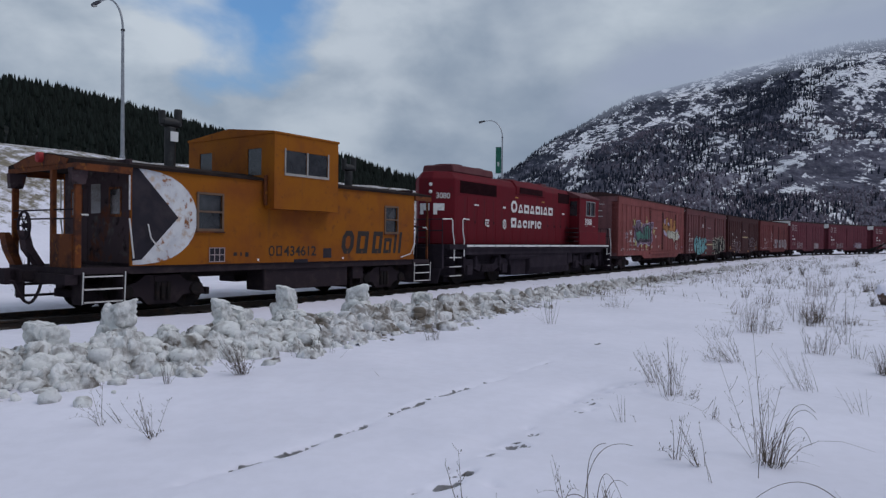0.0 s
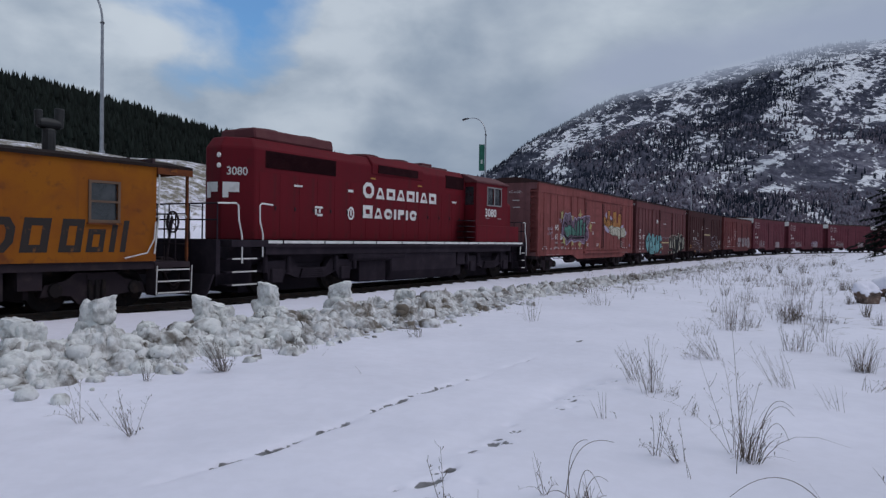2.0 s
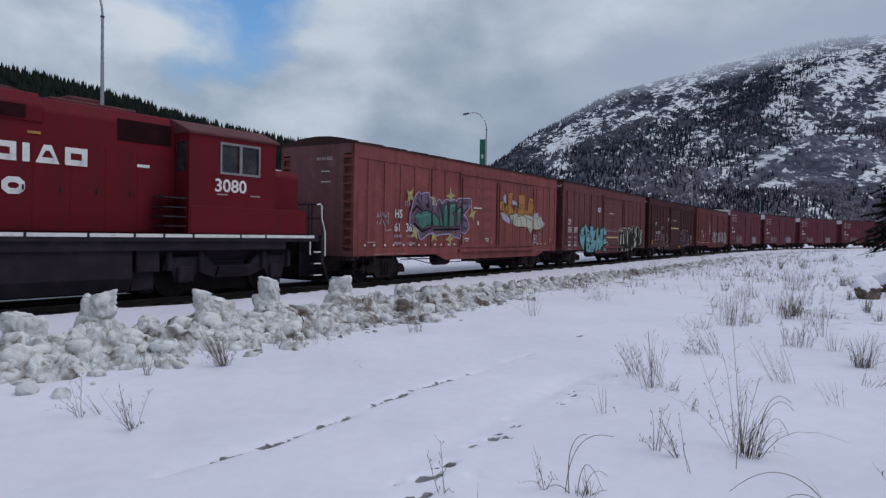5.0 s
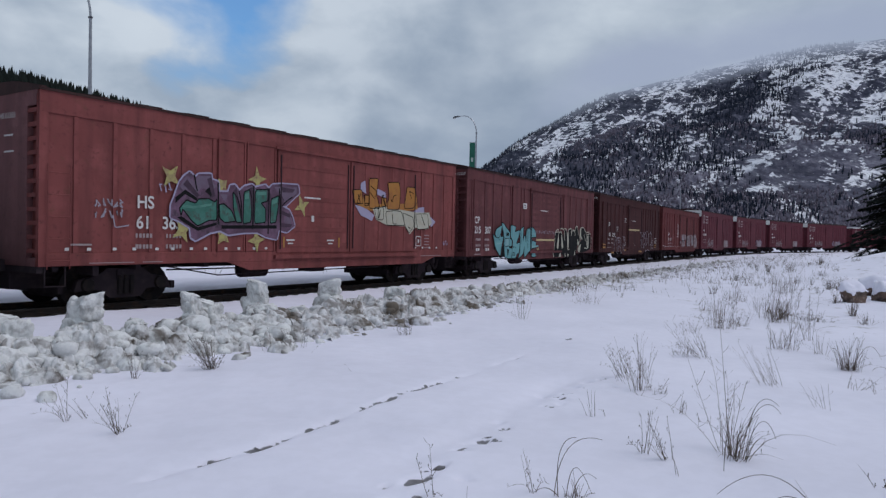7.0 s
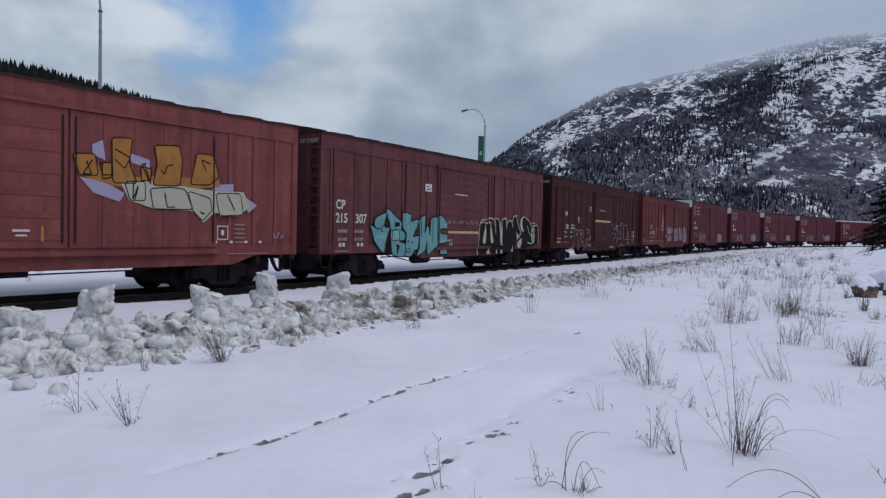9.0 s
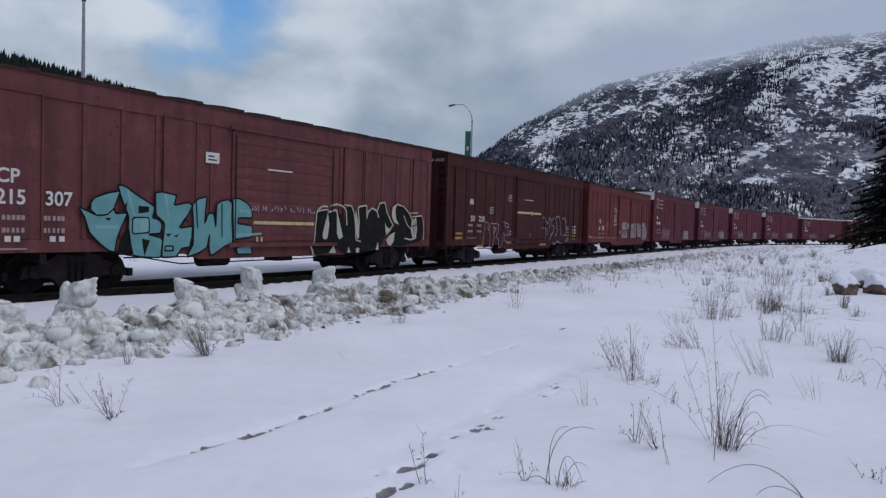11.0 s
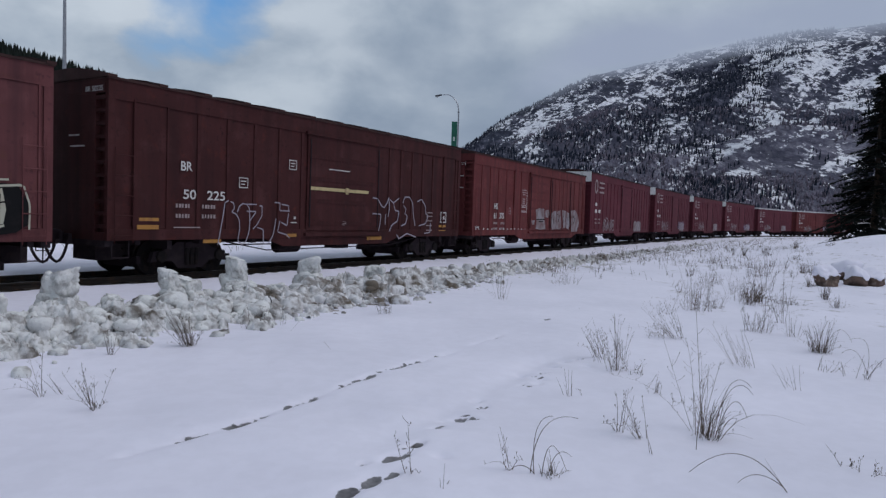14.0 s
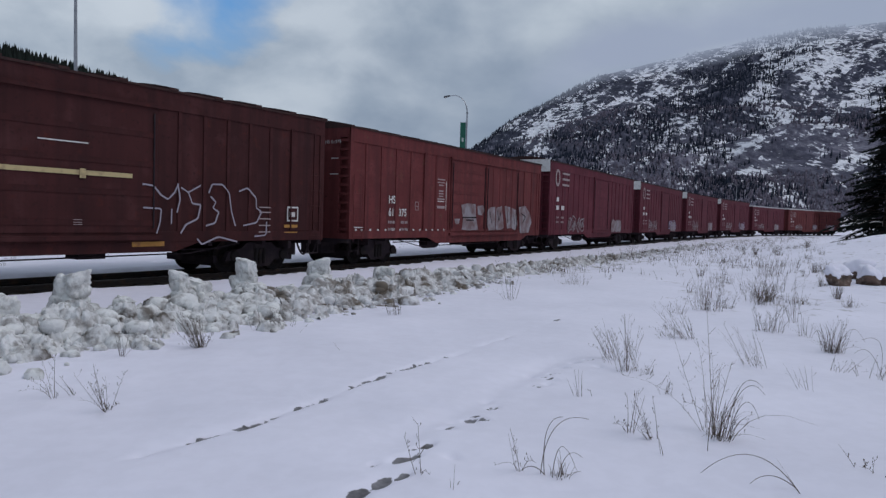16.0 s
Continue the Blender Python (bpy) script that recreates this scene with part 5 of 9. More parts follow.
    painted(car, "graffiti_fill", fill, AMBER, g + 0.0012)
    painted(car, "graffiti_letters", am, AMBER, g, "amber graffiti letters")
    pale = [[(2.55, 2.30), (3.2, 2.36), (4.2, 2.30), (4.9, 2.26), (5.75, 2.28), (5.95, 1.95), (5.6, 1.72), (4.9, 1.78), (4.6, 1.55), (4.3, 1.80), (3.3, 1.82), (2.75, 1.96)]]
    painted(car, "graffiti_fill", pale, CREAM, g + 0.0006)
    cr = [[(2.68, 2.34), (3.15, 2.37), (3.16, 1.99), (2.81, 1.98)], [(3.27, 2.24), (3.76, 2.29), (4.14, 2.27), (4.35, 1.85), (3.78, 1.84), (3.35, 1.83)], [(4.21, 2.24), (4.80, 2.12), (4.88, 1.87), (4.62, 1.61), (4.35, 1.82)], [(4.97, 2.23), (5.70, 2.26), (5.79, 1.78), (5.09, 1.73)]]
    cr = [[(a - 0.04, b - 0.02) for a, b in o] for o in cr]
    painted(car, "graffiti_letters", cr, CREAM, g - 0.002, "cream graffiti letters")
    for o in am + cr:
        wire = Shape()
        cx, cz = sum(q[0] for q in o) / len(o), sum(q[1] for q in o) / len(o)
        stroke(wire, o + o[:1], 0.022, g - 0.004)
        stroke(wire, [(cx + r.uniform(-0.18, 0.18), cz + r.uniform(-0.22, 0.22)) for _ in range(4)], 0.026, g - 0.0045)
        part("graffiti_line", wire, SPRAY_BLACK, car)
    tag = Shape()
    for row, zz in enumerate((2.02, 1.82)):
        px = x(1.12)
        for i in range(5):
            pts = [(px + 0.13 * i + r.uniform(-0.02, 0.10), zz + r.uniform(-0.08, 0.09)) for _ in range(5)]
            stroke(tag, pts, 0.028, y - 0.003)
    stroke(tag, [(x(1.5), 1.78), (x(1.55), 1.55), (x(1.85), 1.60)], 0.025, y - 0.003)
    part("graffiti_tag", tag, PALE_LINE, car)
    small = Shape()
    for a, b, n in ((2.55, 2.42, 3), (14.3, 1.28, 3)):
        for i in range(n):
            stroke(small, [(x(a) + 0.13 * i + r.uniform(0, 0.1), b + r.uniform(-0.1, 0.1)) for _ in range(4)], 0.028, y - 0.003)
    part("graffiti_tag", small, LILAC, car)
    end_marks(car, -7.575, "HS 61365", -0.03, 3.53, ((-0.56, -0.22, 3.20), (-0.60, -0.22, 2.90)))
    return car


def end_marks(car, x, number, y, z, dashes):
    """The small number and dashes on the end that faces forward; y is where the number begins."""
    ob = letters(car, number, 0.0, 0.0, 0.10, STENCIL, 0.0)
    ob.data.transform(Matrix.Translation((x - 0.026, y, z)) @ Matrix.Rotation(-math.pi / 2, 4, "Z") @ Matrix.Diagonal((1.12, 1, 1, 1)))
    for a, b, c in dashes:
        part("stencil", Shape().box(x - 0.028, x - 0.021, a, b, c, c + 0.03), STENCIL, car)


def make_cp_car():
    car = boxcar("boxcar", "plum-brown boxcar with pale blue and black graffiti", PLUM_BROWN, 16.45, 31.2, 0.80, 4.0,
                 posts=[16.55, 18.41, 19.24, 20.06, 21.55, 26.25, 27.45, 28.3, 29.1, 29.9], door=(22.15, 25.95), door_ribs=10, lap=0.015, ends=(-0.36, -0.06), leaves=((16.66, 17.54), (20.24, 21.07), (26.42, 27.26), (30.05, 30.85)))
    x = lambda u: u - 23.825
    y = -HALF - 0.008
    letters(car, "CP", x(16.74), 2.03, 0.24, STENCIL, y, "reporting_mark")
    letters(car, "215", x(16.74), 1.66, 0.25, STENCIL, y)
    letters(car, "307", x(17.62), 1.66, 0.25, STENCIL, y)
    stencils(car, x(16.85), 1.38, 5)
    bars(car, [(x(a), x(a) + 0.11, 1.0, 1.10) for a in (16.9, 17.06, 17.72, 17.9)], STENCIL, y)
    bars(car, [(x(16.7), x(17.3), 0.86, 0.89)], FAINT, y)
    sh = Shape()
    sh.box(x(21.35), x(21.75), y - 0.002, y, 2.74, 2.98)
    part("notice_plate", sh, STENCIL, car)
    bars(car, [(x(21.42), x(21.68), 2.80, 2.83), (x(21.42), x(21.6), 2.88, 2.91)], SPRAY_BLACK, y - 0.004)
    bars(car, [(x(23.3), x(24.2), 2.72, 2.755)], STENCIL, FACE)
    bars(car, [(x(22.85), x(25.1), 1.40, 1.48)], PALE_YELLOW, FACE - 0.002, "yellow_bar")
    bars(car, [(x(22.95), x(23.02), 0.98, 1.1), (x(23.1), x(23.17), 0.98, 1.1)], PALE_YELLOW, FACE)
    r = random.Random(21)
    g = FACE - 0.004
    # pale blue angular letters
    cells = [[(-5.56, 1.65), (-5.16, 1.50), (-5.31, 1.60), (-5.31, 1.75), (-5.22, 1.84), (-4.96, 1.94), (-4.66, 2.0), (-4.81, 1.64), (-4.76, 1.55), (-4.49, 1.57), (-4.62, 1.31), (-4.72, 1.09), (-4.78, 0.78), (-4.94, 0.84), (-5.16, 1.0), (-5.33, 1.17), (-5.43, 1.45)],
             [(-4.72, 2.10), (-4.62, 2.11), (-4.49, 2.06), (-4.31, 1.95), (-3.84, 1.72), (-3.89, 1.48), (-3.70, 1.46), (-3.65, 1.32), (-3.69, 1.16), (-4.0, 1.15), (-3.63, 1.06), (-3.67, 0.66), (-4.13, 0.68), (-4.35, 0.72), (-4.42, 0.97), (-4.47, 1.29), (-4.46, 1.48), (-4.63, 1.84)],
             [(-3.83, 2.0), (-3.69, 2.03), (-3.28, 1.98), (-3.35, 1.76), (-2.97, 1.84), (-2.85, 1.78), (-2.95, 1.60), (-3.19, 1.28), (-2.84, 1.33), (-2.85, 1.09), (-2.91, 0.87), (-3.12, 0.85), (-3.27, 0.67), (-3.65, 0.66), (-3.63, 0.97), (-3.58, 1.38), (-3.81, 1.55)],
             [(-2.86, 1.80), (-2.68, 1.93), (-2.45, 1.99), (-2.49, 1.54), (-2.50, 1.39), (-2.38, 1.62), (-2.25, 1.63), (-2.17, 1.29), (-2.15, 1.83), (-2.02, 1.91), (-1.79, 1.95), (-1.68, 1.87), (-1.69, 1.55), (-1.64, 0.96), (-1.89, 0.88), (-2.29, 0.67), (-2.36, 0.84), (-2.35, 1.16), (-2.42, 0.86), (-2.65, 0.74), (-2.99, 0.65), (-2.81, 0.94), (-2.81, 1.34)],
             [(-1.67, 1.98), (-1.45, 1.99), (-1.16, 1.87), (-1.04, 1.71), (-1.02, 1.55), (-1.48, 1.54), (-1.51, 1.41), (-1.01, 1.36), (-1.02, 1.09), (-1.61, 1.04)],
             [(-1.53, 0.85), (-1.06, 0.90), (-1.01, 0.69), (-1.49, 0.69)]]
    painted(car, "graffiti_letters", cells, SKY_BLUE, g, "pale blue angular graffiti")
    for o in cells:
        sh = Shape()
        stroke(sh, o + o[:1], 0.035, g - 0.002)
        part("graffiti_line", sh, SPRAY_BLACK, car)
    counters = [[(-4.62, 1.60), (-4.50, 1.82), (-4.52, 1.60)], [(-4.72, 0.76), (-4.60, 1.15), (-4.50, 1.24), (-4.42, 0.74)], [(-4.24, 1.72), (-3.98, 1.71), (-3.98, 1.60), (-4.24, 1.56)], [(-5.0, 1.46), (-4.86, 1.46), (-4.92, 1.40)],
                [(-4.08, 0.70), (-4.15, 1.06), (-3.95, 1.02)], [(-3.55, 1.16), (-3.41, 1.16), (-3.49, 1.09)], [(-3.34, 1.12), (-3.19, 1.15), (-3.28, 1.08)]]
    painted(car, "graffiti_counter", counters, SPRAY_BLACK, g - 0.003)
    painted(car, "graffiti_highlight", [[(-4.37, 1.48), (-3.98, 1.49), (-3.97, 1.18), (-4.38, 1.15)]], PALE_BLUE, g - 0.003)
    painted(car, "graffiti_highlight", [[(-4.52, 2.04), (-4.47, 2.02), (-4.30, 1.50), (-4.38, 1.52)], [(-3.62, 2.0), (-3.55, 2.0), (-3.46, 1.50), (-3.52, 1.52)], [(-5.2, 1.30), (-4.68, 1.32), (-4.70, 1.26), (-5.2, 1.24)], [(-1.45, 1.74), (-1.08, 1.72), (-1.06, 1.66), (-1.45, 1.68)], [(-1.6, 1.16), (-0.7, 1.20), (-0.7, 1.15), (-1.6, 1.10)]], PALE_BLUE, g - 0.0035)
    for pts in ([(-5.16, 1.50), (-4.95, 1.52), (-4.81, 1.64)], [(-4.37, 1.48), (-3.98, 1.49), (-3.97, 1.18), (-4.38, 1.15), (-4.37, 1.48)], [(-3.57, 0.90), (-3.36, 0.90), (-3.36, 0.80), (-3.57, 0.80), (-3.57, 0.90)], [(-3.20, 1.30), (-3.05, 1.50), (-2.98, 1.42)],
                [(-3.9, 1.52), (-3.6, 1.36)], [(-2.75, 1.85), (-2.70, 1.3)], [(-1.66, 1.9), (-1.62, 1.0)], [(-2.0, 1.85), (-1.98, 1.1)]):
        ln = Shape()
        stroke(ln, pts, 0.03, g - 0.005)
        part("graffiti_line", ln, SPRAY_BLACK, car)
    # black letters with cream edges: three joined bodies, then their counters and outlines
    u_w = [(1.33, 1.82), (1.87, 1.88), (2.23, 1.86), (2.5, 1.76), (2.72, 1.58), (2.67, 1.96), (2.97, 2.02), (3.07, 1.73), (3.22, 1.38), (3.3, 1.0), (3.27, 0.72), (2.65, 0.69), (2.25, 0.86), (2.15, 0.9), (1.93, 0.71), (1.3, 0.68), (1.16, 0.87), (1.31, 1.02)]
    n_m = [(3.23, 2.0), (3.62, 2.07), (3.66, 1.9), (3.83, 1.98), (4.05, 1.98), (4.17, 1.91), (4.28, 2.14), (4.57, 2.17), (4.7, 1.93), (4.92, 1.68), (5.05, 1.59), (4.88, 1.4), (4.63, 1.21), (4.52, 0.96), (4.27, 0.78), (3.84, 0.73), (3.31, 0.72), (3.28, 1.0), (3.2, 1.38)]
    s_l = [(5.02, 1.99), (5.3, 2.13), (5.59, 2.11), (5.85, 1.99), (6.14, 1.74), (6.14, 1.87), (6.67, 1.85), (6.86, 1.55), (6.87, 1.16), (6.65, 1.01), (5.98, 0.92), (5.52, 0.86), (4.81, 0.87), (4.72, 1.02), (4.89, 1.27), (5.19, 1.49), (5.41, 1.53), (5.14, 1.71)]
    low = lambda rows: [[(a - 0.02, b - 0.045) for a, b in o] for o in rows]
    painted(car, "graffiti_letters", low([u_w, n_m, s_l]), SPRAY_BLACK, g, "black graffiti letters with cream edges")
    cut = [[(1.86, 1.8), (1.93, 1.5), (1.87, 1.12), (1.78, 1.07), (1.66, 1.12), (1.66, 1.26), (1.77, 1.57)], [(2.25, 1.75), (2.39, 1.51), (2.52, 1.16), (2.45, 1.09), (2.35, 1.1), (2.28, 1.23), (2.26, 1.51)],
           [(2.15, 0.92), (2.25, 0.7), (1.93, 0.71)], [(2.82, 0.88), (2.91, 0.7), (2.77, 0.7)]]
    cut += [[(3.12, 1.91), (3.19, 1.78), (3.26, 1.45), (3.32, 1.16), (3.23, 1.06), (3.15, 1.31), (3.09, 1.66)], [(3.18, 0.83), (3.34, 0.83), (3.31, 0.69), (3.18, 0.7)], [(4.27, 1.0), (4.32, 0.77), (4.15, 0.76)],
            [(4.63, 1.58), (4.76, 1.39), (4.93, 1.37), (4.74, 1.21), (4.65, 1.32)]]
    cut += [[(5.23, 2.14), (5.17, 1.95), (5.22, 1.71), (5.41, 1.54), (5.14, 1.59), (4.98, 1.77), (4.98, 1.96), (5.08, 2.09)], [(5.17, 1.3), (5.11, 1.01), (4.96, 0.88), (4.79, 0.91), (4.7, 1.07), (4.89, 1.21)],
            [(6.14, 1.67), (6.4, 1.78), (6.47, 1.41), (6.42, 1.16), (6.21, 1.13), (6.11, 1.33)]]
    painted(car, "graffiti_fill", low(cut), CREAM, g - 0.002)
    edges = [[(1.15, 0.89), (1.31, 0.99), (1.35, 1.43), (1.39, 1.83), (1.84, 1.89), (1.89, 1.82)], [(1.47, 1.89), (1.62, 1.97), (1.83, 1.97)], [(1.88, 1.82), (2.22, 1.89), (2.29, 1.75), (2.52, 1.16)],
             [(1.99, 1.99), (2.23, 2.05), (2.5, 2.01), (2.67, 1.91), (2.72, 1.49)], [(2.6, 2.04), (2.92, 2.03), (3.03, 1.86), (3.13, 1.45), (3.15, 1.06), (3.38, 1.02)], [(1.18, 0.89), (1.27, 0.7)]]
    edges += [[(3.28, 1.24), (3.29, 1.6), (3.23, 2.01), (3.65, 2.07), (3.68, 1.68), (3.72, 1.88), (3.93, 2.0), (4.17, 1.93), (4.27, 1.75)], [(4.21, 1.96), (4.32, 2.16), (4.59, 2.19), (4.7, 1.92), (4.96, 1.61), (5.07, 1.52)],
              [(5.07, 1.52), (4.86, 1.36), (4.67, 1.47)]]
    edges += [[(5.02, 2.05), (5.26, 2.16), (5.59, 2.12), (5.9, 1.96), (6.21, 1.67)], [(6.04, 1.91), (6.5, 1.93)], [(6.19, 1.8), (6.77, 1.85), (6.89, 1.5), (6.88, 1.08)], [(5.76, 1.11), (6.09, 1.06), (6.42, 1.13)],
              [(5.67, 1.82), (5.86, 1.54), (6.15, 1.38)]]
    for pts in low(edges):
        sh = Shape()
        stroke(sh, pts, r.uniform(0.032, 0.055), g - 0.003)
        part("graffiti_edge", sh, CREAM, car)
    sh = Shape()
    for a in (6.22, 6.32):
        stroke(sh, [(a, 1.2), (a + 0.02, 1.62)], 0.03, g - 0.004)
    stroke(sh, [(6.14, 1.45), (6.44, 1.5)], 0.03, g - 0.004)
    part("graffiti_line", sh, SPRAY_BLACK, car)
    tag = Shape()
    for i in range(22):
        q = x(22.75) + 0.115 * i
        if i % 6 != 5:
            stroke(tag, [(q + r.uniform(0, 0.08), 1.78 + r.uniform(-0.07, 0.08)) for _ in range(4)], 0.022, g - 0.002)
    part("graffiti_tag", tag, PALE_LINE, car)
    end_marks(car, -7.735, "CP 215307", -0.72, 3.74, ((-0.60, -0.24, 3.05), (-0.66, -0.20, 2.78)))
    return car


def outline_letters(car, x0, x1, z0, z1, n, seed, mat, w=0.035, y=None):
    """Hollow, leaning spray-painted shapes drawn in line."""
    r = random.Random(seed)
    step = (x1 - x0) / n
    y = FACE - 0.004 if y is None else y
    for i in range(n):
        a, lean = x0 + step * i, r.uniform(-0.12, 0.3) * step
        o = [(u + lean * (v - z0) / (z1 - z0), v) for u, v in blob(a + step / 2, (z0 + z1) / 2, step * 0.95, (z1 - z0) * r.uniform(0.85, 1.1), r, 9, 0.42, 0.6)]
        marks = [o[r.randint(0, 2):] + o[:1], [(a + step * (0.3 + 0.13 * k) + r.uniform(-0.1, 0.1) * step + lean * 0.5, z0 + (z1 - z0) * (0.25 + 0.5 * (k % 2)) + r.uniform(-0.08, 0.08)) for k in range(4)]]
        for pts in marks:
            sh = Shape()
            stroke(sh, pts, w, y)
            part("graffiti_line", sh, mat, car)


def make_br_car():
    car = boxcar("boxcar", "dark brown boxcar with yellow bar and outlined graffiti", DARK_BROWN, 32.78, 47.45, 0.80, 4.0,
                 ends=(-0.43, 0.0), leaves=((32.98, 33.78), (46.15, 47.0)), posts=[34.7, 35.6, 36.5, 37.4, 38.3, 42.6, 43.3, 44.0, 44.7, 45.4], door=(38.5, 42.0), door_ribs=5, lap=0.02)
    x = lambda u: u - 40.115
    y = -HALF - 0.008
    letters(car, "BR", x(34.16), 2.31, 0.20, STENCIL, y, "reporting_mark")
    letters(car, "50", x(34.24), 1.70, 0.20, STENCIL, y, wide=1.35)
    letters(car, "225", x(34.94), 1.70, 0.20, STENCIL, y, wide=1.35)
    stencils(car, x(34.05), 1.50, 8)
    bars(car, [(x(34.0), x(34.75), 1.06, 1.085)], FAINT, y)
    for c, s in ((37.75, 2.58), (35.95, 2.02)):
        sh = Shape()
        for a, b, p, q in ((0, 0.3, 0, 0.02), (0, 0.3, 0.23, 0.25), (0, 0.02, 0, 0.25), (0.28, 0.3, 0, 0.25), (0.06, 0.24, 0.15, 0.175), (0.06, 0.2, 0.08, 0.10)):
            sh.box(x(c) + a, x(c) + b, y - 0.002, y, s + p, s + q)
        part("stencil", sh, STENCIL, car)
    bars(car, [(x(38.62), x(41.38), 2.10, 2.19)], PALE_YELLOW, FACE - 0.004, "yellow_bar")
    bars(car, [(x(39.4), x(40.4), 2.69, 2.715)], STENCIL, FACE)
    part("bar_latch", Shape().box(x(40.22), x(40.34), FACE - 0.02, FACE - 0.005, 2.04, 2.22), PALE_YELLOW, car)
    bars(car, [(x(40.10), x(40.28), z, z + 0.012) for z in (1.16, 1.20, 1.25)], FAINT, FACE)
    bars(car, [(x(37.98), x(38.06), 1.30, 1.37), (x(37.86), x(38.1), 1.20, 1.225)], STENCIL, y)
    bars(car, [(x(33.1), x(33.6), 1.20, 1.27), (x(33.05), x(33.6), 1.03, 1.12), (x(34.85), x(35.4), 0.72, 0.80), (x(37.7), x(38.1), 0.84, 0.92), (x(45.9), x(46.4), 1.12, 1.2), (x(45.9), x(46.4), 0.99, 1.02), (x(41.4), x(42.2), 0.72, 0.82)], YELLOW_MARK, y - 0.004, "warning_mark")
    bars(car, [(x(45.0), x(45.4), z, z + 0.03) for z in (1.0, 1.16, 1.32, 1.48, 1.6)], FAINT, y)
    sh = Shape()
    for a, b, p, q in ((0, 0.42, 0, 0.04), (0, 0.42, 0.34, 0.38), (0, 0.04, 0, 0.38), (0.38, 0.42, 0, 0.38), (0.1, 0.3, 0.12, 0.24)):
        sh.box(x(46.0) + a, x(46.0) + b, y - 0.002, y, 1.28 + p, 1.28 + q)
    part("stencil", sh, STENCIL, car)
    first = [[(-4.84, 0.68), (-4.77, 0.98), (-4.68, 1.40), (-4.64, 1.65), (-4.53, 1.70)], [(-4.45, 1.68), (-4.36, 1.65), (-4.33, 1.53), (-4.41, 1.44), (-4.26, 1.39), (-4.16, 1.25), (-4.14, 1.04), (-4.20, 0.77), (-4.06, 0.66), (-3.92, 0.75), (-3.82, 0.99), (-3.80, 1.20), (-3.82, 1.53), (-3.91, 1.63), (-4.05, 1.65), (-4.17, 1.58), (-4.23, 1.45)],
             [(-4.03, 1.64), (-3.59, 1.64)], [(-3.46, 1.61), (-3.38, 1.61), (-3.38, 1.37), (-3.55, 1.15), (-3.68, 1.05)], [(-3.53, 1.08), (-3.32, 1.03), (-3.31, 0.67), (-3.11, 0.69), (-2.95, 0.90), (-2.86, 1.29)], [(-3.90, 1.47), (-3.58, 1.47), (-3.81, 1.23)],
             [(-2.91, 1.71), (-2.72, 1.71), (-2.72, 1.51), (-2.35, 1.51)], [(-2.64, 1.67), (-2.38, 1.65), (-2.38, 1.51)], [(-2.38, 1.44), (-2.43, 1.13), (-2.64, 1.21)], [(-2.71, 1.24), (-2.79, 0.97), (-2.45, 0.90), (-2.33, 0.82)]]
    second = [[(1.52, 2.0), (1.78, 1.98), (1.97, 1.79), (2.15, 1.71), (2.32, 1.86), (2.41, 2.04)], [(1.54, 1.52), (1.98, 1.51), (1.95, 1.22), (1.87, 1.0)], [(2.25, 1.50), (2.24, 1.21)], [(2.41, 2.01), (2.47, 1.72), (2.39, 1.45)], [(2.50, 1.97), (2.69, 1.88), (3.02, 2.04)],
              [(2.69, 1.88), (2.80, 1.64), (3.04, 1.62), (2.96, 1.31), (2.63, 1.18), (2.50, 1.0)]]
    third = [[(3.27, 1.90), (3.36, 2.09), (3.67, 2.10), (3.88, 1.92), (3.96, 1.48), (4.08, 1.17)], [(3.33, 1.81), (3.48, 1.69), (3.39, 1.56), (3.57, 1.47), (3.46, 1.22), (3.21, 1.16)], [(4.20, 1.97), (4.46, 2.06), (4.75, 1.83), (4.76, 1.60), (4.94, 1.50), (4.78, 1.24), (4.35, 1.17)]]
    under = [[(2.96, 0.86), (3.08, 0.74), (3.57, 0.91), (4.14, 0.79)], [(4.73, 0.91), (5.11, 0.94), (5.12, 1.25)]]
    for pts in first + second + third + under:
        sh = Shape()
        stroke(sh, pts, 0.028 if pts[0][0] < 0 else 0.036, FACE - 0.004)
        part("graffiti_line", sh, PALE_LINE, car)
    end_marks(car, -7.765, "BR 50225", -0.74, 3.74, ((-0.53, -0.14, 2.88), (-0.73, -0.20, 2.66)))
    return car


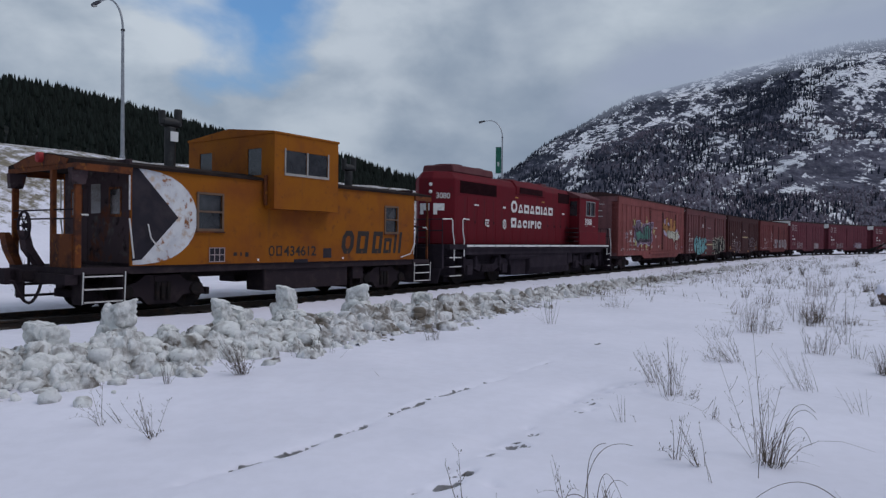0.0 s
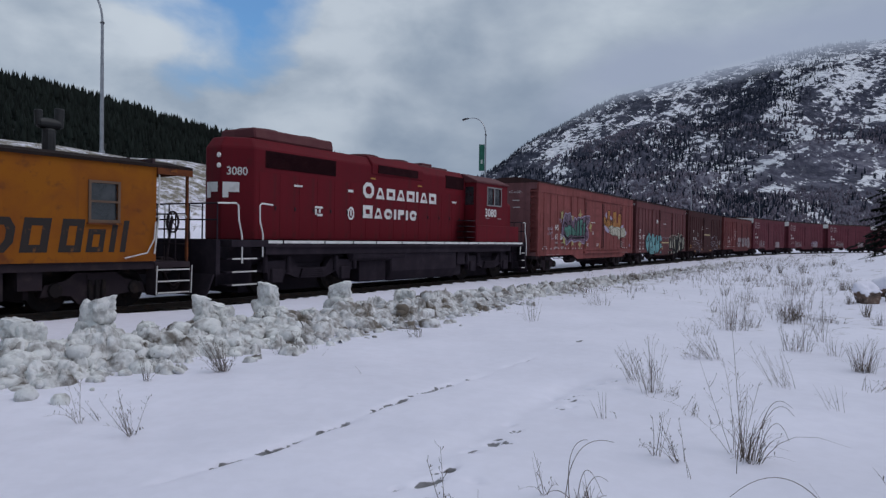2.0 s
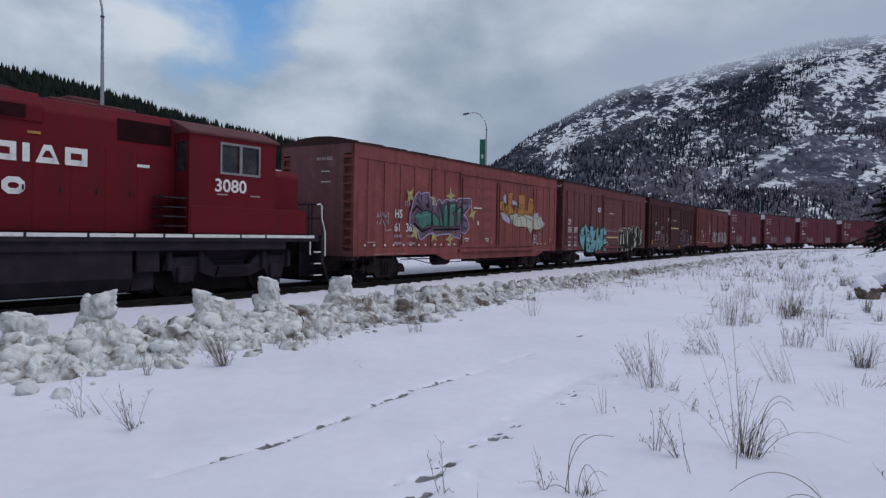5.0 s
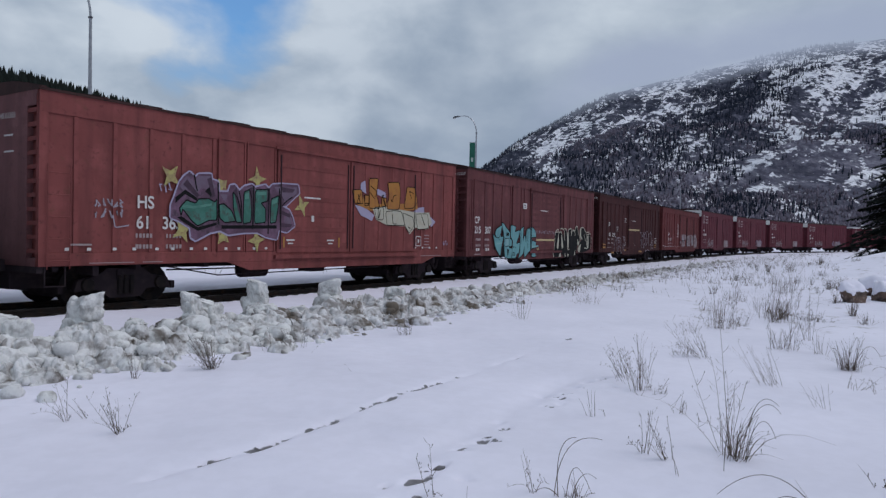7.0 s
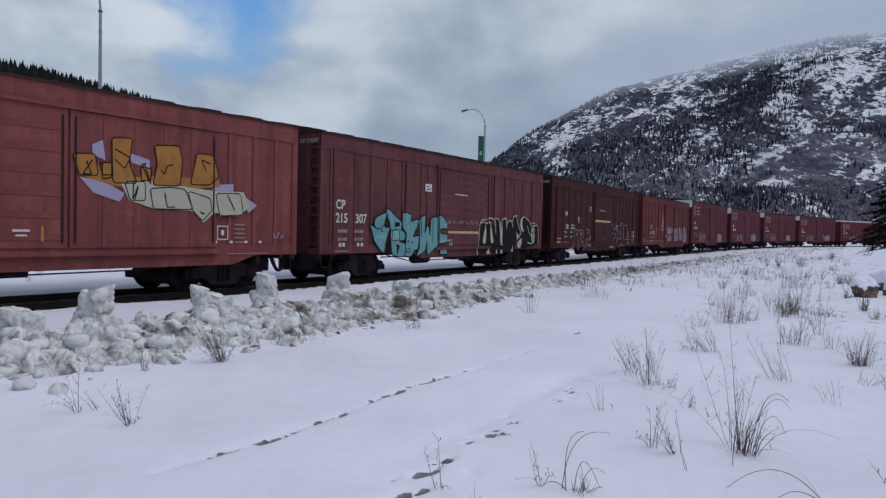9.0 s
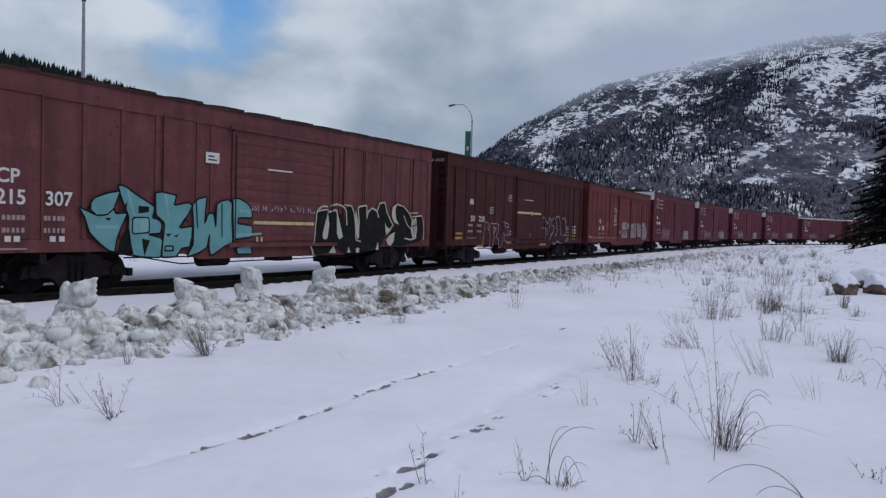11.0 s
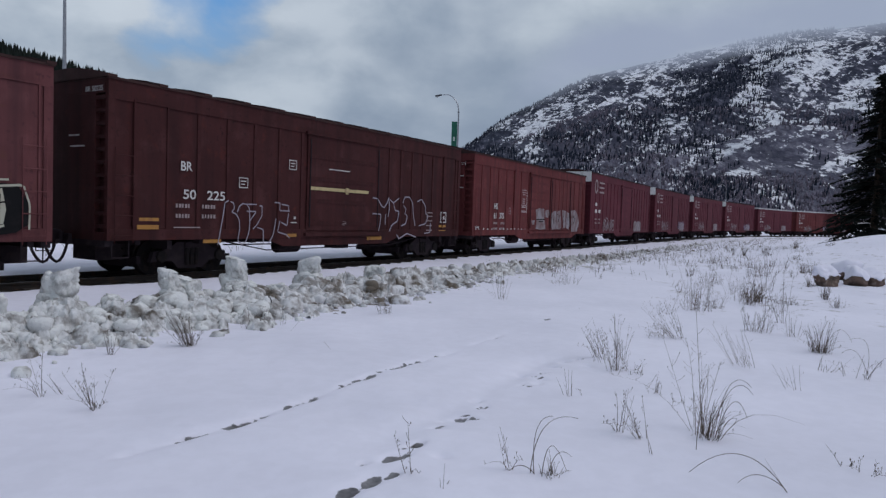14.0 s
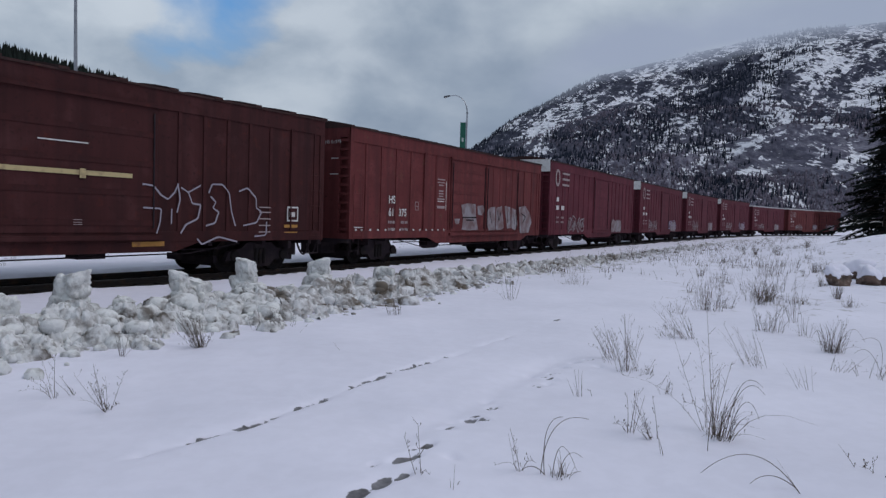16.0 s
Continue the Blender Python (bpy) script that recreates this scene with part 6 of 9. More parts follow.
def make_second_hs_car():
    car = boxcar("boxcar", "oxide-red double-door boxcar with worn silver graffiti", OXIDE_RED, 48.72, 63.75, 0.80, 4.0,
                 posts=[49.55, 50.39, 51.24, 52.13, 61.15, 61.77, 62.64, 63.3], door=(54.88, 57.75), plug=(57.82, 61.0), leaves=((52.98, 53.70), (53.80, 54.66)), ends=(0.0, -0.06))
    x = lambda u: u - 56.235
    y = -HALF - 0.008
    letters(car, "HS", x(50.77), 1.89, 0.23, STENCIL, y, "reporting_mark")
    letters(car, "61", x(50.78), 1.50, 0.23, STENCIL, y)
    letters(car, "375", x(51.37), 1.50, 0.23, STENCIL, y)
    stencils(car, x(50.77), 1.26, 9)
    sill_dots(car, [x(49.0), x(49.3)] + [x(49.75 + 0.42 * i) for i in range(12)], 1.03, 4)
    bars(car, [(x(48.95), x(49.4), 1.12, 1.15)], STENCIL, y)
    for a, b, p, q in ((0, 0.22, 0, 0.02), (0, 0.22, 0.26, 0.28), (0, 0.02, 0.02, 0.26), (0.20, 0.22, 0.02, 0.26), (0.06, 0.16, 0.12, 0.15)):
        bars(car, [(x(52.39) + a, x(52.39) + b, 1.70 + p, 1.70 + q)], FAINT, y)
    leaf = -HALF - 0.010
    bars(car, [(x(53.88), x(54.42), z, z + h) for z, h in ((2.78, 0.04), (2.68, 0.03), (2.10, 0.05), (1.80, 0.09))] + [(x(53.98), x(54.3), z, z + 0.045) for z in (2.20, 2.29, 2.38, 2.58)], FAINT, leaf)
    bars(car, [(x(54.5), x(54.53), 1.76, 2.74), (x(53.9), x(54.4), 2.03, 2.06)], STENCIL, leaf)
    g = FACE - 0.004
    block = [[(-0.57, 1.96), (-0.11, 2.04), (0.61, 2.03), (0.68, 1.57), (0.90, 1.06), (0.12, 1.03), (-0.48, 1.07), (-0.41, 1.51)], [(-1.10, 1.46), (-0.65, 1.46), (-0.73, 1.27), (-0.97, 1.26)], [(0.78, 1.96), (1.28, 2.0), (1.42, 1.79), (1.19, 1.61), (0.85, 1.64)],
             [(1.68, 1.80), (1.98, 1.94), (2.43, 1.98), (2.47, 1.06), (1.88, 1.03), (1.71, 1.28)], [(2.52, 1.93), (3.07, 2.02), (3.34, 1.14), (3.06, 1.05), (2.54, 1.06)]]
    tail = [[(3.36, 2.03), (3.95, 2.0), (4.06, 1.14), (3.67, 1.10)], [(4.07, 1.97), (4.52, 1.90), (4.78, 1.30), (4.54, 1.02), (4.12, 1.14)], [(4.87, 2.03), (5.61, 2.09), (6.19, 1.73), (6.38, 1.39), (6.05, 0.93), (5.07, 0.90), (4.97, 1.55)]]
    for o in block + tail:
        painted(car, "graffiti_letters", [o], SILVER, g, "worn silver block graffiti")
    for pts in ([(-0.41, 1.51), (0.68, 1.52)], [(-0.1, 1.42), (0.5, 1.42)], [(1.95, 1.75), (2.1, 1.35)], [(2.66, 1.8), (2.82, 1.4), (2.98, 1.75)], [(3.62, 1.8), (3.72, 1.35)], [(4.35, 1.68), (4.42, 1.3)], [(5.2, 1.75), (5.65, 1.62), (5.35, 1.35)]):
        sh = Shape()
        stroke(sh, pts, 0.05, g - 0.002)
        part("graffiti_line", sh, SPRAY_BLACK, car)
    end_marks(car, -7.515, "HS 61375", -0.52, 3.53, ((-1.06, -0.78, 3.09), (-1.06, -0.74, 2.64)))
    return car


def make_tall_car(u0, u1, seed, eave=4.32, label="tall deep red boxcar with white upper end", white=True, paint=None):
    r = random.Random(seed)
    mid = (u0 + u1) / 2
    n = 9
    dl = u0 + (u1 - u0) * 0.44
    posts = evenly(u0 + 0.2, dl, 8) + evenly(dl + 3.1, u1 - 0.2, 7)
    car = boxcar("tall_boxcar", label, paint or DEEP_RED, u0, u1, 0.80, eave, posts=posts, door=(dl, dl + 3.05), door_ribs=6,
                 end_paint=WHITE_PAINT if white else None, sheet_roof=not white)
    x = lambda u: u - mid
    y = -HALF - 0.008
    ring = Shape()
    for side in (-1, 1):
        pts = [(x(u0 + 1.1) + 0.30 * side * math.cos(a) * 0.9, eave - 0.75 + 0.36 * math.sin(a)) for a in [radians(-75 + 150 * i / 10) for i in range(11)]]
        stroke(ring, pts, 0.13, y)
    part("company_emblem", ring, FAINT, car, "two facing pale arcs")
    bars(car, [(x(u0 + 1.8), x(u0 + 2.9), eave - 0.55 - 0.28 * i, eave - 0.45 - 0.28 * i) for i in range(3)], FAINT, y)
    bars(car, [(x(u0 + 1.0), x(u0 + 1.35), 2.42, 2.62), (x(u0 + 1.0), x(u0 + 1.4), 2.02, 2.22), (x(u0 + 1.75), x(u0 + 2.2), 2.02, 2.22)], STENCIL, y)
    stencils(car, x(u0 + 1.0), 1.6, seed)
    g = FACE - 0.004
    painted(car, "graffiti_letters", [blob(x(u0 + a * (u1 - u0)), 1.25, 0.9, 0.8, r, 13, 0.2, 0.7) for a in (0.70, 0.75, 0.79)], SILVER, g, "pale block graffiti")
    outline_letters(car, x(u0 + 2.8), x(u0 + 5.6), 0.9, 1.7, 4, seed + 5, SILVER, 0.07, g)
    if seed % 2:
        outline_letters(car, x(u1 - 6.0), x(u1 - 2.5), 1.0, 1.7, 4, seed + 9, LILAC, 0.06, g)
    return car


for build in (make_hs_car, make_cp_car, make_br_car, make_second_hs_car):
    CARS.append(build())
for k, (u0, u1) in enumerate(((65.15, 81.9), (84.05, 100.05), (102.3, 118.5), (120.55, 136.4))):
    CARS.append(make_tall_car(u0, u1, 60 + k))
for k in range(4):
    u0 = 138.5 + 18.1 * k
    CARS.append(make_tall_car(u0, u0 + 16.0, 80 + k, 3.95, "worn red boxcar with bright sheet roof", False, OXIDE_RED if k % 2 else DEEP_RED))

# ------------------------------------------------------------------ caboose


def make_caboose():
    mid = -24.55
    x = lambda u: u - mid
    cab = thing("caboose", "faded yellow caboose with wide cupola and black chevron", "caboose")
    f, L, R = -1.42, x(-29.38), x(-19.58)
    sill, eave = 0.95, 2.90
    wins = [(x(-27.74), x(-27.10), 1.72, 2.45), (x(-21.04), x(-20.47), 1.76, 2.46)]
    for y0, y1 in ((f, f + 0.06), (-f - 0.06, -f)):
        part("side_wall", Shape().wall(L, R, sill, eave, y0, y1, wins), CABOOSE_YELLOW, cab)
    for a, b in ((L, L + 0.06), (R - 0.06, R)):
        sh = Shape()
        for y0, y1, z0, z1 in ((f + 0.06, -0.36, sill, eave + 0.15), (0.36, -f - 0.06, sill, eave + 0.15), (-0.36, 0.36, 2.85, eave + 0.22)):
            sh.box(a, b, y0, y1, z0, z1)
        part("end_wall", sh, CABOOSE_END, cab, "dark rusty end wall")
        for y0 in (-1.06, 0.56):
            fr = Shape()
            for p, q, c, d in ((0, 0.5, 0, 0.05), (0, 0.5, 0.55, 0.60), (0, 0.05, 0.05, 0.55), (0.45, 0.5, 0.05, 0.55)):
                fr.box(a - 0.012, b + 0.012, y0 + p, y0 + q, 1.92 + c, 1.92 + d)
            w = part("window_frame", fr, CABOOSE_RUST, cab)
            part("pane", Shape().box(a - 0.006, b + 0.006, y0 + 0.05, y0 + 0.45, 1.97, 2.47), WINDOW, w)
        dr = Shape().box(a + 0.015, b - 0.015, -0.36, 0.36, sill + 0.02, 2.85)
        door = part("end_door", dr, CABOOSE_END, cab)
        part("pane", Shape().box(a + 0.005, b - 0.005, -0.2, 0.2, 2.0, 2.6), WINDOW, door)
    part("floor", Shape().box(L, R, f + 0.06, -f - 0.06, sill - 0.02, sill + 0.05), DARK_STEEL, cab)
    for a, b, c, d in wins:
        for sgn in (-1, 1):
            y = sgn * 1.42
            fr = Shape()
            for p in ((a - 0.05, a, c - 0.06, d + 0.05), (b, b + 0.05, c - 0.06, d + 0.05), (a, b, d, d + 0.05), (a, b, c - 0.06, c), (a, b, (c + d) / 2 - 0.02, (c + d) / 2 + 0.02)):
                fr.box(p[0], p[1], *sorted((y + sgn * 0.03, y - sgn * 0.03)), p[2], p[3])
            w = part("window_frame", fr, material_once("window_frame_metal", (0.13, 0.075, 0.045)), cab)
            part("pane", Shape().box(a, b, *sorted((y - sgn * 0.035, y - sgn * 0.045)), c, d), WINDOW, w)
            part("window_sill", Shape().box(a - 0.08, b + 0.08, *sorted((y + sgn * 0.05, y)), c - 0.09, c - 0.06), CABOOSE_RUST, w)
    # roof with a low crown, carried out over both platforms
    r0, r1 = x(-30.55), x(-18.70)
    rf = Shape()
    arc = [(-1.47 + 2.94 * i / 10, eave + 0.03 + 0.19 * math.sin(math.pi * i / 10) ** 1.3) for i in range(11)]
    rf.beam([(-1.47, eave - 0.03)] + arc + [(1.47, eave - 0.03)], r0, r1)
    part("roof", rf, CABOOSE_ROOF, cab)
    for sgn in (-1, 1):
        for a, b in ((r0, L), (R, r1)):
            ed = Shape().box(a, b, *sorted((sgn * 1.475, sgn * 1.40)), eave - 0.16, eave - 0.032)
            part("roof_edge", ed, CABOOSE_RUST, cab)
    for a in (r0, r1):
        ed = Shape().beam([(-1.40, eave - 0.12), (-1.40, eave - 0.032), (1.40, eave - 0.032), (1.40, eave - 0.12)], *sorted((a, a + (0.06 if a < 0 else -0.06))))
        ed.beam([(y, z - 0.02) for y, z in arc[1:-1]] + [(1.1, eave - 0.03), (-1.1, eave - 0.03)], *sorted((a - 0.02, a + 0.02)))
        part("end_arch", ed, CABOOSE_RUST, cab)
    # cupola
    c0, c1, cy, cz0, cz1 = x(-25.80), x(-23.52), 1.77, 2.25, 4.0
    cw = [(x(-25.43), x(-24.70), 3.08, 3.62), (x(-24.66), x(-23.93), 3.08, 3.62)]
    cup = Shape()
    for sgn in (-1, 1):
        cup.wall(c0, c1, cz0, cz1, *sorted((sgn * cy, sgn * (cy - 0.05))), cw)
        cup.box(c0, c1, *sorted((sgn * cy, sgn * 1.42)), cz0 - 0.03, cz0)
    shell = part("cupola", cup, CABOOSE_YELLOW, cab, "overhanging yellow cupola")
    for sgn, q in ((-1, c0), (1, c1)):
        q0, q1 = sorted((q, q - sgn * 0.05))
        ew = Shape()
        for y0, y1, z0, z1 in ((-cy, -1.28, cz0, cz1), (1.28, cy, cz0, cz1), (-1.28, -0.74, eave, 3.02), (0.74, 1.28, eave, 3.02), (-1.28, -0.74, 3.66, cz1), (0.74, 1.28, 3.66, cz1), (-0.74, 0.74, eave, cz1)):
            ew.box(q0, q1, y0 + (0.05 if y0 == -cy else 0), y1 - (0.05 if y1 == cy else 0), z0, z1)
        ew.beam([(-cy + 0.05, cz1), (0.0, cz1 + 0.16), (cy - 0.05, cz1)], q0, q1)
        part("cupola_end", ew, CABOOSE_YELLOW, shell)
        for y0, y1 in ((-1.28, -0.74), (0.74, 1.28)):
            part("pane", Shape().box(q0 + 0.02, q1 - 0.02, y0, y1, 3.02, 3.66), WINDOW, shell)
    for a, b, c, d in cw:
        for sgn in (-1, 1):
            part("pane", Shape().box(a, b, *sorted((sgn * (cy - 0.02), sgn * (cy - 0.03))), c, d), WINDOW, shell)
    alu = material_once("bare_aluminium_frame", (0.34, 0.32, 0.30))
    for sgn in (-1, 1):
        ys = sorted((sgn * (cy + 0.02), sgn * (cy - 0.01)))
        for x0, x1, z0, z1 in ((cw[0][0] - 0.04, cw[1][1] + 0.04, 3.02, 3.08), (cw[0][1], cw[1][0], 3.08, 3.62), (cw[0][0] - 0.04, cw[0][0], 3.08, 3.66), (cw[1][1], cw[1][1] + 0.04, 3.08, 3.66)):
            part("cupola_window_frame", Shape().box(x0, x1, *ys, z0, z1), alu, shell)
    part("cupola_roof", Shape().beam([(-cy - 0.025, cz1 - 0.02), (-cy - 0.025, cz1 + 0.025), (0, cz1 + 0.20), (cy + 0.025, cz1 + 0.025), (cy + 0.025, cz1 - 0.02)], c0 - 0.03, c1 + 0.03), CABOOSE_YELLOW, shell)
    gut = Shape()
    gut.tube([(c0 - 0.05, -1.50, 2.3), (c0 - 0.05, -1.50, eave + 0.1)], 0.05, 6)
    part("rusty_corner_strip", gut, CABOOSE_RUST, cab)
    # side markings
    y = f - 0.004
    s0 = L + 0.02
    tip = x(-28.26)
    arcp = [(L + (x(-27.77) - L) * math.cos(radians(a)) ** 0.75, 1.925 + 0.955 * math.sin(radians(a))) for a in [-84 + 168 * i / 14 for i in range(15)]]
    painted(cab, "white_crescent", [[(s0 + 0.02, sill + 0.02)] + [(max(s0 + 0.02, p), q) for p, q in arcp] + [(s0 + 0.02, eave - 0.02)]], CHEVRON_WHITE, y, "peeling white crescent")
    painted(cab, "black_chevron", [[(s0, sill + 0.10), (s0 + 0.22, sill + 0.12), (tip, 1.93), (s0 + 0.15, eave - 0.03), (s0, eave - 0.03)]], CHEVRON_BLACK, y - 0.002, "faded black triangle")
    marks_row(cab, x(-23.02), 1.14, "rp", 0.50, 0.62, 0.13, 0.15, y, LETTER_DARK, 0.16)
    marks_row(cab, x(-21.68), 1.14, "p", 0.44, 0.62, 0.13, 0.14, y, LETTER_DARK, 0.16)
    marks_row(cab, x(-21.14), 1.14, "p", 0.36, 0.44, 0.10, 0.11, y, LETTER_DARK, 0.16)
    marks_row(cab, x(-20.66), 1.14, "bb", 0.13, 0.62, 0.12, 0.105, y, LETTER_DARK, 0.16)
    marks_row(cab, x(-25.66), 1.11, "rp", 0.19, 0.24, 0.06, 0.04, y, LETTER_DARK)
    letters(cab, "434612", x(-25.15), 1.11, 0.235, LETTER_DARK, y, wide=1.15)
    bars(cab, [(x(-23.72), x(-23.40), 1.04, 1.29)], CHEVRON_BLACK, y, "dark_square")
    bars(cab, [(x(-24.80), x(-24.30), 0.93, 1.02)], CHEVRON_BLACK, y, "dark_square")
    bars(cab, [(x(-26.75), x(-26.65), 1.12, 1.2), (x(-26.55), x(-26.5), 1.12, 1.2), (x(-26.4), x(-26.3), 1.1, 1.2)], LETTER_DARK, y)
    gr = Shape()
    for a, b, c, d in ((0, 0.42, 0, 0.30),):
        gr.box(x(-27.44) + a, x(-27.44) + b, y - 0.01, y, 1.0 + c, 1.0 + d)
    vent = part("vent", gr, CHEVRON_BLACK, cab)
    gl = Shape()
    for i in range(4):
        gl.box(x(-27.44) + 0.14 * i - 0.01, x(-27.44) + 0.14 * i + 0.01, y - 0.016, y - 0.009, 1.0, 1.3)
    for i in range(3):
        gl.box(x(-27.45), x(-27.01), y - 0.018, y - 0.009, 1.0 + 0.15 * i - 0.01, 1.0 + 0.15 * i + 0.01)
    part("vent_bars", gl, FAINT, vent)
    bars(cab, [(x(-26.02), x(-25.96), 1.0, 1.05), (x(-22.95), x(-22.9), 1.0, 1.05)], REFLECTOR, y, "reflector_plate")
    # curved grab irons at the corners
    gi = Shape()
    gi.tube([(L + 0.35, f - 0.07, 1.78), (L + 0.42, f - 0.07, 1.5), (L + 0.62, f - 0.07, 1.28), (L + 0.72, f - 0.06, 1.24)], 0.016, 6)
    gi.tube([(R - 0.05, f - 0.07, 1.75), (R - 0.08, f - 0.07, 1.4), (R - 0.25, f - 0.07, 1.12), (R - 0.75, f - 0.06, 1.02)], 0.016, 6)
    gi.tube([(x(-28.02), f - 0.06, 2.0), (x(-28.02), f - 0.06, 1.8)], 0.014, 6)
    part("grab_iron", gi, STENCIL, cab)
    # platforms, steps, rails at both ends
    for sgn, a, b in ((-1, x(-30.55), L), (1, R, x(-18.70))):
        part("platform", Shape().box(a, b, -1.40, 1.40, sill - 0.14, sill - 0.022), DARK_STEEL, cab)
        outer = a if sgn < 0 else b
        for side in (-1, 1):
            c = (a + b) / 2 + sgn * 0.0
            stp = Shape()
            for k, z in enumerate((0.28, 0.52, 0.76)):
                stp.box(c - 0.42, c + 0.42, *sorted((side * (1.44 - 0.07 * k), side * (1.20 - 0.07 * k))), z - 0.02, z + 0.015)
            for q in (c - 0.43, c + 0.43):
                stp.box(q - 0.015, q + 0.015, *sorted((side * 1.42, side * 1.05)), 0.24, sill - 0.14)
            part("step", stp, DARK_STEEL, cab)
            edge = Shape()
            for z in (0.285, 0.525, 0.765):
                edge.box(c - 0.40, c + 0.40, *sorted((side * 1.452, side * 1.442)), z - 0.012, z + 0.015)
            for q in (c - 0.44, c + 0.44):
                edge.tube([(q, side * 1.45, 0.26), (q + 0.02, side * 1.45, sill - 0.1)], 0.014, 5)
            part("step_edge", edge, STENCIL, cab)
            part("handrail", Shape().tube([(outer - sgn * 0.05, side * 1.36, sill), (outer - sgn * 0.05, side * 1.36, 1.85), (outer - sgn * 0.12, side * 1.36, 1.92), (outer - sgn * 0.30, side * 1.36, 1.92)], 0.018, 6), STENCIL, cab)
            part("handrail", Shape().tube([((L if sgn < 0 else R) - 0.05 * -sgn * -1, side * 1.45, 1.1), ((L if sgn < 0 else R) + sgn * 0.05, side * 1.45, 1.88)], 0.018, 6), STENCIL, cab)
            part("handrail", Shape().tube([((L if sgn < 0 else R) + sgn * 0.05, side * 1.45, 2.05), ((L if sgn < 0 else R) + sgn * 0.05, side * 1.45, 2.72)], 0.018, 6), STENCIL, cab)
            part("roof_post", Shape().box(*sorted((outer - sgn * (0.16 if sgn < 0 else 0.08), outer - sgn * 0.03)), *sorted((side * 1.38, side * 1.30)), sill - 0.02, eave - 0.12), CABOOSE_RUST, cab, bevel=0.01)
        inner = outer - sgn * 0.05
        if sgn < 0:
            part("end_rail_panel", Shape().box(*sorted((outer, inner)), -1.30, -0.48, sill - 0.02, 1.56), CABOOSE_RUST, cab, bevel=0.01)
            part("end_post", Shape().box(*sorted((outer, inner - sgn * 0.04)), -0.52, -0.42, sill - 0.02, eave + 0.06), CABOOSE_RUST, cab)
            part("crash_plate", Shape().prism([(outer - 0.26, 1.58), (outer - 0.14, 1.58), (outer + 0.02, 1.20), (outer + 0.12, sill - 0.02), (outer - 0.04, sill - 0.02), (outer - 0.18, 1.22)], 1.02, 1.30), CABOOSE_RUST, cab)
            part("crash_plate", Shape().prism([(outer - 0.10, 1.62), (outer + 0.02, 1.62), (outer + 0.10, 1.30), (outer + 0.34, sill - 0.02), (outer + 0.20, sill - 0.02), (outer - 0.04, 1.25)], 0.50, 0.78), CABOOSE_END, cab)
            for side in (-1, 1):
                part("post_bracket", Shape().prism([(outer - 0.06, eave - 0.12), (outer + 0.30, eave - 0.12), (outer + 0.22, eave - 0.42), (outer - 0.04, eave - 0.42)], *sorted((side * 1.40, side * 1.26))), CABOOSE_END, cab)
        for z in ((1.85, 2.02) if sgn < 0 else (1.30, 1.62, 1.95)):
            part("end_rail", Shape().tube([(inner, -1.35, z), (inner, 1.35, z)], 0.016, 6), DARK_STEEL, cab)
        if sgn > 0:
            for q in (-0.9, -0.45, 0.45, 0.9):
                part("rail_upright", Shape().tube([(inner, q, sill - 0.03), (inner, q, 1.95)], 0.016, 6), DARK_STEEL, cab)
            hw = Shape()
            hw.lathe([(0.21, -0.015), (0.25, -0.015), (0.25, 0.015), (0.21, 0.015)], (outer + 0.06, -0.62, 1.78), "x", 18, True)
            for k in range(5):
                a = math.tau * k / 5
                hw.tube([(outer + 0.06, -0.62, 1.78), (outer + 0.06, -0.62 + 0.22 * math.cos(a), 1.78 + 0.22 * math.sin(a))], 0.012, 5)
            hw.tube([(outer - 0.10, -0.62, sill - 0.03), (outer + 0.04, -0.62, 1.9)], 0.03, 6)
            part("brake_wheel", hw, DARK_STEEL, cab)
    bw = Shape()
    bx, by, bz = x(-30.62), 0.55, 1.72
    bw.lathe([(0.25, -0.02), (0.29, -0.02), (0.29, 0.02), (0.25, 0.02)], (bx, by, bz), "x", 22, True)
    for k in range(6):
        a = math.tau * k / 6
        bw.tube([(bx, by, bz), (bx, by + 0.27 * math.cos(a), bz + 0.27 * math.sin(a))], 0.014, 5)
    bw.lathe([(0.02, -0.05), (0.05, -0.03), (0.05, 0.08)], (bx, by, bz), "x", 10)
    bw.tube([(bx + 0.1, by, 0.9), (bx + 0.08, by, 1.9)], 0.03, 6)
    part("brake_wheel", bw, DARK_STEEL, cab)
    part("marker_lamp", Shape().lathe([(0.02, -0.1), (0.10, -0.08), (0.10, 0.06), (0.02, 0.08)], (x(-30.58), -0.1, 3.03), "x", 12), material_once("red_marker_lens", (0.35, 0.02, 0.02)), cab)
    un = Shape()
    un.box(L - 1.1, R + 0.9, -0.3, 0.3, 0.62, sill - 0.02)
    un.box(L, R, -1.36, 1.36, sill - 0.16, sill - 0.022)
    un.box(x(-30.7), x(-30.45), -1.35, 1.35, 0.62, sill - 0.14)
    part("equipment_box", Shape().box(x(-25.7), x(-22.6), -1.3, -0.6, 0.28, 0.82), DARK_STEEL, cab, bevel=0.02)
    part("equipment_box", Shape().box(x(-25.2), x(-23.3), 0.5, 1.2, 0.40, 0.8), DARK_STEEL, cab, bevel=0.02)
    part("underframe", un, DARK_STEEL, cab)
    tool = Shape().box(x(-22.35), x(-21.9), -1.28, -0.7, 0.45, 0.80)
    part("battery_box", tool, DARK_STEEL, cab)
    freight_truck(cab, x(-28.45), base=1.68, radius=0.42)
    freight_truck(cab, x(-20.75), base=1.68, radius=0.42)
    coupler(cab, x(-30.6), -1, 0.55, 0.76)
    coupler(cab, x(-18.75), 1, 0.18, 0.76)
    cab["pivot"], cab["middle"] = 3.85, mid
    return cab


_made = {}


